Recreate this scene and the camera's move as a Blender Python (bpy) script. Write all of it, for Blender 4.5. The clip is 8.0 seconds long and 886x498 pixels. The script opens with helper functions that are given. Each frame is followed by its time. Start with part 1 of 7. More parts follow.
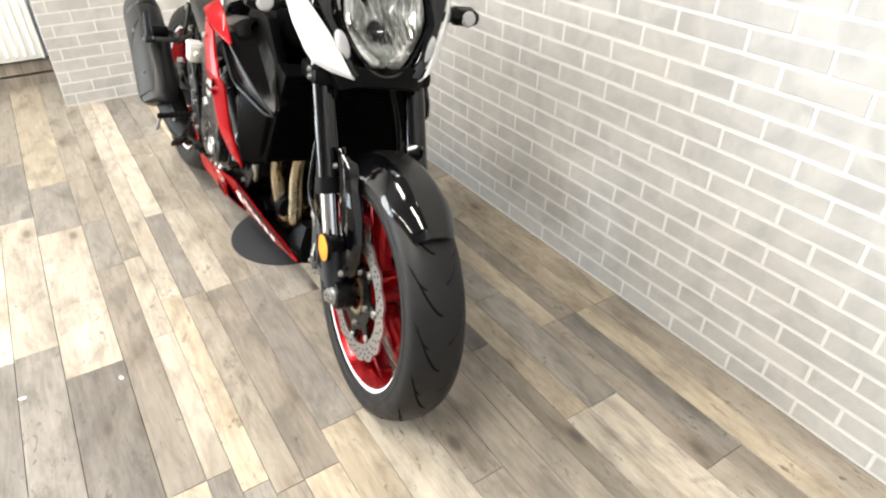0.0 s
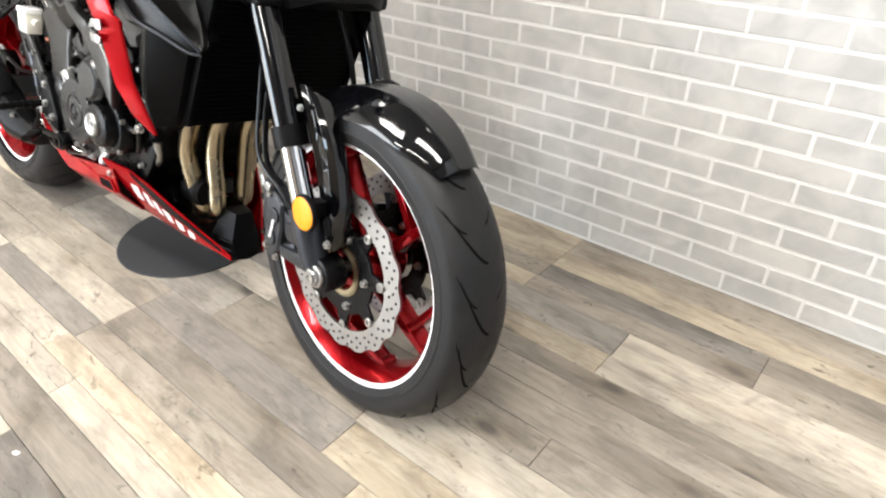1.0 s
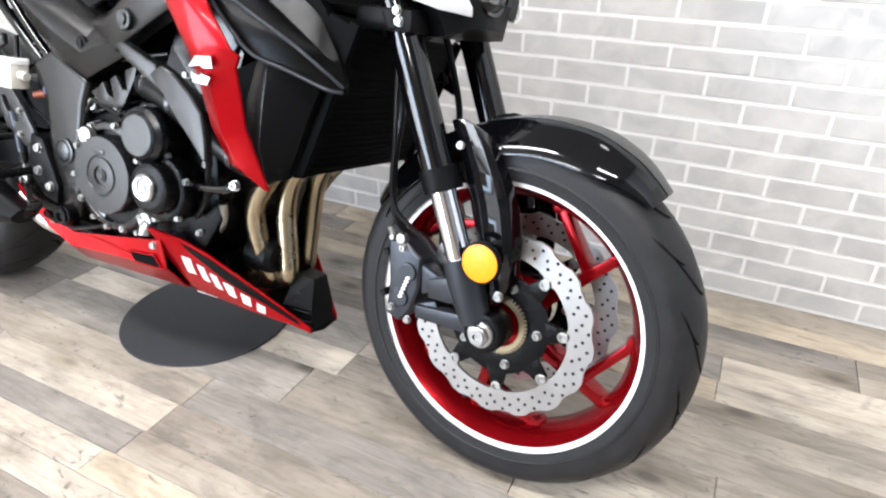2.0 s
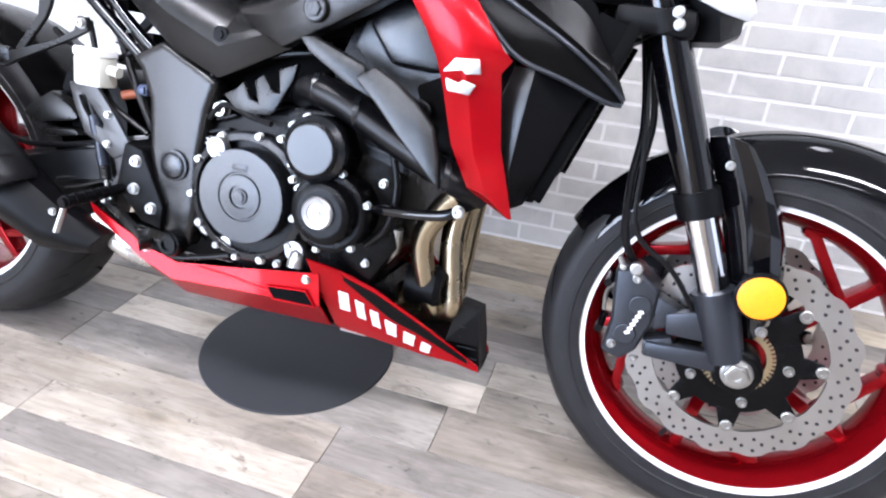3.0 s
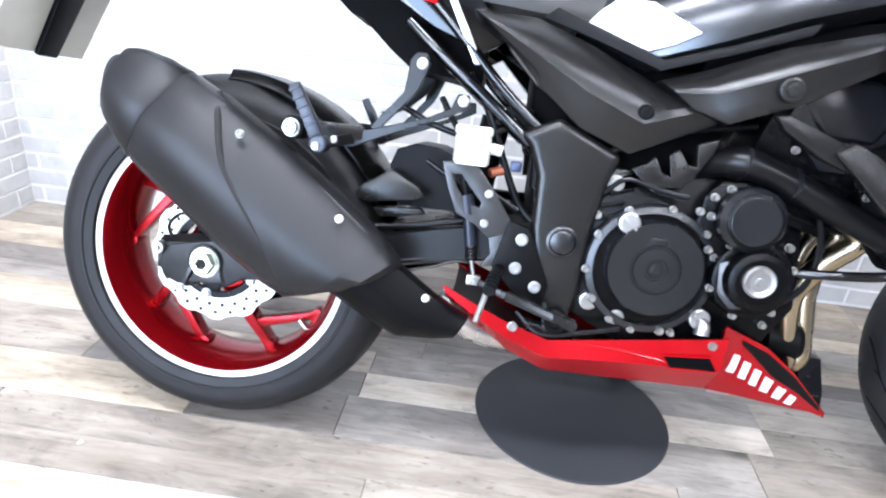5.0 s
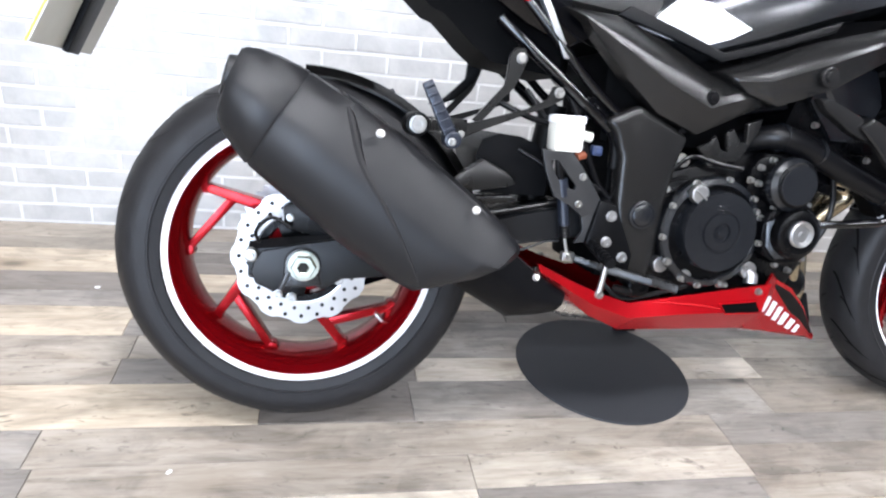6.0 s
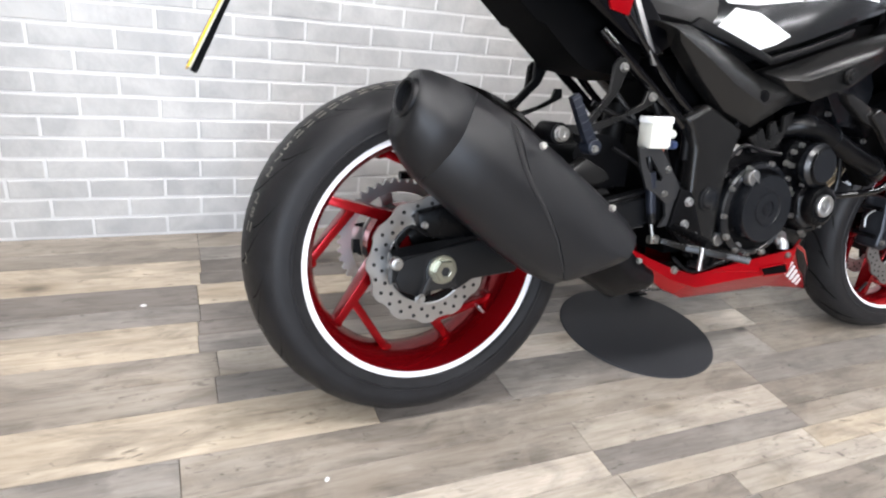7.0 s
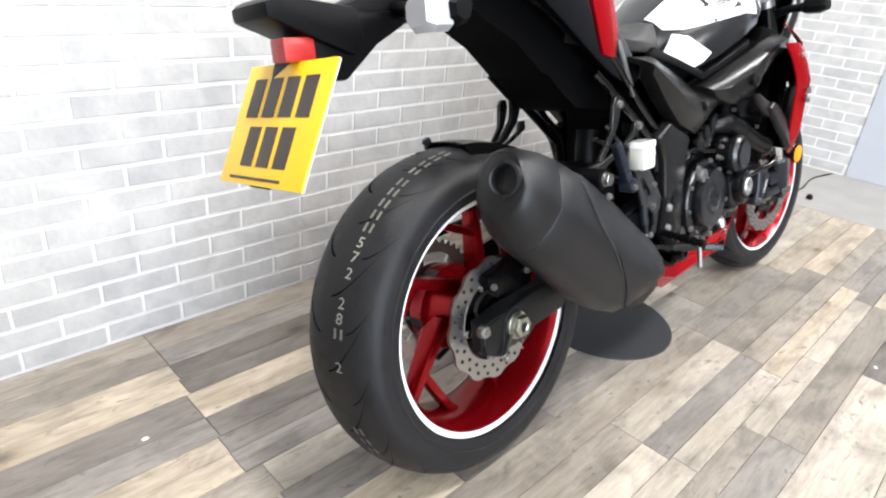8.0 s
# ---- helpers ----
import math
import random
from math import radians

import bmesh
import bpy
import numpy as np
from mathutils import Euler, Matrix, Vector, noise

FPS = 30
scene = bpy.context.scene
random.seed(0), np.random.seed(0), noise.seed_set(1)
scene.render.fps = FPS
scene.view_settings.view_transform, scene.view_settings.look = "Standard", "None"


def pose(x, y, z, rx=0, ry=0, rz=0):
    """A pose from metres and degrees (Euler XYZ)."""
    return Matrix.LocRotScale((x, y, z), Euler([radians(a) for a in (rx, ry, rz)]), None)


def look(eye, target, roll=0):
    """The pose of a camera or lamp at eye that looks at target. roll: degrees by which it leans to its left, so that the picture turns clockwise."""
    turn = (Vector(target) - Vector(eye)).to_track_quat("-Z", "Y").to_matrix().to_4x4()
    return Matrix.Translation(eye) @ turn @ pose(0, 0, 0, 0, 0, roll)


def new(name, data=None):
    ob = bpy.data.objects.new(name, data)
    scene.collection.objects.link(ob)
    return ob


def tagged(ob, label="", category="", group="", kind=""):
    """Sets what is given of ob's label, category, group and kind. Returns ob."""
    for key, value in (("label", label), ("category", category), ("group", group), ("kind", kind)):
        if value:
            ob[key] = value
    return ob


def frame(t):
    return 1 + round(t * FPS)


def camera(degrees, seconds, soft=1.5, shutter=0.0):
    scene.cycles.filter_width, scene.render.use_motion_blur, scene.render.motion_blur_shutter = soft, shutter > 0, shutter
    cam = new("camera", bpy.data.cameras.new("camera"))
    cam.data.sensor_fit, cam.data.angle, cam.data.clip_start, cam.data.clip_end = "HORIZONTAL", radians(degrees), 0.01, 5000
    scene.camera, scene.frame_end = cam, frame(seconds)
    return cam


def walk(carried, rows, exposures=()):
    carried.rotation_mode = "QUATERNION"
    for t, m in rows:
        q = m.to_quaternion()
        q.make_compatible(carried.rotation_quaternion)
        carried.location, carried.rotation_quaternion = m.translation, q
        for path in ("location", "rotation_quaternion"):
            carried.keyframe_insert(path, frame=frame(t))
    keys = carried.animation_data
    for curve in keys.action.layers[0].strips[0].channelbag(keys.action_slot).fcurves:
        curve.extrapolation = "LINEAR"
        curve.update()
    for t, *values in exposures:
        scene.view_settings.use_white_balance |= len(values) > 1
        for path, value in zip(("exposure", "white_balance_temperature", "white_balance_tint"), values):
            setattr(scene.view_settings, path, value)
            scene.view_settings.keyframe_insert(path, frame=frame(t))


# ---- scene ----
cam = camera(71.0, 8.0, soft=2.2)
PATH = [
    (0, (2.46, -0.419, 1.153), (1.074, 0.477, 0.023), -0.0),
    (0.5, (2.35, -0.523, 1.024), (1.003, 0.544, 0.001), 0.1),
    (1, (2.159, -0.567, 0.928), (1.087, 0.714, -0.172), -0.2),
    (1.2, (2.083, -0.585, 0.924), (1.008, 0.735, -0.126), -1.8),
    (2.3, (1.559, -0.793, 0.85), (0.943, 0.846, -0.116), 1.3),
    (2.5, (1.453, -0.799, 0.851), (0.9, 0.848, -0.14), 1.1),
    (3, (1.227, -0.803, 0.83), (0.757, 0.887, -0.13), 4.6),
    (3.5, (1.035, -0.877, 0.82), (0.69, 0.883, -0.065), 6.6),
    (4, (0.863, -0.911, 0.828), (0.603, 0.881, -0.023), 5.4),
    (4.5, (0.634, -0.909, 0.818), (0.394, 0.893, -0.016), 4.6),
    (4.7, (0.561, -0.916, 0.824), (0.354, 0.886, -0.018), 5.1),
    (5.8, (0.114, -0.995, 0.813), (0.388, 0.811, -0.003), 6.6),
    (6, (0.017, -0.972, 0.813), (0.425, 0.792, -0.037), 7.6),
    (6.5, (-0.192, -0.938, 0.809), (0.322, 0.781, -0.074), 7.4),
    (7, (-0.422, -0.898, 0.838), (0.381, 0.705, -0.048), 9.0),
    (7.5, (-0.639, -0.737, 0.837), (0.405, 0.726, -0.039), 7.9),
    (8, (-0.785, -0.601, 0.919), (0.534, 0.633, 0.06), 5.4),
]
# seconds, stops, kelvin, tint
EXPOSURES = [(0, 0.49, 6850, 9), (2.5, 0.71, 5950, 14), (3.5, 0.82, 5600, 18), (4.5, 0.93, 5530, 14), (6, 0.50, 5880, 13), (7, 0.11, 6200, 13), (8, 0.36, 6230, 11)]
walk(cam, [(t, look(eye, target, roll)) for t, eye, target, roll in PATH], EXPOSURES)

# ---- world and large lights ----
world = bpy.data.worlds.new("world")
scene.world = world
world.use_nodes = True
wn, wl = world.node_tree.nodes, world.node_tree.links
sky = wn.new("ShaderNodeTexSky")
sky.sky_type, sky.sun_disc = "NISHITA", False
sky.sun_elevation, sky.sun_rotation = radians(40), radians(200)
wl.new(sky.outputs[0], wn["Background"].inputs[0])
wn["Background"].inputs[1].default_value = 0.10

WALL_Y, REAR_X, FRONT_X, BACK_Y, CEIL = 0.801, -1.0, 3.14, -4.6, 2.6


def area_lamp(name, place, target, size_x, size_y, watts, colour):
    data = bpy.data.lights.new(name, "AREA")
    data.shape, data.size, data.size_y, data.energy, data.color = "RECTANGLE", size_x, size_y, watts, colour
    ob = new(name, data)
    ob.matrix_world = look(place, target)
    return ob


def spot_lamp(name, place, target, watts, degrees, blend, radius, colour):
    data = bpy.data.lights.new(name, "SPOT")
    data.energy, data.spot_size, data.spot_blend, data.shadow_soft_size, data.color = watts, radians(degrees), blend, radius, colour
    ob = new(name, data)
    ob.matrix_world = look(place, target)
    return ob


area_lamp("window_light", (-1.46, -3.25, 1.2), (1.5, -2.4, 0.6), 2.2, 2.1, 142, (0.90, 0.95, 1.0))
area_lamp("door_light", (-0.85, BACK_Y + 0.05, 1.15), (0.6, 0.0, 0.5), 1.1, 2.1, 68, (0.64, 0.81, 1.0))
CEILING_LIGHTS = [(0.2, -1.0), (2.2, -0.95), (0.0, -2.9), (1.8, -2.9)]
for px, py in CEILING_LIGHTS:
    area_lamp("panel_light", (px, py, CEIL - 0.035), (px, py, 0), 1.16, 0.26, 48, (1.0, 0.97, 0.92))
SPOTS = [(-0.42, 0.30), (2.92, 0.25), (1.80, 0.30)]
for (px, py), watts in zip(SPOTS, (210, 58, 8)):
    spot_lamp("downlight_beam", (px, py, CEIL - 0.06), (px, py + 0.36, 0.7), watts, 58, 1.0, 0.12, (1.0, 0.97, 0.93))


# ---- materials ----
def shader(name, colour, rough=0.5, metal=0.0, coat=0.0, var=0.0, scale=20.0, bump=0.0, bump_scale=200.0, coat_rough=0.05, rough_var=0.0, spec=0.5):
    """A principled material with mottled colour, mottled gloss and fine relief in object space."""
    m = bpy.data.materials.new(name)
    m.use_nodes = True
    n, l = m.node_tree.nodes, m.node_tree.links
    p = n["Principled BSDF"]
    p.inputs["Base Color"].default_value = (*colour, 1)
    p.inputs["Roughness"].default_value, p.inputs["Metallic"].default_value = rough, metal
    p.inputs["Coat Weight"].default_value, p.inputs["Coat Roughness"].default_value = coat, coat_rough
    p.inputs["Specular IOR Level"].default_value = spec
    geo = n.new("ShaderNodeTexCoord")
    if var or rough_var:
        big = n.new("ShaderNodeTexNoise")
        big.inputs["Scale"].default_value, big.inputs["Detail"].default_value = scale, 6
        l.new(geo.outputs["Object"], big.inputs["Vector"])
        if var:
            mix = n.new("ShaderNodeMix")
            mix.data_type = "RGBA"
            mix.inputs["A"].default_value = (*[c * (1 - var) for c in colour], 1)
            mix.inputs["B"].default_value = (*[min(1, c * (1 + var)) for c in colour], 1)
            l.new(big.outputs["Fac"], mix.inputs["Factor"])
            l.new(mix.outputs["Result"], p.inputs["Base Color"])
        if rough_var:
            ramp = n.new("ShaderNodeMapRange")
            ramp.inputs["To Min"].default_value, ramp.inputs["To Max"].default_value = max(0.02, rough - rough_var), rough + rough_var
            l.new(big.outputs["Fac"], ramp.inputs["Value"])
            l.new(ramp.outputs["Result"], p.inputs["Roughness"])
    if bump:
        fine = n.new("ShaderNodeTexNoise")
        fine.inputs["Scale"].default_value, fine.inputs["Detail"].default_value = bump_scale, 4
        l.new(geo.outputs["Object"], fine.inputs["Vector"])
        bn = n.new("ShaderNodeBump")
        bn.inputs["Strength"].default_value, bn.inputs["Distance"].default_value = bump, 0.002
        l.new(fine.outputs["Fac"], bn.inputs["Height"])
        l.new(bn.outputs["Normal"], p.inputs["Normal"])
    return m


def glow(name, colour, strength):
    m = bpy.data.materials.new(name)
    m.use_nodes = True
    p = m.node_tree.nodes["Principled BSDF"]
    p.inputs["Emission Color"].default_value, p.inputs["Emission Strength"].default_value = (*colour, 1), strength
    return m


def wood(name, light, dark):
    """Weathered timber: grain stretched along x, knots and cracks, each board shifted and toned by its own random value."""
    m = bpy.data.materials.new(name)
    m.use_nodes = True
    n, l = m.node_tree.nodes, m.node_tree.links
    p = n["Principled BSDF"]
    co, info = n.new("ShaderNodeTexCoord"), n.new("ShaderNodeObjectInfo")
    shift = n.new("ShaderNodeVectorMath")
    shift.operation = "MULTIPLY_ADD"
    shift.inputs[1].default_value = (1, 1, 1)
    l.new(co.outputs["Object"], shift.inputs[0])
    mul = n.new("ShaderNodeVectorMath")
    mul.operation = "SCALE"
    mul.inputs[0].default_value = (17.0, 9.0, 0.0)
    l.new(info.outputs["Random"], mul.inputs["Scale"])
    l.new(mul.outputs[0], shift.inputs[2])

    def noise_node(sx, sy, scale, detail, rough=0.6, distort=0.0):
        mp = n.new("ShaderNodeMapping")
        mp.inputs["Scale"].default_value = (sx, sy, 1)
        t = n.new("ShaderNodeTexNoise")
        t.inputs["Scale"].default_value, t.inputs["Detail"].default_value = scale, detail
        t.inputs["Roughness"].default_value, t.inputs["Distortion"].default_value = rough, distort
        l.new(shift.outputs[0], mp.inputs["Vector"])
        l.new(mp.outputs[0], t.inputs["Vector"])
        return t.outputs["Fac"]

    grain, fine, blotch = noise_node(1.5, 10, 3, 6, 0.65, 1.2), noise_node(3, 34, 3.2, 4, 0.55, 0.6), noise_node(2.2, 5, 2.4, 6, 0.62, 1.0)
    nick, cloud, fleck = noise_node(8, 22, 2.2, 4, 0.55, 1.6), noise_node(3, 6, 1.2, 4, 0.6, 0.5), noise_node(13, 20, 3.4, 3, 0.5, 0.8)
    spots = n.new("ShaderNodeTexVoronoi")
    kmap = n.new("ShaderNodeMapping")
    kmap.inputs["Scale"].default_value = (3.4, 7.5, 1)
    l.new(shift.outputs[0], kmap.inputs["Vector"])
    l.new(kmap.outputs[0], spots.inputs["Vector"])
    spots.inputs["Scale"].default_value = 1.0
    knot = spots.outputs["Distance"]

    def ramp(value, lo, hi, a=0.0, b=1.0):
        r = n.new("ShaderNodeMapRange")
        r.inputs["From Min"].default_value, r.inputs["From Max"].default_value = lo, hi
        r.inputs["To Min"].default_value, r.inputs["To Max"].default_value = a, b
        l.new(value, r.inputs["Value"])
        return r.outputs["Result"]

    def mul2(a, b):
        x = n.new("ShaderNodeMath")
        x.operation = "MULTIPLY"
        l.new(a, x.inputs[0])
        l.new(b, x.inputs[1])
        return x.outputs[0]

    def mixed(kind, fac, a, b):
        x = n.new("ShaderNodeMix")
        x.data_type, x.blend_type = "RGBA", kind
        for v, s in ((fac, "Factor"), (a, "A"), (b, "B")):
            if isinstance(v, tuple):
                x.inputs[s].default_value = (*v, 1)
            elif isinstance(v, float):
                x.inputs[s].default_value = v
            else:
                l.new(v, x.inputs[s])
        return x.outputs["Result"]

    c = mixed("MIX", ramp(grain, 0.33, 0.66), dark, light)
    c = mixed("MULTIPLY", ramp(blotch, 0.46, 0.66, 0.0, 0.9), c, (0.60, 0.60, 0.61))
    c = mixed("MIX", ramp(cloud, 0.50, 0.68, 0.0, 0.6), c, tuple(min(1.0, v * 1.30) for v in light))
    c = mixed("MULTIPLY", ramp(fine, 0.46, 0.68, 0.0, 0.55), c, (0.66, 0.63, 0.58))
    c = mixed("MIX", mul2(ramp(nick, 0.595, 0.70, 0.0, 0.85), ramp(cloud, 0.40, 0.62)), c, tuple(v * 0.34 for v in dark))
    c = mixed("MIX", mul2(ramp(fleck, 0.645, 0.73, 0.0, 0.75), ramp(blotch, 0.44, 0.60)), c, tuple(v * 0.28 for v in dark))
    c = mixed("MULTIPLY", ramp(knot, 0.30, 0.12, 0.0, 0.5), c, (0.62, 0.56, 0.48))
    c = mixed("MIX", ramp(knot, 0.13, 0.05, 0.0, 0.85), c, tuple(v * 0.30 for v in dark))
    tone = ramp(info.outputs["Random"], 0, 1, 0.80, 1.12)
    hsv = n.new("ShaderNodeHueSaturation")
    l.new(tone, hsv.inputs["Value"])
    l.new(c, hsv.inputs["Color"])
    l.new(hsv.outputs[0], p.inputs["Base Color"])
    l.new(ramp(grain, 0.3, 0.7, 0.42, 0.6), p.inputs["Roughness"])
    bn = n.new("ShaderNodeBump")
    bn.inputs["Strength"].default_value, bn.inputs["Distance"].default_value = 0.25, 0.001
    l.new(fine, bn.inputs["Height"])
    l.new(bn.outputs[0], p.inputs["Normal"])
    return m


def brick_tile(name, light, dark):
    """Matt-glazed grey brick tile: cloudy glaze, pits and an uneven face, toned tile by tile."""
    m = bpy.data.materials.new(name)
    m.use_nodes = True
    n, l = m.node_tree.nodes, m.node_tree.links
    p = n["Principled BSDF"]
    co, info, geo = n.new("ShaderNodeTexCoord"), n.new("ShaderNodeObjectInfo"), n.new("ShaderNodeNewGeometry")
    cloud, pit = n.new("ShaderNodeTexNoise"), n.new("ShaderNodeTexNoise")
    cloud.inputs["Scale"].default_value, cloud.inputs["Detail"].default_value, cloud.inputs["Distortion"].default_value = 11, 7, 0.8
    pit.inputs["Scale"].default_value, pit.inputs["Detail"].default_value = 60, 5
    for t in (cloud, pit):
        l.new(geo.outputs["Position"], t.inputs["Vector"])
    add = n.new("ShaderNodeMath")
    add.operation = "MULTIPLY_ADD"
    add.inputs[1].default_value, add.inputs[2].default_value = 0.14, -0.07
    l.new(info.outputs["Random"], add.inputs[0])
    s = n.new("ShaderNodeMath")
    s.operation = "ADD"
    l.new(add.outputs[0], s.inputs[0])
    l.new(cloud.outputs["Fac"], s.inputs[1])
    r = n.new("ShaderNodeMapRange")
    r.inputs["From Min"].default_value, r.inputs["From Max"].default_value = 0.3, 0.75
    l.new(s.outputs[0], r.inputs["Value"])
    mix = n.new("ShaderNodeMix")
    mix.data_type = "RGBA"
    mix.inputs["A"].default_value, mix.inputs["B"].default_value = (*dark, 1), (*light, 1)
    l.new(r.outputs[0], mix.inputs["Factor"])
    l.new(mix.outputs["Result"], p.inputs["Base Color"])
    rr = n.new("ShaderNodeMapRange")
    rr.inputs["To Min"].default_value, rr.inputs["To Max"].default_value = 0.28, 0.5
    l.new(cloud.outputs["Fac"], rr.inputs["Value"])
    l.new(rr.outputs[0], p.inputs["Roughness"])
    bn = n.new("ShaderNodeBump")
    bn.inputs["Strength"].default_value, bn.inputs["Distance"].default_value = 0.35, 0.003
    l.new(pit.outputs["Fac"], bn.inputs["Height"])
    l.new(bn.outputs[0], p.inputs["Normal"])
    return m


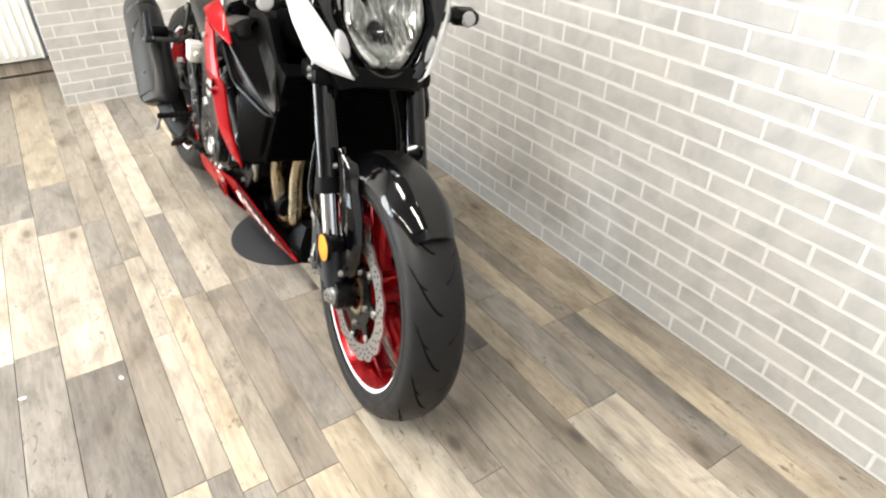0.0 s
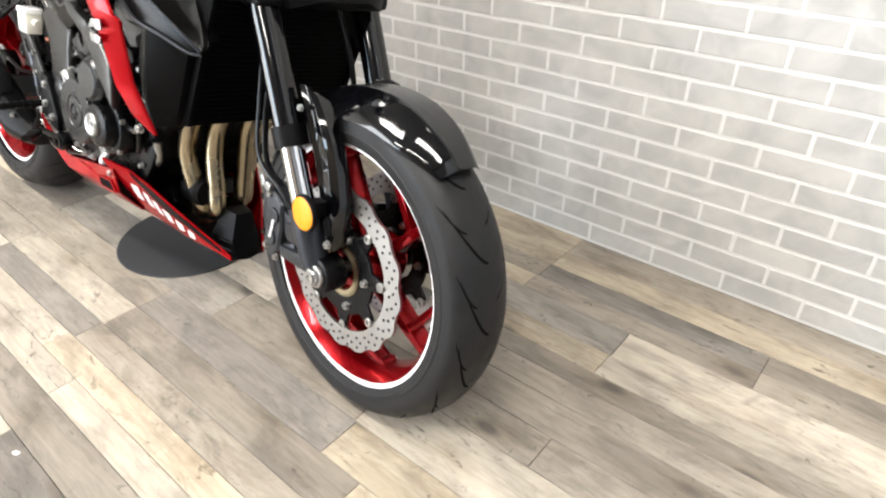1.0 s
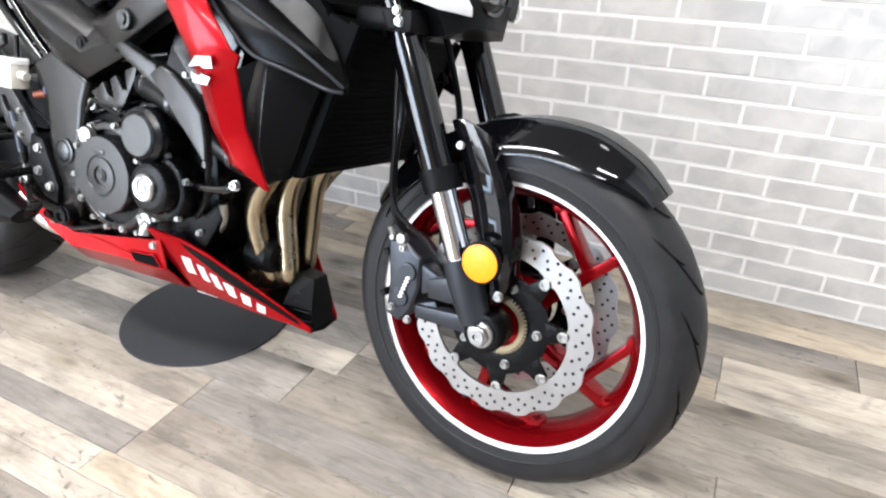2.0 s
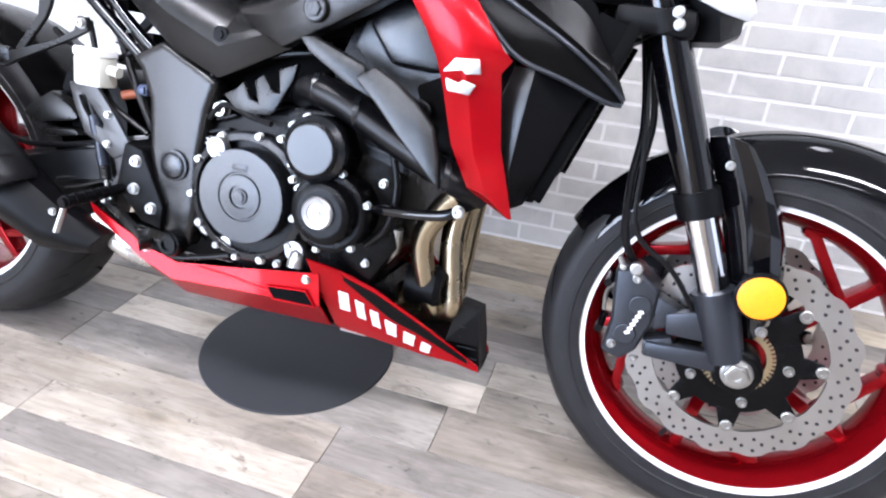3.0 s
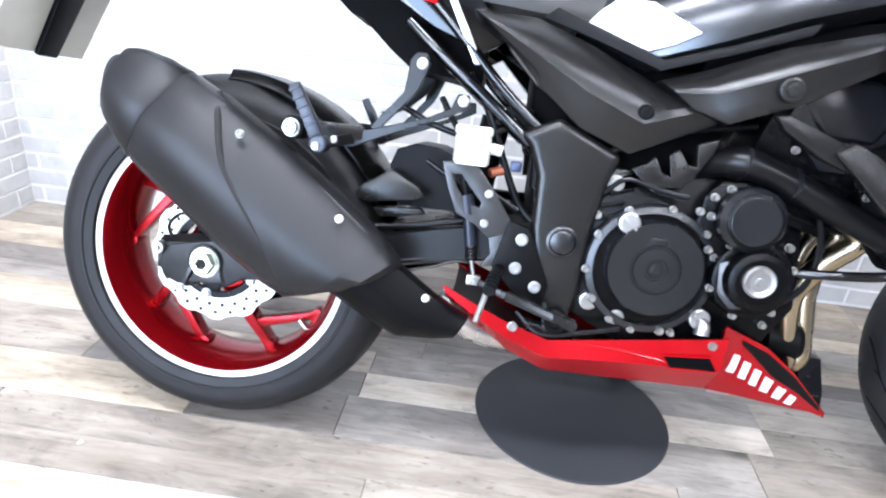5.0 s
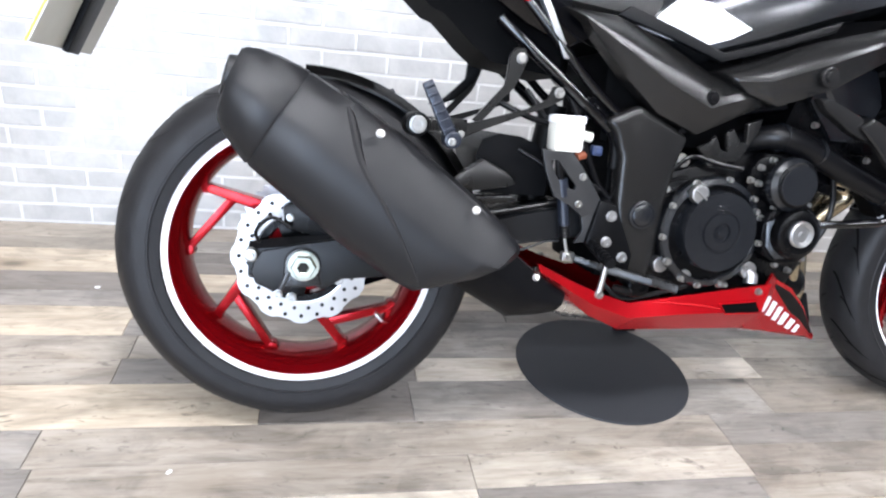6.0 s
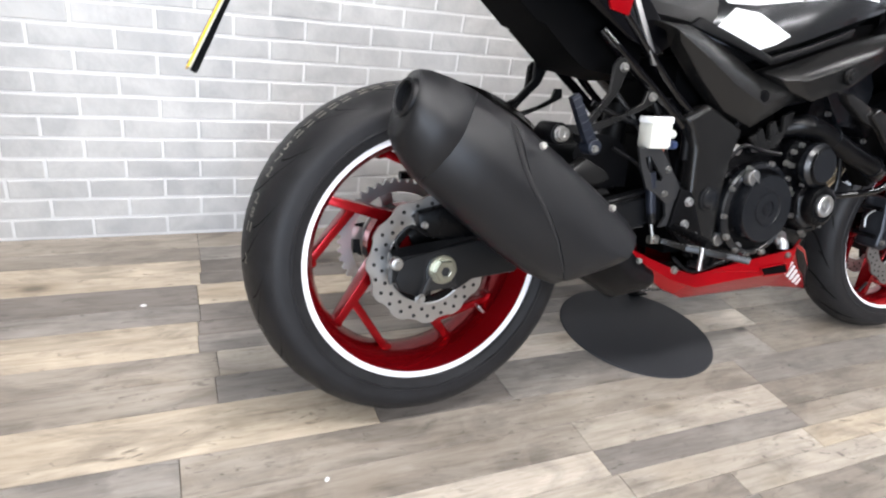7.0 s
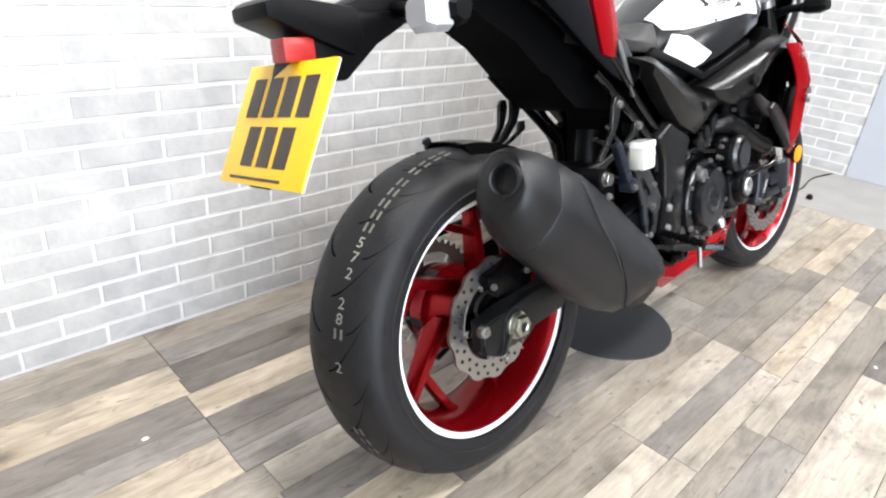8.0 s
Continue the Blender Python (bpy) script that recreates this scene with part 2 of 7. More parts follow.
M = {
    "dark_wall": shader("warm_beige_wall_paint", (0.22, 0.187, 0.145), 0.6, var=0.1, scale=3, bump=0.1),
    "tile": brick_tile("grey_glazed_tile", (0.535, 0.527, 0.51), (0.385, 0.382, 0.376)),
    "grout": shader("white_grout", (0.655, 0.65, 0.64), 0.85, var=0.07, scale=60, bump=0.4, bump_scale=300),
    "plaster": shader("white_plaster", (0.78, 0.77, 0.75), 0.8, var=0.04, scale=4, bump=0.2),
    "charcoal": shader("unseen_dark_wall", (0.045, 0.045, 0.048), 0.6, var=0.1, scale=3, bump=0.1),
    "ceiling_grey": shader("grey_ceiling_paint", (0.30, 0.295, 0.285), 0.8, var=0.05, scale=4, bump=0.2),
    "grey_panel": shader("grey_painted_panel", (0.40, 0.42, 0.46), 0.45, var=0.06, scale=5, bump=0.05),
    "concrete": shader("grey_screed", (0.30, 0.29, 0.275), 0.7, var=0.18, scale=7, bump=0.2, bump_scale=90),
    "gap": shader("dark_joint", (0.08, 0.066, 0.05), 0.9, var=0.3, scale=40),
    "wood_tan": wood("board_tan", (0.437, 0.372, 0.288), (0.331, 0.274, 0.204)),
    "wood_cream": wood("board_cream", (0.478, 0.426, 0.359), (0.370, 0.324, 0.265)),
    "wood_grey": wood("board_grey", (0.254, 0.231, 0.206), (0.174, 0.156, 0.137)),
    "wood_dark": wood("board_dark", (0.186, 0.165, 0.146), (0.124, 0.108, 0.092)),
    "wood_mid": wood("board_mid", (0.307, 0.270, 0.226), (0.225, 0.192, 0.156)),
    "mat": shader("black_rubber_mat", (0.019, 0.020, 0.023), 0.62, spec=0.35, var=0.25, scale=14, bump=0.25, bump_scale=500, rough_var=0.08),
    "white_metal": shader("white_enamel", (0.80, 0.80, 0.78), 0.3, var=0.03, scale=8),
    "rubber": shader("tyre_rubber", (0.0105, 0.0103, 0.0112), 0.50, var=0.6, spec=0.24, scale=34, bump=0.3, bump_scale=300, rough_var=0.22),
    "groove": shader("tyre_groove", (0.0038, 0.0037, 0.0038), 0.9, var=0.2, scale=40, spec=0.05),
    "tyre_mark": shader("faded_tyre_print", (0.24, 0.23, 0.20), 0.8, var=0.4, scale=70),
    "rim_red": shader("red_wheel_paint", (0.245, 0.003, 0.006), 0.20, 0.7, coat=0.16, spec=0.2, var=0.15, scale=9),
    "stripe": shader("white_rim_tape", (0.86, 0.84, 0.85), 0.3, var=0.03, scale=30),
    "red": shader("red_body_paint", (0.36, 0.002, 0.006), 0.25, 0.55, coat=0.14, spec=0.2, var=0.08, scale=6, coat_rough=0.04),
    "gloss_black": shader("gloss_black_paint", (0.0015, 0.0015, 0.002), 0.07, var=0.3, scale=6, spec=0.5),
    "matt_black": shader("matt_black_plastic", (0.0022, 0.0022, 0.0026), 0.38, spec=0.10, var=0.25, scale=16, bump=0.25, bump_scale=700, rough_var=0.06),
    "scoop_black": shader("satin_black_scoop_plastic", (0.0024, 0.0023, 0.0023), 0.20, spec=0.11, var=0.25, scale=14, bump=0.1, bump_scale=800, rough_var=0.05),
    "satin_grey": shader("satin_dark_grey_plastic", (0.0078, 0.0075, 0.0073), 0.24, 0.0, spec=0.36, var=0.25, scale=10, bump=0.12, bump_scale=800, rough_var=0.05),
    "tank_black": shader("metallic_matt_black_paint", (0.045, 0.046, 0.049), 0.24, 0.8, coat=0.3, var=0.15, scale=6, coat_rough=0.25),
    "muffler": shader("matt_black_heat_paint", (0.0080, 0.0081, 0.0090), 0.38, 0.0, spec=0.30, var=0.2, scale=13, bump=0.2, bump_scale=900, rough_var=0.06),
    "engine": shader("black_cast_aluminium", (0.0014, 0.0014, 0.0017), 0.26, 0.0, spec=0.14, var=0.3, scale=18, bump=0.25, bump_scale=500, rough_var=0.07),
    "cover_grey": shader("dark_grey_engine_cover", (0.0054, 0.0060, 0.0074), 0.25, 0.0, spec=0.54, var=0.2, scale=14, bump=0.15, bump_scale=600, rough_var=0.05),
    "swingarm": shader("dark_grey_swingarm_paint", (0.0042, 0.0045, 0.0052), 0.34, 0.0, spec=0.26, var=0.2, scale=14, bump=0.15, bump_scale=600, rough_var=0.05),
    "cast_grey": shader("grey_cast_alloy", (0.030, 0.033, 0.040), 0.34, 0.6, var=0.15, scale=16, bump=0.15, bump_scale=500, rough_var=0.05),
    # radiator core, and inner parts whose near-black colour holds the shade of cavities
    "core_black": shader("core_and_cavity_shade_black", (0.0012, 0.0012, 0.0014), 0.6, spec=0.04, var=0.2, scale=30),
    "plate_grey": shader("pale_plate_back", (0.56, 0.55, 0.49), 0.5, var=0.08, scale=30),
    "bracket_black": shader("worn_black_cast_alloy", (0.0090, 0.0088, 0.0086), 0.28, 0.2, spec=0.4, var=0.25, scale=24, bump=0.12, rough_var=0.06),
    "heel_grey": shader("satin_grey_heel_plate", (0.030, 0.030, 0.031), 0.30, 0.35, var=0.12, scale=20, bump=0.1, rough_var=0.05),
    "steel": shader("zinc_steel", (0.36, 0.355, 0.34), 0.36, 1.0, var=0.12, scale=90),
    "alu": shader("bare_aluminium", (0.42, 0.42, 0.42), 0.38, 1.0, var=0.1, scale=40, bump=0.1),
    "disc_steel": shader("brushed_disc_steel", (0.40, 0.39, 0.38), 0.36, 1.0, var=0.12, scale=30, rough_var=0.1),
    "chrome": shader("polished_stanchion", (0.72, 0.73, 0.76), 0.08, 1.0, var=0.04, scale=12),
    "header": shader("heat_tinted_steel", (0.40, 0.335, 0.23), 0.26, 1.0, var=0.25, scale=9, rough_var=0.08),
    "white": shader("white_body_paint", (0.80, 0.80, 0.80), 0.22, coat=0.8, var=0.02, scale=8),
    "print_white": shader("white_print", (0.66, 0.65, 0.65), 0.4, var=0.05, scale=60),
    "amber": shader("amber_reflector", (0.82, 0.255, 0.002), 0.3, coat=0.15, spec=0.3, var=0.12, scale=160, bump=0.5, bump_scale=420),
    "red_lens": shader("red_reflector", (0.34, 0.006, 0.005), 0.3, coat=0.25, var=0.15, scale=140, bump=0.5, bump_scale=420),
    "yellow": shader("yellow_plate", (0.84, 0.50, 0.008), 0.35, var=0.03, scale=25),
    "plate_black": shader("plate_print", (0.03, 0.02, 0.015), 0.45, var=0.2, scale=40),
    "clear_grey": shader("smoked_clear_lens", (0.36, 0.36, 0.37), 0.12, coat=1.0, var=0.1, scale=30),
    "reservoir": shader("translucent_bottle", (0.56, 0.55, 0.49), 0.25, var=0.06, scale=30),
    "link_steel": shader("bright_exhaust_steel", (0.55, 0.54, 0.52), 0.27, 1.0, var=0.2, scale=25, rough_var=0.08),
    "zinc": shader("yellow_zinc_plate", (0.40, 0.415, 0.36), 0.28, 1.0, var=0.12, scale=80),
    "blue": shader("blue_connector_plastic", (0.022, 0.035, 0.085), 0.4, var=0.1, scale=60),
    "peg_blue": shader("blue_grey_cast_peg", (0.014, 0.017, 0.026), 0.32, 0.35, var=0.2, scale=40, bump=0.15),
    "orange": shader("orange_rubber", (0.22, 0.06, 0.025), 0.5, var=0.15, scale=40),
    "seat": shader("black_seat_vinyl", (0.024, 0.023, 0.022), 0.38, var=0.15, spec=0.4, scale=20, bump=0.4, bump_scale=900),
    "brass": shader("gold_anodised", (0.42, 0.36, 0.24), 0.3, 1.0, var=0.1, scale=50),
    "hole": shader("drilled_hole", (0.012, 0.011, 0.011), 0.9, var=0.2, scale=60),
    "hose": shader("black_hose_rubber", (0.003, 0.003, 0.0035), 0.30, spec=0.2, var=0.2, scale=40),
}
glass = bpy.data.materials.new("clear_lens")
glass.use_nodes = True
gn, gl = glass.node_tree.nodes, glass.node_tree.links
gmix, gclear, gshine, gfres = gn.new("ShaderNodeMixShader"), gn.new("ShaderNodeBsdfTransparent"), gn.new("ShaderNodeBsdfGlossy"), gn.new("ShaderNodeFresnel")
gshine.inputs["Roughness"].default_value, gfres.inputs["IOR"].default_value = 0.03, 1.45
for a, b in ((gfres.outputs[0], gmix.inputs[0]), (gclear.outputs[0], gmix.inputs[1]), (gshine.outputs[0], gmix.inputs[2]), (gmix.outputs[0], gn["Material Output"].inputs[0])):
    gl.new(a, b)
M["glass"] = glass
M["bright_rib"] = shader("chromed_rib", (0.92, 0.92, 0.90), 0.07, 1.0, var=0.03, scale=30)
M["reflector"] = shader("mirror_bowl", (0.93, 0.94, 0.92), 0.26, 1.0, var=0.03, scale=30)


# ---- builders ----
def mesh_of(name, bm, mats, smooth=32):
    bmesh.ops.recalc_face_normals(bm, faces=bm.faces)
    me = bpy.data.meshes.new(name)
    bm.to_mesh(me)
    bm.free()
    for m in mats if isinstance(mats, (list, tuple)) else [mats]:
        me.materials.append(m)
    if smooth:
        for f in me.polygons:
            f.use_smooth = True
        me.set_sharp_from_angle(angle=radians(smooth))
    return me


def part(name, bm, mat, parent, label="", m=None, smooth=32):
    ob = new(name, mesh_of(name, bm, M[mat] if isinstance(mat, str) else mat, smooth))
    ob.parent = parent
    if m is not None:
        ob.matrix_basis = m
    return tagged(ob, label)


def bevelled(bm, width, seg=2, angle=28):
    edges = [e for e in bm.edges if len(e.link_faces) == 2 and e.calc_face_angle(0) > radians(angle)]
    if edges and width > 0:
        bmesh.ops.bevel(bm, geom=edges, offset=width, segments=seg, affect="EDGES", profile=0.6, clamp_overlap=True)
    return bm


def box_bm(x0, x1, y0, y1, z0, z1, bevel=0.0, seg=2):
    bm = bmesh.new()
    bmesh.ops.create_cube(bm, size=1, matrix=Matrix.Translation(((x0 + x1) / 2, (y0 + y1) / 2, (z0 + z1) / 2)) @ Matrix.Diagonal((abs(x1 - x0), abs(y1 - y0), abs(z1 - z0), 1)))
    return bevelled(bm, bevel, seg)


def join(*bms):
    """Gathers several bmeshes into the first."""
    out = bmesh.new()
    for bm in bms:
        me = bpy.data.meshes.new("tmp")
        bm.to_mesh(me)
        bm.free()
        out.from_mesh(me)
        bpy.data.meshes.remove(me)
    return out


def loft(rings, close=True, caps=True):
    """Skins rings of points, all with the same count."""
    bm = bmesh.new()
    rows = [[bm.verts.new(p) for p in ring] for ring in rings]
    n = len(rows[0])
    for a, b in zip(rows, rows[1:]):
        for i in range(n if close else n - 1):
            j = (i + 1) % n
            bm.faces.new((a[i], a[j], b[j], b[i]))
    if caps and close:
        bm.faces.new(rows[0][::-1])
        bm.faces.new(rows[-1])
    return bm


def sheet(rows, thick, bevel=0.0, inward=None):
    """A curved panel from rows of points, with thickness towards the given direction."""
    rows = [[Vector(p) for p in r] for r in rows]
    d = Vector(inward) * thick
    bm = bmesh.new()
    a = [[bm.verts.new(p) for p in r] for r in rows]
    b = [[bm.verts.new(p + d) for p in r] for r in rows]
    h, w = len(rows), len(rows[0])
    for g, flip in ((a, False), (b, True)):
        for i in range(h - 1):
            for j in range(w - 1):
                q = (g[i][j], g[i][j + 1], g[i + 1][j + 1], g[i + 1][j])
                if (q[0].co - q[3].co).length < 1e-6:
                    q = q[:3]
                elif (q[1].co - q[2].co).length < 1e-6:
                    q = (q[0], q[1], q[3])
                bm.faces.new(q[::-1] if flip else q)
    rim = [(i, 0) for i in range(h)] + [(h - 1, j) for j in range(1, w)] + [(i, w - 1) for i in range(h - 2, -1, -1)] + [(0, j) for j in range(w - 2, 0, -1)]
    for (i, j), (k, q) in zip(rim, rim[1:] + rim[:1]):
        bm.faces.new((a[i][j], a[k][q], b[k][q], b[i][j]))
    bmesh.ops.remove_doubles(bm, verts=bm.verts, dist=1e-5)
    bmesh.ops.recalc_face_normals(bm, faces=bm.faces)
    return bevelled(bm, bevel, 2, 50) if bevel else bm


def slab(pts, y0, y1, bevel=0.003, seg=2, lean=None):
    """A plate: an outline in x and z, from y0 to y1. lean(x, z) shifts it sideways point by point."""
    bm = bmesh.new()
    lean = lean or (lambda x, z: 0.0)
    lo = [bm.verts.new((x, y0 + lean(x, z), z)) for x, z in pts]
    hi = [bm.verts.new((x, y1 + lean(x, z), z)) for x, z in pts]
    n = len(pts)
    bm.faces.new(lo)
    bm.faces.new(hi[::-1])
    for i in range(n):
        j = (i + 1) % n
        bm.faces.new((lo[i], hi[i], hi[j], lo[j]))
    bmesh.ops.recalc_face_normals(bm, faces=bm.faces)
    return bevelled(bm, bevel, seg)


def smooth_path(pts, steps=6):
    pts = [Vector(p) for p in pts]
    ext = [2 * pts[0] - pts[1], *pts, 2 * pts[-1] - pts[-2]]
    out = []
    for a, b, c, d in zip(ext, ext[1:], ext[2:], ext[3:]):
        for k in range(steps):
            t = k / steps
            out.append(0.5 * (2 * b + (c - a) * t + (2 * a - 5 * b + 4 * c - d) * t * t + (3 * b - a - 3 * c + d) * t ** 3))
    return out + [pts[-1]]


def tube(pts, radius, segs=12, smooth=True, flat=1.0):
    """A round bar along a path; radius may be one number or one for each given point."""
    n = len(pts)
    path = smooth_path(pts) if smooth and n > 2 else [Vector(p) for p in pts]
    rad = [radius] * len(path) if isinstance(radius, (int, float)) else [float(np.interp(i / (len(path) - 1) * (n - 1), range(n), radius)) for i in range(len(path))]
    up, rings = Vector((0, 1, 0)), []
    for i, p in enumerate(path):
        d = (path[min(i + 1, len(path) - 1)] - path[max(i - 1, 0)]).normalized()
        side = d.cross(up)
        side = side.normalized() if side.length > 1e-3 else d.orthogonal().normalized()
        up = side.cross(d).normalized()
        rings.append([p + rad[i] * (math.cos(a) * side + flat * math.sin(a) * up) for a in (2 * math.pi * k / segs for k in range(segs))])
    return loft(rings)


def lathe(profile, segs=64, closed=True):
    """Revolves (radius, y) points about the y axis."""
    bm = bmesh.new()
    rows = []
    for k in range(segs):
        a = 2 * math.pi * k / segs
        rows.append([bm.verts.new((r * math.cos(a), y, r * math.sin(a))) for r, y in profile])
    n = len(profile)
    for k in range(segs):
        p, q = rows[k], rows[(k + 1) % segs]
        for i in range(n if closed else n - 1):
            j = (i + 1) % n
            if profile[i][0] < 1e-6 and profile[j][0] < 1e-6:
                continue
            bm.faces.new((p[i], p[j], q[j], q[i]))
    bmesh.ops.remove_doubles(bm, verts=bm.verts, dist=1e-6)
    bmesh.ops.dissolve_degenerate(bm, dist=1e-7, edges=bm.edges)
    bmesh.ops.recalc_face_normals(bm, faces=bm.faces)
    return bm


def drum(r, depth, bevel=0.003, segs=40):
    """A solid round cover with softened rims, about the y axis, from y = 0 to y = -depth."""
    b = min(bevel, r * 0.4, depth * 0.45)
    return lathe([(0, 0), (r, 0), (r, -depth + b), (r - b * 0.3, -depth + b * 0.3), (r - b, -depth), (max(r * 0.3, r - b - 0.0012), -depth), (0, -depth)], segs, False)


def moved(bm, x=0, y=0, z=0, rx=0, ry=0, rz=0):
    bm.transform(pose(x, y, z, rx, ry, rz))
    return bm


def bolt_bm(r=0.006, h=0.005):
    """A cap screw with a washer and a socket, facing -y."""
    r *= 0.84
    return lathe([(0, 0.001), (r * 1.2, 0.001), (r * 1.2, -0.001), (r, -0.0012), (r, -h + 0.001), (r * 0.9, -h), (r * 0.5, -h), (r * 0.45, -h * 0.55), (0, -h * 0.55)], 14, False)


def beam(p0, p1, w0, w1, d0, d1, bevel=0.003, side=(0, 1, 0)):
    """A tapered bar of rectangular section: w across in the plane, d along side."""
    p0, p1, s = Vector(p0), Vector(p1), Vector(side)
    t = (p1 - p0).normalized().cross(s).normalized()
    rings = [[p + t * w / 2 * a + s * d / 2 * b for a, b in ((-1, -1), (1, -1), (1, 1), (-1, 1))] for p, w, d in ((p0, w0, d0), (p1, w1, d1))]
    bm = loft(rings)
    bmesh.ops.recalc_face_normals(bm, faces=bm.faces)
    return bevelled(bm, bevel, 2)


# ---- large structure ----
def structure(name, bm, mat, label, category):
    ob = part(name, bm, mat, None, "", smooth=0)
    return tagged(ob, label, category, kind="structure")


floor = structure("floor", box_bm(-1.62, FRONT_X + 0.1, BACK_Y - 0.1, WALL_Y + 0.1, -0.12, -0.0045), "gap", "wood-effect plank floor in greys and tans", "floor")
structure("floor_front", box_bm(2.352, FRONT_X, BACK_Y, WALL_Y, -0.0035, 0.0005, 0.0), "concrete", "plain grey floor beyond the planks", "floor")
wall_left = structure("wall_left", box_bm(REAR_X - 0.7, FRONT_X + 0.2, WALL_Y - 0.001, WALL_Y + 0.2, 0, CEIL), "grout", "pale grey brick-tiled wall with white grout", "wall")
wall_rear = structure("wall_rear", box_bm(REAR_X - 0.2, REAR_X + 0.001, -0.386, WALL_Y, 0, CEIL), "grout", "short pale grey brick-tiled wall beside the radiator recess", "wall")
recess = structure("wall_recess", join(box_bm(-1.66, -1.5, -2.14, -0.386, 0, CEIL), box_bm(-1.66, -1.5, BACK_Y, -4.36, 0, CEIL), box_bm(-1.66, -1.5, -4.36, -2.14, 0, 0.14), box_bm(-1.66, -1.5, -4.36, -2.14, 2.26, CEIL)), "plaster", "white plastered wall with a tall shop window", "wall")
wall_front = structure("wall_front", box_bm(FRONT_X - 0.001, FRONT_X + 0.2, 0.105, WALL_Y, 0, CEIL), "grout", "white-lit brick-tiled end wall", "wall")
structure("wall_front_panel", box_bm(FRONT_X - 0.012, FRONT_X + 0.2, -0.75, 0.105, 0, CEIL, 0.004), "grey_panel", "smooth grey painted end wall panel", "wall")
# added out of view: a dark surface that keeps the gloss black reflections dark
structure("wall_front_dark", box_bm(FRONT_X - 0.001, FRONT_X + 0.2, BACK_Y, -0.75, 0, CEIL), "charcoal", "unseen charcoal end wall, added to darken reflections", "wall")
# the wall behind the camera, with the shop window
WX0, WX1, WZ0, WZ1 = -1.42, -0.28, 0.06, 2.24
wall_back = structure("wall_back", join(box_bm(-1.66, WX0, BACK_Y - 0.2, BACK_Y, 0, CEIL), box_bm(WX1, FRONT_X + 0.2, BACK_Y - 0.2, BACK_Y, 0, CEIL), box_bm(WX0, WX1, BACK_Y - 0.2, BACK_Y, 0, WZ0), box_bm(WX0, WX1, BACK_Y - 0.2, BACK_Y, WZ1, CEIL)), "dark_wall", "beige wall with a glazed shop door", "wall")
ceiling = structure("ceiling", box_bm(-1.7, FRONT_X + 0.2, BACK_Y - 0.2, WALL_Y + 0.2, CEIL, CEIL + 0.1), "ceiling_grey", "plain grey ceiling", "ceiling")
door_1 = structure("door_1", join(*[box_bm(a, a + 0.06, BACK_Y - 0.12, BACK_Y - 0.06, WZ0, WZ1, 0.004) for a in (WX0, WX1 - 0.06)], box_bm(WX0 + 0.06, WX1 - 0.06, BACK_Y - 0.118, BACK_Y - 0.062, WZ0, WZ0 + 0.08), box_bm(WX0 + 0.06, WX1 - 0.06, BACK_Y - 0.118, BACK_Y - 0.062, WZ1 - 0.06, WZ1)), "white_metal", "glazed shop door in a white frame", "door")
window_1 = structure("window_1", join(*[box_bm(-1.60, -1.54, a, a + 0.05, 0.14, 2.26, 0.004) for a in (-4.36, -3.28, -2.19)], box_bm(-1.598, -1.542, -4.31, -2.19, 0.14, 0.2), box_bm(-1.598, -1.542, -4.31, -2.19, 2.2, 2.26)), "white_metal", "tall shop window in a white frame", "window")
ground = structure("ground", join(box_bm(-1.66, 60, -80, BACK_Y - 0.2, -0.2, -0.06), box_bm(-60, -1.66, -80, 30, -0.2, -0.06)), "concrete", "grey forecourt outside the window", "ground")

for px, py in CEILING_LIGHTS:
    lit = new("ceiling_light")
    lit.location = (px, py, CEIL)
    tagged(lit, "long flush ceiling light panel", "ceiling light", "ceiling lights")
    part("frame", join(box_bm(-0.62, 0.62, -0.16, -0.135, -0.03, 0), box_bm(-0.62, 0.62, 0.135, 0.16, -0.03, 0), box_bm(-0.62, -0.595, -0.135, 0.135, -0.03, 0), box_bm(0.595, 0.62, -0.135, 0.135, -0.03, 0)), "white_metal", lit, smooth=0)
    part("diffuser", box_bm(-0.595, 0.595, -0.135, 0.135, -0.022, -0.012), glow("lit_diffuser", (1, 0.97, 0.93), 3.0), lit, smooth=0)
for px, py in SPOTS:
    lit = new("downlight")
    lit.location = (px, py, CEIL)
    tagged(lit, "small round white ceiling downlight near the wall", "downlight", "downlights")
    part("bezel", moved(lathe([(0.045, 0), (0.06, 0), (0.06, 0.012), (0.055, 0.016), (0.045, 0.012)], 28), rx=-90), "white_metal", lit)

# ---- radiator in the recess ----
radiator = new("radiator")
radiator.location = (-1.47, -0.962, 0.137)
tagged(radiator, "white ribbed panel radiator on the recess wall", "radiator")
panel = part("panel", box_bm(0.0, 0.05, -0.55, 0.55, 0, 0.6, 0.008), "white_metal", radiator)
for k in range(27):
    part("rib", box_bm(0.048, 0.058, -0.53 + 0.04 * k, -0.51 + 0.04 * k, 0.02, 0.58, 0.004, 1), "white_metal", panel)
part("side_cover", box_bm(-0.01, 0.062, 0.548, 0.56, 0, 0.6, 0.004), "white_metal", radiator)
part("top_grille", box_bm(-0.01, 0.062, -0.55, 0.55, 0.598, 0.61, 0.004), "white_metal", radiator)
structure("baseboard_recess", join(box_bm(-1.5, -1.437, BACK_Y, -0.386, -0.002, 0.052, 0.003), box_bm(-1.5, -1.443, BACK_Y, -0.386, 0.064, 0.124, 0.003)), "wood_mid", "weathered timber skirting boards under the radiator", "baseboard")

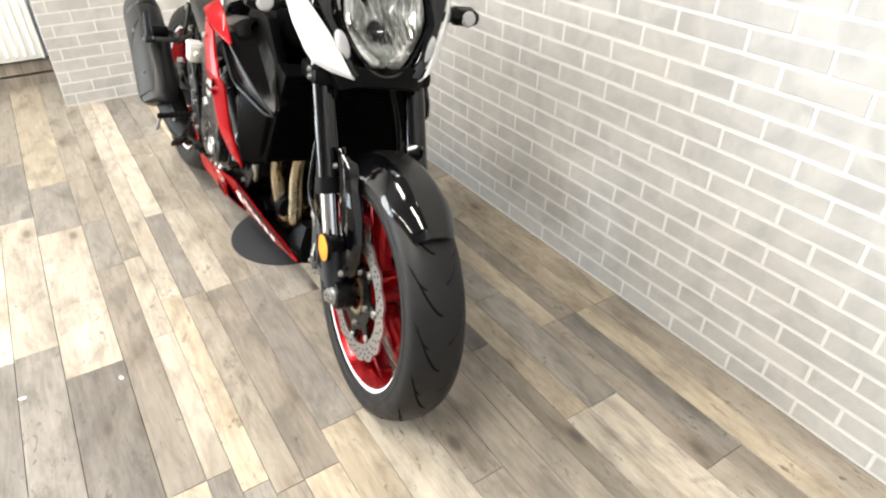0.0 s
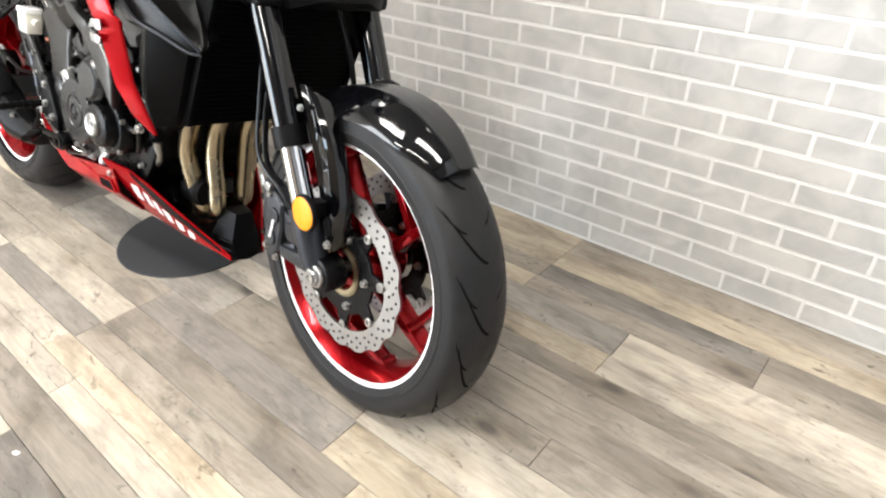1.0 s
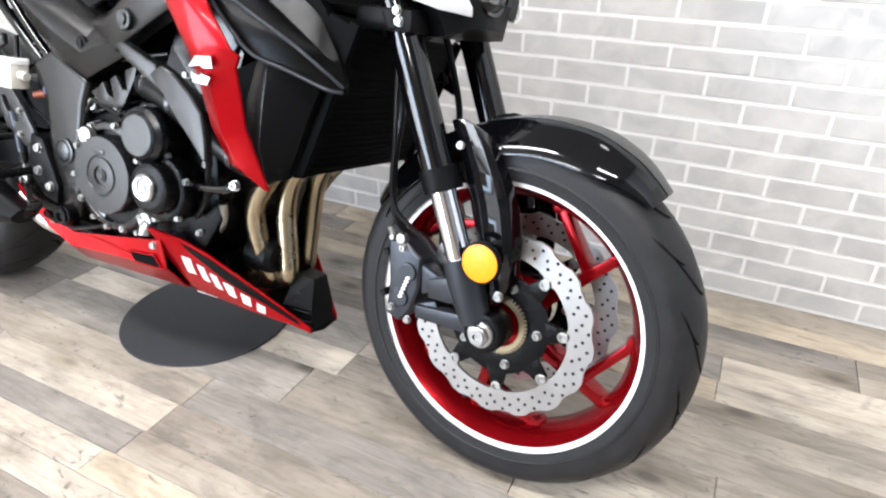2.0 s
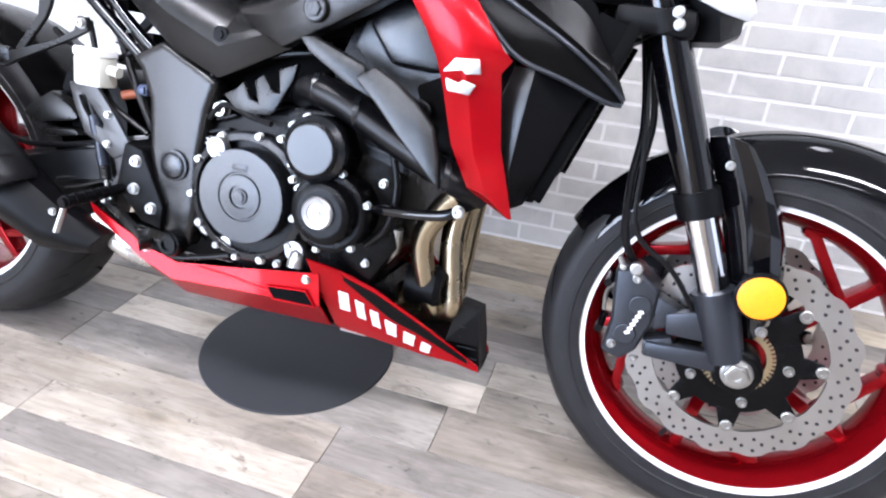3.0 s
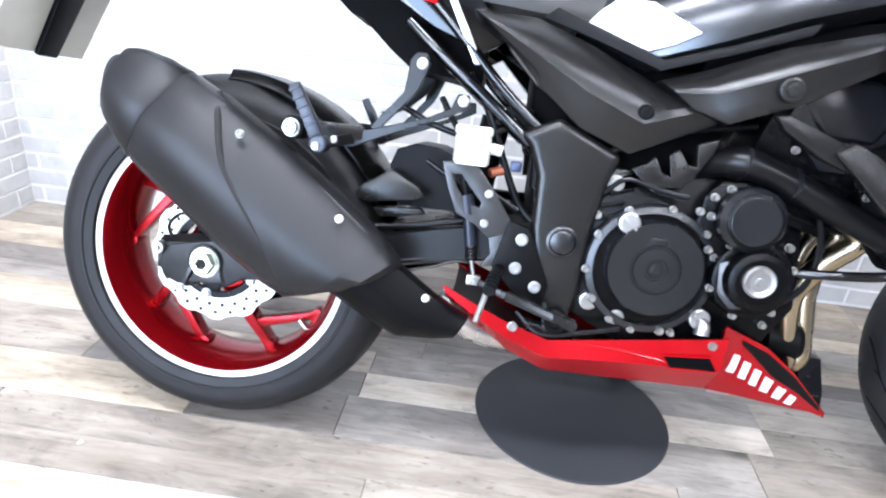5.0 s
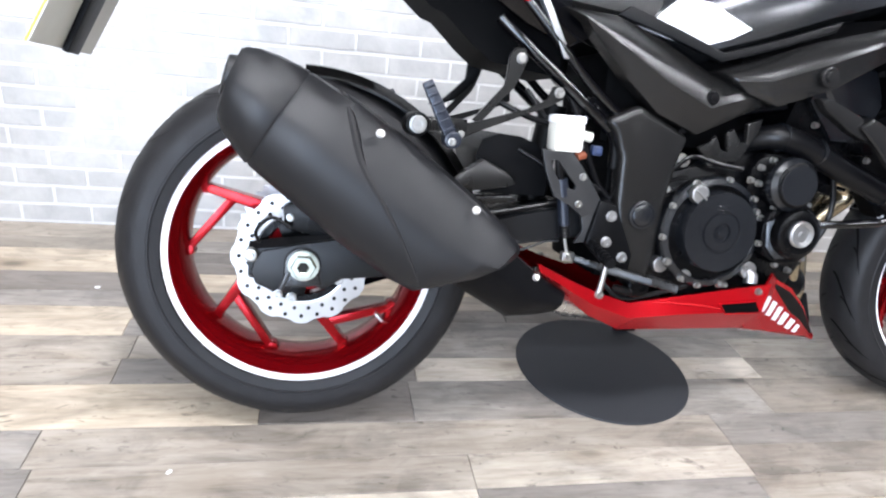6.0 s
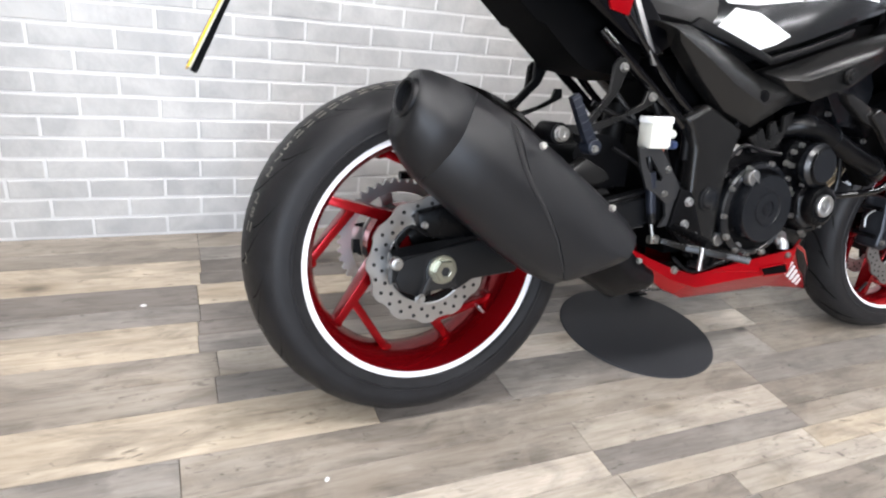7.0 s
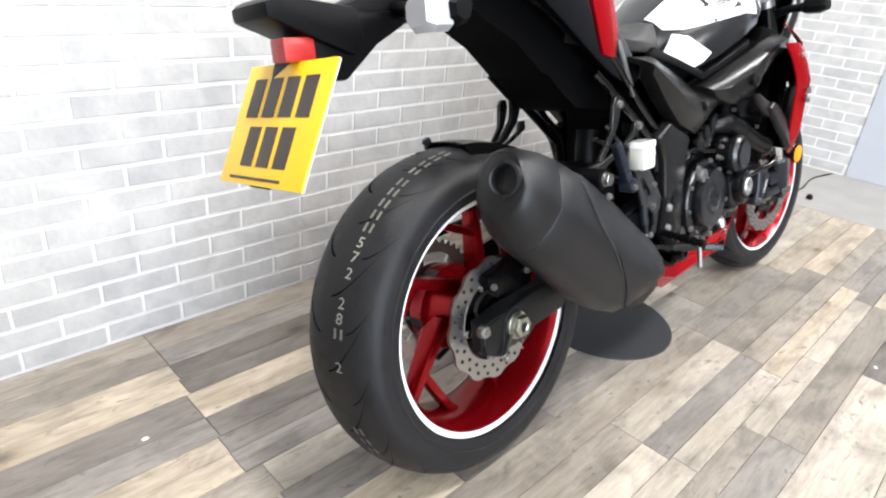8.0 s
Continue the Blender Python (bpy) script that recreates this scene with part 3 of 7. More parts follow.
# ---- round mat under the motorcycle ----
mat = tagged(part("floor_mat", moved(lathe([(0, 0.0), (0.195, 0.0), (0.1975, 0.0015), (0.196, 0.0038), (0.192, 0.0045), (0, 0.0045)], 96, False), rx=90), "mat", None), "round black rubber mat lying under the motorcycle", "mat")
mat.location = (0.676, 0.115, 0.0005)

# ---- small things on the far floor ----
cap = new("floor_stop")
cap.location = (2.50, 0.10, 0.0005)
tagged(cap, "small black rubber stop on the grey floor", "door stop")
part("body", moved(lathe([(0, 0), (0.014, 0), (0.016, 0.006), (0.012, 0.02), (0.008, 0.024), (0, 0.024)], 20, False), rx=90), "matt_black", cap)
cable = tagged(part("cable", tube([(2.36, 0.19, 0.006), (2.64, 0.175, 0.005), (2.88, 0.20, 0.005), (3.10, 0.16, 0.006)], 0.0035, 8), "hose", None), "thin black cable lying on the grey floor", "cable")

def scrap(x, y, size, turn):
    """A crumpled fleck of paper."""
    bm = bmesh.new()
    rnd_s = random.Random(int(x * 1000))
    ring_pts = [bm.verts.new((size * rnd_s.uniform(0.6, 1) * math.cos(a), size * 0.6 * rnd_s.uniform(0.6, 1) * math.sin(a), rnd_s.uniform(0.0005, 0.002))) for a in (k * math.pi / 4 for k in range(8))]
    top = bm.verts.new((0, 0, 0.003))
    low = bm.verts.new((0, 0, 0.0003))
    for a, b in zip(ring_pts, ring_pts[1:] + ring_pts[:1]):
        bm.faces.new((a, b, top))
        bm.faces.new((b, a, low))
    ob = tagged(part("paper_scrap", bm, "print_white", None, "", smooth=0), "tiny white scrap of paper on the plank floor", "scrap", "scraps on the floor")
    ob.matrix_basis = pose(x, y, 0.0005, 0, 0, turn)


for x, y, size, turn in ((1.088, -0.498, 0.011, 20), (1.032, -0.712, 0.012, 75), (-0.485, 0.436, 0.010, 10), (-0.201, -0.162, 0.008, 50)):
    scrap(x, y, size, turn)

# ---- motorcycle ----
LEAN_DEG, YAW_DEG, STEER_DEG = 13.39, 0.087, -6.2
bike = new("motorcycle")
bike.matrix_world = pose(0, 0, 0, -LEAN_DEG, 0, YAW_DEG)
tagged(bike, "red, black and white naked motorcycle leaning on its side stand", "motorcycle")
RAKE = radians(25.2)
pivot_pt, axis_dir = Vector((1.559, 0, 0)), Vector((-math.sin(RAKE), 0, math.cos(RAKE)))
STEER = Matrix.Translation(pivot_pt) @ Matrix.Rotation(radians(STEER_DEG), 4, axis_dir) @ Matrix.Translation(-pivot_pt)


def polar(r, deg, y=0.0):
    return Vector((r * math.cos(radians(deg)), y, r * math.sin(radians(deg))))


def tyre_profile(big, half, bead, wall):
    out = []
    for k in range(-9, 10):
        a = k / 9 * math.pi / 2
        out.append((wall + (big - wall) * math.cos(a), half * math.sin(a)))
    side = [(wall - 0.014, half * 0.997), (wall - 0.0155, half * 1.013), (wall - 0.018, half * 1.013), (wall - 0.0195, half * 0.986), (wall - 0.034, half * 0.95), (bead + 0.008, half * 0.88), (bead, half * 0.82)]
    inner = [(bead - 0.004, half * 0.7), (bead - 0.004, -half * 0.7)]
    return out + side + inner + [(r, -y) for r, y in side[::-1]]


def groove_strip(big, half, wall, a0, a1, ang0, ang1, width, steps=9):
    """A curved tread groove lying in the crown, from the angle a0 across to a1 while running round from ang0 to ang1."""
    bm = bmesh.new()
    prev = None
    for k in range(steps + 1):
        t = k / steps
        a, g = a0 + (a1 - a0) * t, radians(ang0 + (ang1 - ang0) * (t ** 1.6))
        w = width * (0.35 + 0.65 * math.sin(math.pi * min(1, 0.12 + t * 0.88)))
        row = []
        for s in (-0.5, 0.5):
            aa = a + s * w / half * 0.35
            gg = g + s * w / big * 0.9
            r, y = wall + (big - wall) * math.cos(aa) + 0.0007, half * math.sin(aa)
            row.append(bm.verts.new((r * math.cos(gg), y, r * math.sin(gg))))
        if prev:
            bm.faces.new((prev[0], prev[1], row[1], row[0]))
        prev = row
    return bm


def petal_disc(r_out, r_in, thick, waves, amp, y, segs=140):
    bm = bmesh.new()
    rows = []
    for k in range(segs):
        a = 2 * math.pi * k / segs
        ro = r_out + amp * math.tanh(2.2 * math.cos(waves * a))
        ri = r_in + amp * 0.5 * math.cos(waves * a)
        rows.append([bm.verts.new((r * math.cos(a), yy, r * math.sin(a))) for r, yy in ((ri, y - thick), (ro, y - thick), (ro, y + thick), (ri, y + thick))])
    for p, q in zip(rows, rows[1:] + rows[:1]):
        for i in range(4):
            j = (i + 1) % 4
            bm.faces.new((p[i], p[j], q[j], q[i]))
    return bm


def disc_holes(rings, y, r_hole=0.0035):
    out = []
    for r, n, off in rings:
        for k in range(n):
            p = polar(r, 360 * k / n + off)
            out.append(moved(lathe([(0, -0.0004), (r_hole, -0.0004), (r_hole, 0.0062), (0, 0.0062)], 8, False), p.x, y, p.z))
    return join(*out)


def wheel(name, place, m, big, half, rim_half, phase, fork, rake, groove_dir, label):
    """Rim with five forked spokes; tyre, tape and discs are its parts."""
    rh = rim_half
    barrel = lathe([(0.2285, -rh - 0.002), (0.2285, -rh + 0.005), (0.214, -rh + 0.02), (0.203, -rh * 0.35), (0.203, rh * 0.35), (0.214, rh - 0.02), (0.2285, rh - 0.005), (0.2285, rh + 0.002), (0.2165, rh + 0.002), (0.2055, rh - 0.014), (0.196, rh * 0.3), (0.196, -rh * 0.3), (0.2055, -rh + 0.014), (0.2165, -rh - 0.002)], 96)
    bits = [barrel, lathe([(0.02, -0.05), (0.045, -0.05), (0.049, -0.04), (0.046, -0.02), (0.046, 0.02), (0.049, 0.04), (0.045, 0.05), (0.02, 0.05)], 40)]
    for k in range(5):
        a = phase + 72 * k
        bits.append(beam(polar(0.06 if rake > 20 else 0.04, a - rake), polar(0.2, a), 0.024, 0.015, 0.044, 0.032, 0.0022))
        bits.append(beam(polar(0.148, a - 3.5), polar(0.2, a + fork), 0.016, 0.014, 0.032, 0.028, 0.0022))
        for off in (0, fork):
            p = polar(0.196, a + off)
            bits.append(moved(lathe([(0, -0.016), (0.009, -0.015), (0.012, 0), (0.009, 0.015), (0, 0.016)], 12, False), p.x, 0, p.z))
    rim = part(name, join(*bits), "rim_red", bike, label, m=m @ Matrix.Translation(place))
    wall_r = 0.262 if half > 0.07 else 0.258
    part("tyre", lathe(tyre_profile(big, half, 0.2275, wall_r), 112), "rubber", rim, "black road tyre with shallow tread grooves")
    for s in (-1, 1):
        part("rim_tape", lathe([(0.2168, s * (rh + 0.0024)), (0.2278, s * (rh + 0.0024)), (0.2278, s * (rh + 0.0036)), (0.2168, s * (rh + 0.0036))], 120), "stripe", rim, "white pinstripe tape")
    strips = []
    for k in range(16):
        for s in (-1, 1):
            base = 22.5 * k + (11.25 if s > 0 else 0)
            strips.append(groove_strip(big, half, wall_r, 0.10 * s, 1.02 * s, base, base + groove_dir * 19, 0.0065))
            strips.append(groove_strip(big, half, wall_r, 0.55 * s, 1.15 * s, base + 10, base + 10 + groove_dir * 11, 0.005))
    tagged(part("tread_groove", join(*strips), "groove", rim), kind="stuff")
    return rim


REAR = Vector((0, 0, 0.3135))
FRONT = Vector((1.455, 0, 0.2935))
rear_wheel = wheel("rear_wheel", REAR, Matrix(), 0.3115, 0.090, 0.073, 149, 34, 42, -1, "red five-spoke rear wheel")
front_wheel = wheel("front_wheel", FRONT, STEER, 0.2945, 0.061, 0.049, 41, 34, 9, 1, "red five-spoke front wheel")

# worn chalk-like print on the rear tyre crown: one run of characters that can be read, the rest as bars
def glyph(text, size):
    """The filled outline of a short text, in x and y, its height along y."""
    cu = bpy.data.curves.new("glyph", "FONT")
    cu.body, cu.size, cu.align_x, cu.resolution_u = text, size, "CENTER", 3
    ob = bpy.data.objects.new("glyph", cu)
    me = ob.to_mesh()
    bm = bmesh.new()
    bm.from_mesh(me)
    ob.to_mesh_clear()
    bpy.data.objects.remove(ob)
    return bm


def on_tread(bm, ang, cross):
    """Bends a flat mark onto the rear tyre: its x runs across the crown from cross, its y round the tyre from the angle ang."""
    for v in bm.verts:
        aa, g = cross - v.co.x / 0.075, radians(ang) - v.co.y / 0.305
        r = 0.262 + (0.3115 - 0.262) * math.cos(aa) + 0.0009
        v.co = (r * math.cos(g), 0.090 * math.sin(aa), r * math.sin(g))
    return bm


for text, ang in (("5", 142), ("7", 146.6), ("2", 151.6), ("2", 160.4), ("8", 164.9), ("2", 179.5)):
    part("tyre_print", on_tread(glyph(text, 0.025), ang, -0.38), "tyre_mark", rear_wheel, "faded grey tyre printing", smooth=0)
for ang in (99.5, 104, 108.5, 113, 119, 123.5, 128, 132.5, 137, 169.3, 203, 208, 213):
    bar = join(*[box_bm(xx - 0.0022, xx + 0.0022, 0.0, 0.0165, 0, 0.0001) for xx in (-0.0055, 0.0055)])
    part("tyre_print", on_tread(bar, ang, -0.38), "tyre_mark", rear_wheel, "faded grey tyre printing", smooth=0)

# rear wheel: disc, sprocket, axle
part("brake_disc", petal_disc(0.1145, 0.076, 0.0025, 12, 0.003, -0.083), "disc_steel", rear_wheel, "wavy drilled steel brake disc")
part("disc_hole", disc_holes(((0.104, 24, 0), (0.090, 24, 7.5)), -0.0863), "hole", rear_wheel)
carrier = part("disc_carrier", join(lathe([(0.066, -0.086), (0.0795, -0.086), (0.0795, -0.078), (0.066, -0.078)], 56), lathe([(0.026, -0.084), (0.046, -0.084), (0.046, -0.074), (0.026, -0.070)], 40), *[moved(beam((0.040, -0.081, 0), (0.070, -0.081, 0), 0.034, 0.030, 0.010, 0.010, 0.002), ry=-(72 * k + 116)) for k in range(5)]), "engine", rear_wheel, "black five-arm disc carrier")
for k in range(5):
    q = polar(0.0725, 72 * k + 112)
    part("bolt", moved(bolt_bm(0.0085, 0.006), q.x, -0.086, q.z), "steel", carrier)
part("disc_inner_edge", lathe([(0.0775, -0.0862), (0.0800, -0.0868), (0.0800, -0.0850), (0.0775, -0.0850)], 96), "alu", rear_wheel)
part("hub_flange", lathe([(0.03, -0.066), (0.062, -0.066), (0.066, -0.060), (0.060, -0.050), (0.03, -0.045)], 48), "rim_red", rear_wheel, "red hub flange")
sprocket = bmesh.new()
ring, inner_ring = [], []
for k in range(43 * 4):
    a = 2 * math.pi * k / (43 * 4)
    r = 0.121 + (0.004 if k % 4 in (1, 2) else -0.003)
    ring.append([sprocket.verts.new((q * math.cos(a), y, q * math.sin(a))) for q, y in ((0.098, 0.078), (r, 0.078), (r, 0.085), (0.098, 0.085))])
    inner_ring.append([sprocket.verts.new((q * math.cos(a), y, q * math.sin(a))) for q, y in ((0.056, 0.078), (0.078, 0.078), (0.078, 0.085), (0.056, 0.085))])
for loop in (ring, inner_ring):
    for p, q in zip(loop, loop[1:] + loop[:1]):
        for i in range(4):
            sprocket.faces.new((p[i], p[(i + 1) % 4], q[(i + 1) % 4], q[i]))
spokes = [moved(beam((0.070, 0.0815, 0), (0.104, 0.0815, 0), 0.022, 0.028, 0.0055, 0.0055, 0.001), ry=60 * k + 12) for k in range(6)]
part("sprocket", join(sprocket, *spokes), "disc_steel", rear_wheel, "steel rear sprocket with open windows")
part("hub_casting", lathe([(0.03, 0.066), (0.074, 0.064), (0.082, 0.055), (0.084, 0.022), (0.074, 0.004), (0.052, -0.014), (0.046, -0.03), (0.03, -0.03)], 48), "rim_red", rear_wheel, "red cush drive hub casting")
for k in range(5):
    a = math.radians(72 * k + 186)
    part("hub_slot", moved(box_bm(-0.003, 0.003, -0.016, 0.016, -0.008, 0.008, 0.003), 0.0825 * math.cos(a), 0.036, 0.0825 * math.sin(a), ry=-math.degrees(a)), "hole", rear_wheel)
part("sprocket_carrier", join(lathe([(0.03, 0.05), (0.050, 0.05), (0.062, 0.072), (0.062, 0.087), (0.03, 0.087)], 48)), "engine", rear_wheel)
for k in range(6):
    a = math.radians(60 * k + 12)
    part("bolt", moved(bolt_bm(0.0065, 0.006), 0.068 * math.cos(a), 0.0775, 0.068 * math.sin(a)), "steel", rear_wheel)

# front wheel: two discs on black carriers, floating on eight buttons
def tabbed_disc(r_out, r_in, thick, waves, amp, tabs, phase, y, segs=192):
    """A disc with a wavy outer edge and inward tabs for its buttons."""
    bm = bmesh.new()
    rows = []
    for k in range(segs):
        a = 2 * math.pi * k / segs
        ro = r_out + amp * math.tanh(1.8 * math.cos(waves * a))
        ri = r_in - 0.0085 * max(0.0, math.cos(tabs * (a - radians(phase)))) ** 5
        rows.append([bm.verts.new((r * math.cos(a), yy, r * math.sin(a))) for r, yy in ((ri, y - thick), (ro, y - thick), (ro, y + thick), (ri, y + thick))])
    for p, q in zip(rows, rows[1:] + rows[:1]):
        for i in range(4):
            j = (i + 1) % 4
            bm.faces.new((p[i], p[j], q[j], q[i]))
    return bm


for s in (-1, 1):
    y = s * 0.062
    d = part("brake_disc", tabbed_disc(0.1525, 0.1155, 0.0025, 16, 0.0028, 8, 6.5, y), "disc_steel", front_wheel, "wavy drilled steel brake disc")
    part("disc_hole", disc_holes(((0.1455, 32, 0), (0.137, 32, 5.6), (0.1275, 32, 2)), y - 0.0031, 0.0026), "hole", front_wheel)
    part("disc_carrier", lathe([(0.050, y - 0.003), (0.060, y - 0.0045), (0.084, y - 0.003), (0.084, y + 0.003), (0.050, y + 0.003)], 48), "engine", front_wheel, "black disc carrier")
    for k in range(8):
        part("carrier_arm", beam(polar(0.076, 45 * k + 6.5, y), polar(0.1095, 45 * k + 6.5, y), 0.036, 0.019, 0.0065, 0.0065, 0.0015), "engine", front_wheel)
        b = polar(0.1075, 45 * k + 6.5)
        part("disc_button", moved(lathe([(0, -0.001), (0.0088, -0.001), (0.0088, -0.004), (0.0076, -0.0048), (0.0048, -0.0048), (0.0042, -0.002), (0, -0.002)], 16, False), b.x, y - 0.002, b.z), "steel", front_wheel)
    for k in range(5):
        b = polar(0.067, 72 * k + 1.5)
        part("bolt", moved(bolt_bm(0.0075, 0.007), b.x, y - 0.004, b.z), "steel", front_wheel)
part("hub_flange", lathe([(0.02, -0.056), (0.052, -0.056), (0.054, -0.050), (0.050, -0.046), (0.02, -0.046)], 40), "rim_red", front_wheel, "red hub flange")
part("sensor_ring", join(lathe([(0.038, -0.068), (0.045, -0.068), (0.045, -0.064), (0.038, -0.064)], 48), *[beam(polar(0.045, 7.5 * k, -0.066), polar(0.050, 7.5 * k, -0.066), 0.003, 0.003, 0.003, 0.003, 0) for k in range(48)]), "brass", front_wheel, "toothed speed sensor ring")

# fork
for s in (-1, 1):
    y = s * 0.105
    leg = part("fork_leg", tube([(1.205, y, 0.862), (1.262, y, 0.722), (1.357, y, 0.496)], 0.0248, 28, False), "gloss_black", bike, "gloss black upper fork tube", m=STEER)
    part("fork_cap", tube([(1.198, y, 0.880), (1.206, y, 0.860)], 0.024, 20, False), "alu", leg)
    part("dust_seal", tube([(1.345, y, 0.525), (1.3585, y, 0.4925)], 0.0295, 28, False), "matt_black", leg)
    part("clamp_ring", tube([(1.256, y, 0.735), (1.266, y, 0.711)], 0.031, 28, False), "matt_black", leg)
    part("stanchion", tube([(1.350, y, 0.511), (1.407, y, 0.375)], 0.0205, 28, False), "chrome", leg, "polished steel stanchion")
    foot = join(tube([(1.398, y, 0.398), (1.412, y, 0.365), (1.436, y * 1.0, 0.305)], (0.0285, 0.0285, 0.024), 24, False), beam((1.42, y, 0.35), (1.35, y * 0.98, 0.335), 0.05, 0.03, 0.024, 0.02, 0.004), beam((1.445, y, 0.30), (1.33, y * 0.98, 0.29), 0.03, 0.022, 0.022, 0.018, 0.004))
    clamp = part("axle_clamp", foot, "cast_grey", leg, "dark grey cast fork foot")
    part("axle_boss", moved(drum(0.033, 0.042, 0.006, 28), 1.4525, y + (0.031 if s < 0 else 0.011), 0.2935), "engine", clamp, "black boss round the axle")
    if s < 0:
        part("axle_nut", join(moved(drum(0.021, 0.008, 0.002, 28), 1.4525, y - 0.009, 0.2935), moved(drum(0.017, 0.014, 0.003, 6), 1.4525, y - 0.010, 0.2935), moved(lathe([(0.006, -0.014), (0.012, -0.014), (0.012, -0.0175), (0.006, -0.0175)], 20), 1.4525, y - 0.010, 0.2935)), "steel", clamp)
part("wheel_axle", moved(lathe([(0, -0.10), (0.011, -0.10), (0.011, 0.10), (0, 0.10)], 20, False), 1.4525, 0, 0.2935), "steel", bike, m=STEER)
part("lower_yoke", join(box_bm(1.20, 1.30, -0.135, 0.135, 0.705, 0.74, 0.012)), "matt_black", bike, m=STEER)
for s in (-1, 1):
    refl = part("side_reflector", join(moved(drum(0.031, 0.008, 0.002, 36), 1.450, s * 0.137, 0.413), box_bm(1.428, 1.452, s * 0.098, s * 0.136, 0.40, 0.426, 0.002)), "matt_black", bike, "round amber side reflector", m=STEER)
    part("lens", moved(lathe([(0, -0.0112), (0.020, -0.0105), (0.0275, -0.0085), (0.0275, -0.0075), (0, -0.0075)], 36, False) if s < 0 else lathe([(0, 0.0112), (0.020, 0.0105), (0.0275, 0.0085), (0.0275, 0.0005), (0, 0.0005)], 36, False), 1.450, s * 0.137, 0.413), "amber", refl, "amber lens")

# calipers with hoses
for s in (-1, 1):
    y = s * 0.075
    cal = part("brake_caliper", join(slab([(1.268, 0.398), (1.298, 0.403), (1.334, 0.378), (1.333, 0.330), (1.320, 0.284), (1.300, 0.260), (1.270, 0.270), (1.276, 0.320)], y - 0.036, y + 0.030, 0.010, 3), slab([(1.330, 0.37), (1.375, 0.352), (1.372, 0.335), (1.335, 0.318)], y - 0.03, y + 0.005, 0.005), slab([(1.325, 0.300), (1.362, 0.315), (1.372, 0.298), (1.33, 0.274)], y - 0.03, y + 0.005, 0.005)), "cast_grey", bike, "dark grey four-piston brake caliper", m=STEER)
    for bx, bz in ((1.300, 0.390), (1.285, 0.285), (1.318, 0.272)):
        part("bolt", moved(bolt_bm(0.0065, 0.006), bx, y - 0.036, bz), "steel", cal)
    if s < 0:
        part("lettering", join(*[moved(box_bm(-0.0036, 0.0036, -0.0006, 0.0006, -0.0022, 0.0022), 1.303 + 0.0024 * k, y - 0.0408, 0.310 + 0.0068 * k, ry=-20) for k in range(6)]), "print_white", cal)
    part("brake_hose", tube([(1.298, y * 1.1, 0.395), (1.272, y * 1.35, 0.44), (1.262, y * 1.3, 0.52), (1.262, y * 1.15, 0.60), (1.235, y * 0.8, 0.72)], 0.0058, 10), "hose", cal)
    for bx, bz in ((1.262, 0.372), (1.262, 0.300)):
        part("bridge_bolt", moved(lathe([(0, -0.03), (0.006, -0.03), (0.006, 0.03), (0, 0.03)], 12, False), bx, y, bz), "engine", cal)
    for bx, bz in ((1.312, 0.352), (1.300, 0.306)):
        part("piston_cap", moved(drum(0.0155, 0.005, 0.0015, 24), bx, y - 0.035, bz), "cast_grey", cal)
    part("pad_pin", tube([(1.288, y - 0.02, 0.386), (1.262, y + 0.004, 0.350), (1.262, y + 0.004, 0.318)], 0.003, 8), "steel", cal)
    part("bleed_nipple", join(moved(drum(0.0045, 0.010, 0.001, 12), 1.278, y - 0.030, 0.402), tube([(1.278, y - 0.034, 0.402), (1.270, y - 0.034, 0.417)], 0.0042, 8, False)), "steel", cal)
    part("hose_banjo", moved(drum(0.009, 0.012, 0.002, 16), 1.296, y - 0.03, 0.404), "steel", cal)
part("sensor_cable", tube([(1.405, -0.10, 0.325), (1.345, -0.118, 0.41), (1.285, -0.125, 0.46), (1.272, -0.115, 0.56), (1.250, -0.09, 0.68)], 0.0038, 8), "hose", bike, m=STEER)

# front fender
rows = []
for k in range(29):
    t = k / 28
    a = 50 + 102 * t
    w = 0.070 * min(1.0, (0.62 + 2.6 * t) if t < 0.146 else 1.0) * (1 - 0.12 * max(0, (t - 0.75) / 0.25))
    r = float(np.interp(a, (50, 60, 71, 90, 107, 152), (0.313, 0.321, 0.324, 0.316, 0.308, 0.306)))
    row = []
    for j in range(-8, 9):
        u = j / 8
        drop = 0.003 * u * u + 0.045 * (max(0, abs(u) - 0.35) / 0.65) ** 1.5 * min(1.0, 0.35 + 3.2 * t)
        row.append(FRONT + polar(r - drop, a, u * w))
    rows.append(row)
fender = part("front_fender", sheet(rows, 0.003, 0, (-0.0, 0, -1)), "gloss_black", bike, "gloss black front mudguard", m=STEER, smooth=40)
# lighter strip on the crown: the bright wall's reflection put into the colour
crown = [[p + (p - FRONT).normalized() * 0.0012 for p in row[5:12]] for row in rows[:16]]
part("fender_crown", sheet(crown, 0.001, 0, (0, 0, -1)), "satin_grey", fender, "satin dark grey crown strip for the wall's reflection", smooth=40)
# fork guards: a ridged, tapering shell behind each stanchion
GUARD = ((0.592, 1.346, 1.408), (0.560, 1.358, 1.432), (0.525, 1.372, 1.452), (0.480, 1.390, 1.470), (0.435, 1.405, 1.479), (0.395, 1.418, 1.480), (0.360, 1.436, 1.476), (0.338, 1.450, 1.468))
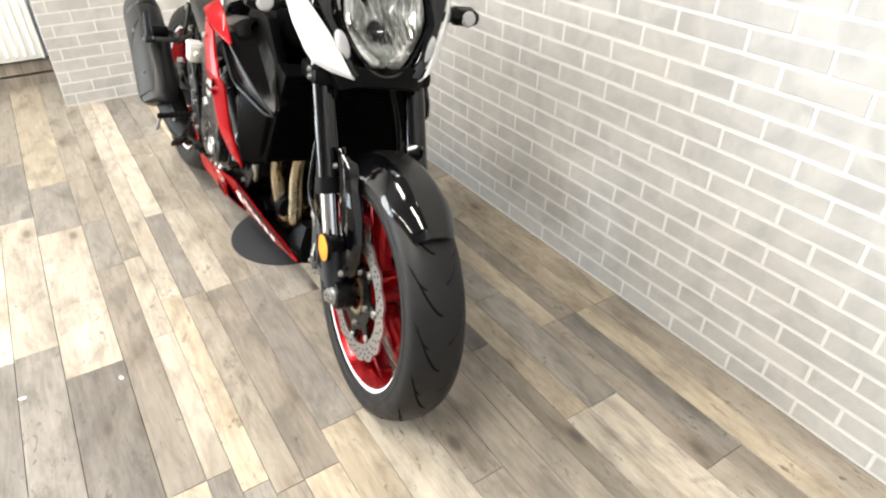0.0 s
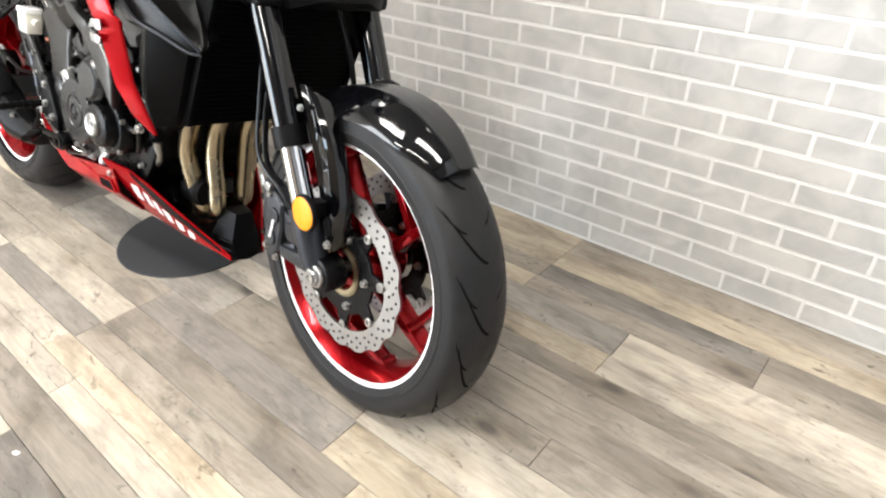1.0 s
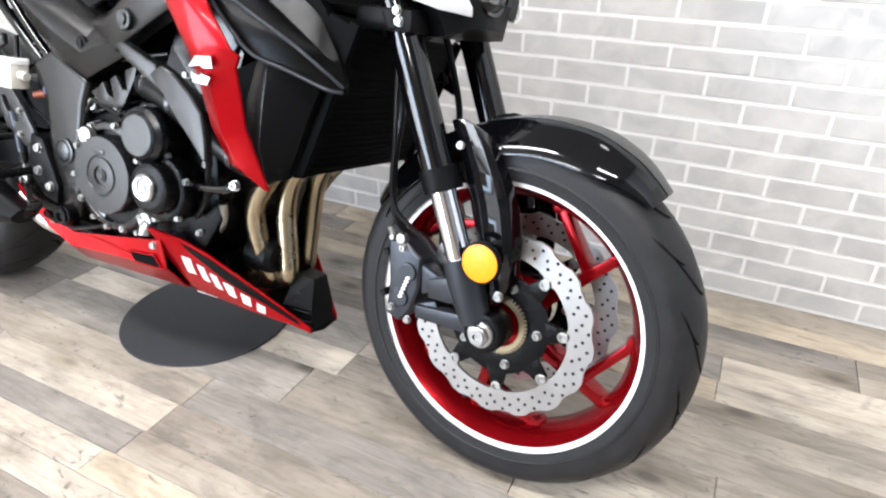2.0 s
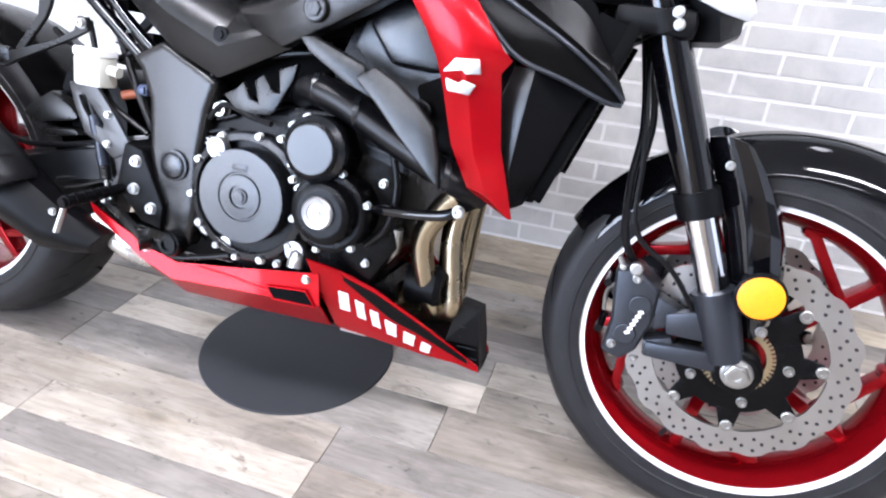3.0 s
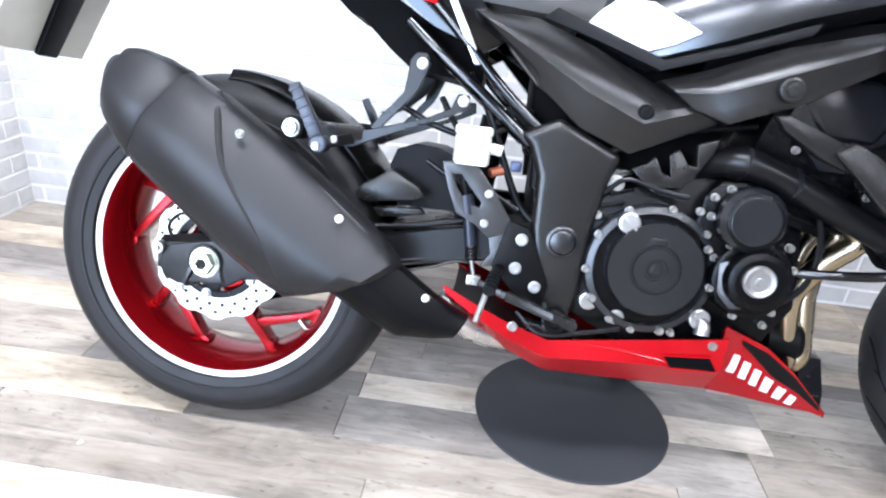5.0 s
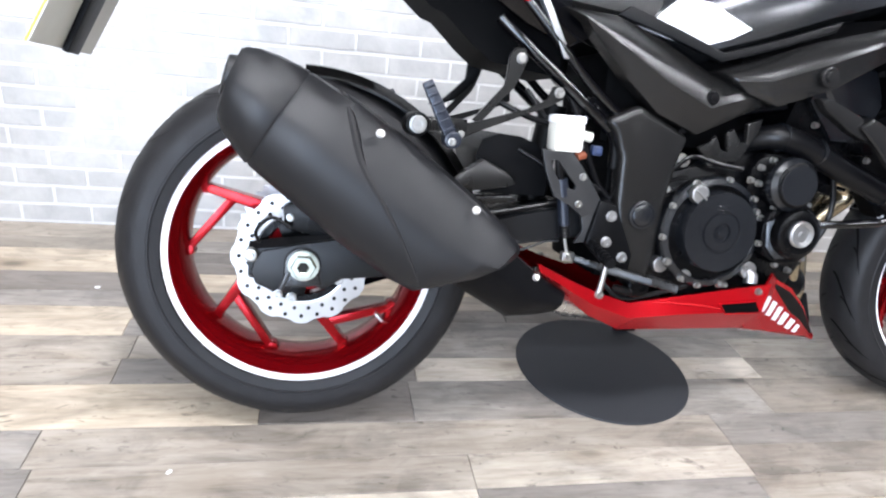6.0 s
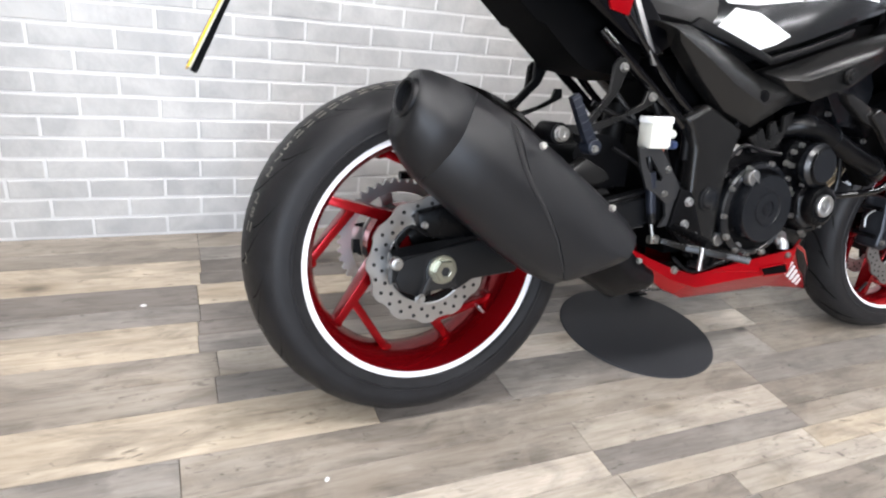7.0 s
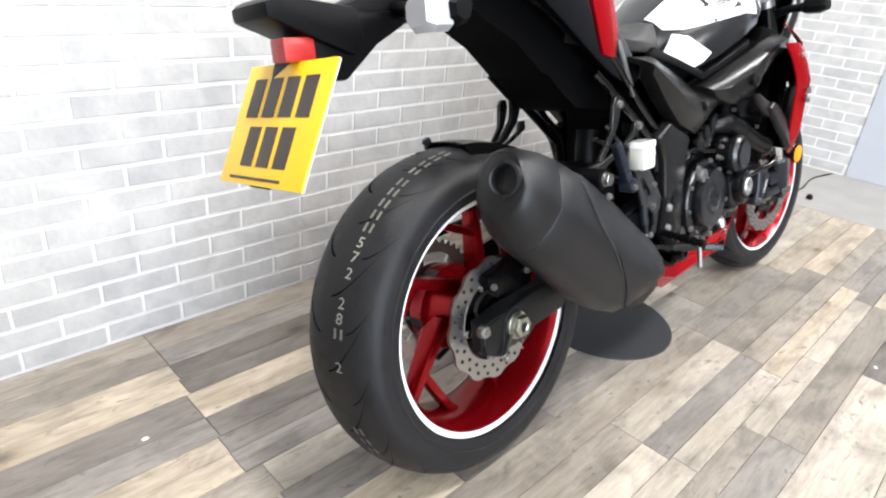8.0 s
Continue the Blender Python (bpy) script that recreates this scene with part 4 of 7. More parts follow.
for s in (-1, 1):
    rows = [[(x0 + (x1 - x0) * u, s * y, z + dz * (1 - k / 7)) for u, y, dz in ((0, 0.078, 0.0), (0.16, 0.092, 0.004), (0.34, 0.099, 0.006), (0.44, 0.093, 0.006), (0.72, 0.096, 0.002), (0.90, 0.088, -0.006), (1, 0.074, -0.014))] for k, (z, x0, x1) in enumerate(GUARD)]
    part("fender_stay", sheet(rows, 0.006, 0.0015, (0, -s, 0)), "gloss_black", fender, "gloss black ridged fork guard", smooth=28)
    part("bolt", moved(bolt_bm(0.0075, 0.006), 1.468, s * 0.094 + (-0.012 if s < 0 else 0.012), 0.3555), "steel", fender)
    part("bolt", moved(bolt_bm(0.006, 0.005), 1.378, s * 0.099 + (-0.004 if s < 0 else 0.004), 0.563), "steel", fender)

# headlight and its cowls
HL = Vector((1.294, 0, 0.850))
bowl = []
for k in range(7):
    t = k / 6
    w, h = 0.088 * (1 - 0.6 * t), 0.100 * (1 - 0.6 * t)
    ring_pts = []
    for q in range(32):
        a = 2 * math.pi * q / 32
        c, sn = math.cos(a), math.sin(a)
        squeeze = 1.0 - 0.38 * max(0, -sn)
        flute = 0.006 * t * (1 if q % 4 < 2 else -1)
        ring_pts.append((HL.x + 0.02 - 0.08 * t * t - 0.02 * t + flute + sn * -0.034, w * squeeze * math.copysign(abs(c) ** 0.8, c), HL.z + h * math.copysign(abs(sn) ** 0.9, sn)))
    bowl.append(ring_pts)


def rim_ring(dx, ky, kz):
    return [(x + dx, y * ky, HL.z + (z - HL.z) * kz) for x, y, z in bowl[0]]


head = part("headlight", loft([rim_ring(-0.012, 1.06, 1.05), rim_ring(-0.012, 1.16, 1.14), rim_ring(-0.07, 1.10, 1.05), rim_ring(-0.115, 0.95, 0.9), rim_ring(-0.125, 0.02, 0.02)], True, False), "matt_black", bike, "headlight in a black and white cowl", m=STEER)
part("reflector_bowl", loft(bowl + [[(x - 0.004, y * 0.05, HL.z + (z - HL.z) * 0.05) for x, y, z in bowl[-1]]], True, False), "reflector", head, "mirror headlight bowl")
part("lens", loft([rim_ring(0.004, 1.02, 1.02), rim_ring(0.014, 0.85, 0.85), rim_ring(0.020, 0.62, 0.62), rim_ring(0.023, 0.3, 0.3), rim_ring(0.024, 0.02, 0.02)], True, False), "glass", head, "clear headlight lens", smooth=60)


def bowl_point(y, dz, lift=0.003):
    """A place on the bowl's inner face, dz above the lamp's middle."""
    low = max(0.0, -dz / 0.1)
    rho = max(0.05, min(1.0, math.hypot(y / (0.088 * (1 - 0.38 * min(1, low))), dz / 0.1)))
    t = min(1.0, (1 - rho) / 0.6)
    return (HL.x + 0.02 - 0.08 * t * t - 0.02 * t - 0.034 * dz / 0.1 / rho + lift, y, HL.z + dz)


for k in range(-8, 9):
    yy = k * 0.0094
    reach = 0.1 * math.sqrt(max(0.05, 1 - (yy / 0.09) ** 2)) * 0.9
    zz = [-reach * (1 - 0.62 * min(1, abs(yy) / 0.085)) + (reach * 1.9 - reach * 0.0) * q / 7 for q in range(8)]
    part("reflector_rib", tube([bowl_point(yy, z) for z in zz if abs(z) < reach * 1.02], 0.0040, 8, False), "bright_rib", head, smooth=60)
part("bulb_shield", moved(drum(0.016, 0.03, 0.004, 24), HL.x - 0.035, 0, HL.z - 0.030, rz=90), "gloss_black", head)
part("bezel", loft([rim_ring(0.005, 1.05, 1.04), rim_ring(0.008, 1.10, 1.09), rim_ring(-0.012, 1.17, 1.15), rim_ring(-0.012, 1.05, 1.04)], True, False), "gloss_black", head)
for s in (-1, 1):
    rows = [[(1.290, s * 0.138, 0.752), (1.325, s * 0.108, 0.741), (1.357, s * 0.074, 0.736)], [(1.283, s * 0.153, 0.774), (1.322, s * 0.128, 0.760), (1.362, s * 0.085, 0.748)], [(1.264, s * 0.174, 0.822), (1.292, s * 0.154, 0.822), (1.328, s * 0.126, 0.822)], [(1.252, s * 0.186, 0.862), (1.268, s * 0.174, 0.866), (1.288, s * 0.158, 0.870)], [(1.240, s * 0.178, 0.925), (1.248, s * 0.172, 0.930), (1.256, s * 0.166, 0.940)]]
    part("headlight_cowl", sheet(rows, 0.006, 0.0018, (0, -s, 0)), "white", head, "gloss white headlight side cowl", smooth=20)
    part("lamp_surround", sheet([[(1.357, s * 0.073, 0.742), (1.347, s * 0.050, 0.742)], [(1.350, s * 0.098, 0.785), (1.338, s * 0.076, 0.785)], [(1.318, s * 0.128, 0.85), (1.306, s * 0.098, 0.85)], [(1.278, s * 0.158, 0.91), (1.282, s * 0.108, 0.91)]], 0.012, 0.002, (-1, 0, 0)), "gloss_black", head, "gloss black lamp surround", smooth=50)
    dome = lathe([(0, -0.012), (0.007, -0.0105), (0.012, -0.006), (0.014, 0.0), (0, 0.0)], 20, False)
    dome.transform(pose(1.340, s * 0.096, 0.800, 0, 0, 55 if s < 0 else 125) @ pose(0, 0, 0, 0, 24 * s, 0) @ Matrix.Diagonal((0.95, 0.8, 2.1, 1)))
    part("position_lamp", dome, "clear_grey", head, "small clear position lamp", smooth=60)
    ind = part("front_indicator", join(tube([(1.245, s * 0.10, 0.835), (1.240, s * 0.155, 0.850), (1.238, s * 0.195, 0.852)], 0.011, 12), loft([[(1.238 + dx * q, s * yy, 0.854 + dz * q) for dx, dz in ((0.028, 0.0), (0.02, 0.018), (0, 0.024), (-0.02, 0.018), (-0.028, 0), (-0.02, -0.016), (0, -0.020), (0.02, -0.016))] for yy, q in ((0.192, 0.55), (0.202, 0.95), (0.240, 1.0), (0.258, 0.6))])), "matt_black", head, "stubby front indicator")
    part("lens", moved(lathe([(0, -0.010), (0.013, -0.007), (0.018, 0), (0, 0)], 20, False), 1.262, s * 0.226, 0.854, rz=90), "clear_grey", ind)
part("headlight_bracket", box_bm(1.150, 1.186, -0.07, 0.07, 0.742, 0.90, 0.01), "core_black", bike, m=STEER)
part("chin_cowl", loft([[(1.352, -0.05, 0.722), (1.352, 0.05, 0.722), (1.33, 0.09, 0.708), (1.285, 0.085, 0.704), (1.285, -0.085, 0.704), (1.33, -0.09, 0.708)], [(1.350, -0.065, 0.760), (1.350, 0.065, 0.760), (1.318, 0.112, 0.752), (1.27, 0.08, 0.765), (1.27, -0.08, 0.765), (1.318, -0.112, 0.752)]]), "matt_black", bike, "black cowl under the headlight", m=STEER)
for bz, bx in ((0.735, 1.276), (0.721, 1.280)):
    part("bolt", moved(bolt_bm(0.007, 0.006), bx, -0.136, bz), "steel", bike, m=STEER)

# swingarm and rear axle
for s in (-1, 1):
    y = s * 0.118
    arm = part("swingarm_leg", join(loft([[(x + dx, y + s * dy * w, z + dz) for dx, dz, dy in ((0, h, -1), (0, h * 0.7, 1), (0, -h * 0.7, 1), (0, -h, -1))] for x, z, h, w in ((-0.085, 0.3135, 0.030, 0.010), (-0.03, 0.316, 0.036, 0.012), (0.08, 0.325, 0.038, 0.013), (0.22, 0.352, 0.034, 0.015), (0.38, 0.39, 0.036, 0.018), (0.57, 0.425, 0.040, 0.018))])), "swingarm", bike, "dark grey swingarm leg")
    end_pts = [(-0.074, 0.320), (-0.063, 0.334), (-0.007, 0.346), (0.061, 0.357), (0.160, 0.366), (0.175, 0.330), (0.150, 0.296), (0.064, 0.289), (0.040, 0.274), (0.030, 0.270), (0.020, 0.282), (-0.012, 0.280), (-0.020, 0.266), (-0.037, 0.263), (-0.073, 0.278), (-0.081, 0.300)]
    part("axle_plate", slab(end_pts, y + s * 0.004 - 0.010, y + s * 0.004 + 0.010, 0.004, 3), "swingarm", arm, "dark grey angular swingarm end")
    if s < 0:
        pad = [(0.030 * math.cos(radians(a)), 0.3125 + 0.030 * math.sin(radians(a))) for a in range(-10, 191, 20)]
        part("adjuster_gap", slab([*pad, (-0.030, 0.290), (-0.038, 0.273), (0.036, 0.277), (0.030, 0.290)], -0.1335, -0.128, 0.0005), "hole", arm)
        pad = [(0.0275 * math.cos(radians(a)), 0.3125 + 0.0275 * math.sin(radians(a))) for a in range(-10, 191, 20)]
        part("adjuster_block", slab([*pad, (-0.0275, 0.292), (-0.033, 0.2755), (0.032, 0.279), (0.0275, 0.292)], -0.1365, -0.128, 0.0015), "cover_grey", arm, "dark grey chain adjuster block")
        part("axle_washer", moved(lathe([(0.010, 0.0), (0.0255, 0.0), (0.0255, -0.004), (0.0245, -0.005), (0.010, -0.005)], 36), 0.002, -0.136, 0.3125), "zinc", arm)
        part("axle_nut", moved(join(lathe([(0.0085, 0), (0.0225, 0), (0.0225, -0.004), (0.0085, -0.004)], 36), lathe([(0.0088, -0.003), (0.0205, -0.003), (0.0205, -0.012), (0.0185, -0.0145), (0.0105, -0.0145), (0.0088, -0.0135)], 6)), 0.002, -0.140, 0.3125), "zinc", arm, "yellow zinc axle nut")
        part("axle_bore", moved(drum(0.0088, 0.004, 0.0005, 24), 0.002, -0.145, 0.3125), "hole", arm)
        lever = part("sensor_arm", beam((-0.020, -0.140, 0.302), (-0.036, -0.138, 0.266), 0.008, 0.007, 0.006, 0.006, 0.002), "heel_grey", arm, "bright sensor bracket arm")
        part("bolt", moved(bolt_bm(0.0075, 0.006), -0.037, -0.141, 0.265), "steel", lever)
        part("end_bolt", moved(join(drum(0.011, 0.014, 0.003, 20), moved(bolt_bm(0.006, 0.006), 0, -0.013, 0)), -0.080, -0.126, 0.327), "steel", arm, "chain adjuster bolt")
bridge = part("swingarm_bridge", loft([[(x, yy, z) for x, z in ((0.30, 0.412), (0.46, 0.430), (0.50, 0.385), (0.34, 0.360))] for yy in (-0.122, 0.122)]), "engine", bike, "black swingarm bridge")
part("bridge_rib", beam((0.296, -0.127, 0.411), (0.425, -0.127, 0.4245), 0.006, 0.006, 0.006, 0.006, 0.002), "satin_grey", bridge, "satin edge of the bridge")
part("bridge_face", slab([(0.315, 0.403), (0.425, 0.419), (0.430, 0.376), (0.335, 0.383)], -0.1275, -0.120, 0.003), "swingarm", bridge)
part("brake_line", tube([(0.318, -0.134, 0.356), (0.352, -0.134, 0.364), (0.395, -0.132, 0.371), (0.430, -0.130, 0.372)], 0.0022, 8), "heel_grey", bridge, "thin grey brake line")
part("brake_line", tube([(0.336, -0.134, 0.343), (0.372, -0.134, 0.352), (0.410, -0.132, 0.366), (0.436, -0.130, 0.368)], 0.0022, 8), "heel_grey", bridge, "thin grey brake line")
part("wheel_axle", moved(lathe([(0, -0.125), (0.009, -0.125), (0.009, 0.125), (0, 0.125)], 16, False), 0, 0, 0.3135), "steel", bike)
rcal = part("rear_caliper", slab([(-0.035, 0.405), (0.055, 0.425), (0.095, 0.40), (0.085, 0.36), (0.03, 0.352), (-0.03, 0.365)], -0.108, -0.065, 0.008), "engine", bike, "black rear brake caliper")
for bx, bz in ((-0.022, 0.385), (0.072, 0.39)):
    part("bolt", moved(bolt_bm(0.0065, 0.006), bx, -0.108, bz), "steel", rcal)
part("caliper_hose", tube([(0.08, -0.10, 0.40), (0.15, -0.115, 0.415), (0.26, -0.125, 0.405), (0.40, -0.13, 0.43), (0.46, -0.14, 0.46)], 0.005, 10), "hose", rcal)
part("speed_sensor_cable", tube([(-0.06, -0.112, 0.33), (-0.075, -0.112, 0.36), (-0.05, -0.115, 0.385), (-0.02, -0.118, 0.37)], 0.003, 8), "hose", rcal)
part("drive_chain", join(tube([(0.0, 0.083, 0.443), (0.30, 0.085, 0.462), (0.56, 0.085, 0.46)], 0.009, 8, False), tube([(0.0, 0.083, 0.186), (0.30, 0.085, 0.29), (0.58, 0.085, 0.385)], 0.009, 8, False)), "engine", bike)

# hugger over the rear tyre
rows = []
for k in range(19):
    t = k / 18
    a = 12 + 79 * t
    w = 0.062 + 0.036 * math.sin(math.pi * min(1, t * 1.05 + 0.06)) ** 0.6
    rows.append([REAR + polar(0.3205 - 0.010 * (abs(u) ** 3) - (0.010 if abs(u) > 0.9 else 0), a, u * w) for u in (-1, -0.92, -0.7, -0.35, 0, 0.35, 0.7, 0.92, 1)])
hugger = part("rear_hugger", sheet(rows, 0.003, 0, (0, 0, -1)), "scoop_black", bike, "matt black inner rear mudguard")
part("hugger_side", slab([(0.236, 0.455), (0.250, 0.472), (0.294, 0.500), (0.338, 0.478), (0.352, 0.462), (0.334, 0.455), (0.258, 0.443)], -0.122, -0.095, 0.004, 2, lean=lambda x, z: 0.08 * (z - 0.45)), "bracket_black", hugger, "satin black side step of the mudguard")
part("hugger_step", slab([(0.268, 0.436), (0.345, 0.442), (0.356, 0.434), (0.325, 0.428), (0.280, 0.422)], -0.122, -0.095, 0.003), "bracket_black", hugger)
part("hugger_front", bevelled(loft([[(x, yy, z) for x, z in ((0.285, 0.505), (0.295, 0.532), (0.325, 0.544), (0.363, 0.541), (0.391, 0.531), (0.413, 0.511), (0.421, 0.485), (0.418, 0.440), (0.305, 0.440))] for yy in (-0.085, 0.085)]), 0.010, 3, 24), "matt_black", hugger, "rounded black front end of the mudguard", smooth=50)

# muffler
D, N = Vector((0.843, 0, -0.537)), Vector((0.537, 0, 0.843))
PROFILE = [(0.0, 1.0), (0.40, 0.95), (0.68, 0.64), (0.93, 0.20), (1.0, 0.0), (0.91, -0.34), (0.66, -0.76), (0.32, -0.965), (-0.2, -1.0), (-0.62, -0.86), (-0.92, -0.45), (-1.0, 0.05), (-0.92, 0.5), (-0.62, 0.86), (-0.3, 0.98)]


def muffler_ring(s, c, hh, hw, yc, skew=0.0):
    return [D * (s + skew * v) + N * (c + hh * v) + Vector((0, yc - hw * o, 0)) for o, v in PROFILE]


SECT = [(-0.404, 0.443, 0.047, 0.044, -0.207, -0.010), (-0.400, 0.442, 0.053, 0.049, -0.206, -0.010), (-0.386, 0.441, 0.062, 0.054, -0.206, -0.010), (-0.360, 0.440, 0.072, 0.059, -0.206, -0.008), (-0.3275, 0.4390, 0.0800, 0.0612, -0.207, 0), (-0.3240, 0.4390, 0.0778, 0.0594, -0.207, 0), (-0.3205, 0.4390, 0.0803, 0.0614, -0.207, 0), (-0.25, 0.437, 0.087, 0.063, -0.207, 0), (-0.15, 0.430, 0.092, 0.064, -0.206, 0), (-0.06, 0.426, 0.091, 0.064, -0.207, 0), (-0.01, 0.426, 0.085, 0.064, -0.209, 0.01), (0.024, 0.436, 0.070, 0.062, -0.211, 0.02), (0.056, 0.450, 0.048, 0.056, -0.213, 0.02), (0.066, 0.454, 0.034, 0.046, -0.210, 0.02)]
CONE = [(0.010, 0.436, 0.056, 0.046, -0.188, 0.01), (0.080, 0.434, 0.050, 0.044, -0.182, 0), (0.150, 0.432, 0.046, 0.040, -0.170, 0), (0.195, 0.446, 0.032, 0.034, -0.160, 0), (0.222, 0.458, 0.022, 0.028, -0.155, 0)]
muff = part("muffler", loft([muffler_ring(*q) for q in SECT]), "muffler", bike, "large matt black silencer", smooth=42)
part("muffler_cone", loft([muffler_ring(*q) for q in CONE]), "matt_black", muff, "black inlet cone", smooth=42)


def on_muffler(s, k, off):
    """A place on the silencer's skin: s along it, k round it (0 the ridge, 4 the outer side, 7 the belly)."""
    vals = [float(np.interp(s, [q[0] for q in SECT], [q[i] for q in SECT])) for i in (1, 2, 3, 4, 5)]
    ring_pts = muffler_ring(s, *vals)
    i = int(k)
    p = Vector(ring_pts[i]).lerp(Vector(ring_pts[i + 1]), k - i)
    c = sum((Vector(q) for q in ring_pts), Vector()) / len(ring_pts)
    return p + (p - c).normalized() * off


SEAM = ((-0.275, 0.1), (-0.245, 1.7), (-0.20, 2.8), (-0.15, 3.8), (-0.09, 4.8), (-0.03, 5.8), (0.0, 6.6))
part("shield_seam", tube([on_muffler(s, k, -0.001) for s, k in SEAM], (0.0052, 0.0052, 0.0050, 0.0040, 0.0026, 0.0020, 0.0016), 8), "hole", muff, "dark seam of the heat shield")
shield_rows = []
for k in range(15):
    st = -0.268 + 0.021 * k
    edge = float(np.interp(st, [q[0] for q in SEAM], [q[1] for q in SEAM])) - 0.12
    shield_rows.append([on_muffler(st, max(0.02, edge) * f / 8, 0.0030) for f in range(9)])
part("heat_shield", sheet(shield_rows, 0.0028, 0, (0, 1, 0)), "muffler", muff, "matt black heat shield plate", smooth=42)
out_dir = Vector((-0.95, -0.16, 0.26)).normalized()
out_pos = Vector((-0.1045, -0.218, 0.597))
turn = out_dir.to_track_quat("-Y", "Z").to_matrix().to_4x4()
pipe_end = lathe([(0.0215, 0.04), (0.0215, -0.004), (0.0235, -0.0065), (0.0275, -0.005), (0.030, 0.006), (0.031, 0.04)], 32)
pipe_end.transform(Matrix.Translation(out_pos) @ turn)
outlet = part("outlet", pipe_end, "muffler", muff, "short exhaust outlet")
plug = lathe([(0, 0.008), (0.0215, 0.008), (0.0215, 0.010), (0, 0.010)], 24, False)
plug.transform(Matrix.Translation(out_pos) @ turn)
part("outlet_bore", plug, "core_black", outlet)
for bx, by, bz in ((0.102, -0.262, 0.535), (0.249, -0.259, 0.434), (0.377, -0.197, 0.318)):
    part("bolt", moved(bolt_bm(0.0062, 0.005), bx, by, bz, rx=-18), "steel", muff)
part("link_pipe", tube([(0.392, -0.124, 0.300), (0.422, -0.120, 0.278), (0.460, -0.110, 0.252), (0.55, -0.07, 0.228), (0.66, -0.02, 0.215), (0.86, 0.0, 0.215)], 0.023, 20), "link_steel", bike, "bright steel link pipe")

# belly pan
REAR_PAN = [
    ((0.398, -0.143, 0.329), (0.404, -0.143, 0.314), (0.412, -0.125, 0.300)),
    ((0.455, -0.146, 0.303), (0.458, -0.148, 0.284), (0.462, -0.125, 0.268)),
    ((0.507, -0.147, 0.282), (0.507, -0.152, 0.258), (0.510, -0.125, 0.231)),
    ((0.575, -0.148, 0.262), (0.575, -0.156, 0.236), (0.575, -0.122, 0.203)),
    ((0.690, -0.150, 0.279), (0.690, -0.160, 0.246), (0.690, -0.118, 0.203)),
    ((0.842, -0.174, 0.310), (0.842, -0.163, 0.254), (0.842, -0.112, 0.204)),
]
FRONT_PAN = [
    ((0.828, -0.190, 0.334), (0.838, -0.150, 0.268), (0.848, -0.103, 0.200)),
    ((0.868, -0.155, 0.315), (0.886, -0.128, 0.255), (0.905, -0.093, 0.192)),
    ((0.918, -0.140, 0.294), (0.930, -0.116, 0.240), (0.950, -0.085, 0.184)),
    ((0.981, -0.110, 0.249), (0.990, -0.093, 0.213), (1.000, -0.075, 0.176)),
    ((1.034, -0.074, 0.203), (1.038, -0.068, 0.184), (1.045, -0.060, 0.168)),
    ((1.080, -0.045, 0.164), (1.081, -0.044, 0.158), (1.082, -0.042, 0.153)),
]


def pan_at(table, u, v, s=-1, off=0.0):
    """A place on the pan's flank: u along its stations, v from the top edge (0) to the crease (0.5) and the lower edge (1)."""
    i = min(int(u), len(table) - 2)
    f = u - i
    a, b = [[Vector(p) for p in table[k]] for k in (i, i + 1)]
    r = [p.lerp(q, f) for p, q in zip(a, b)]
    p = r[0].lerp(r[1], v * 2) if v < 0.5 else r[1].lerp(r[2], v * 2 - 1)
    p.y = (p.y - off) * (1 if s < 0 else -1)
    return p


HALVES = [k * 0.5 for k in range(11)]
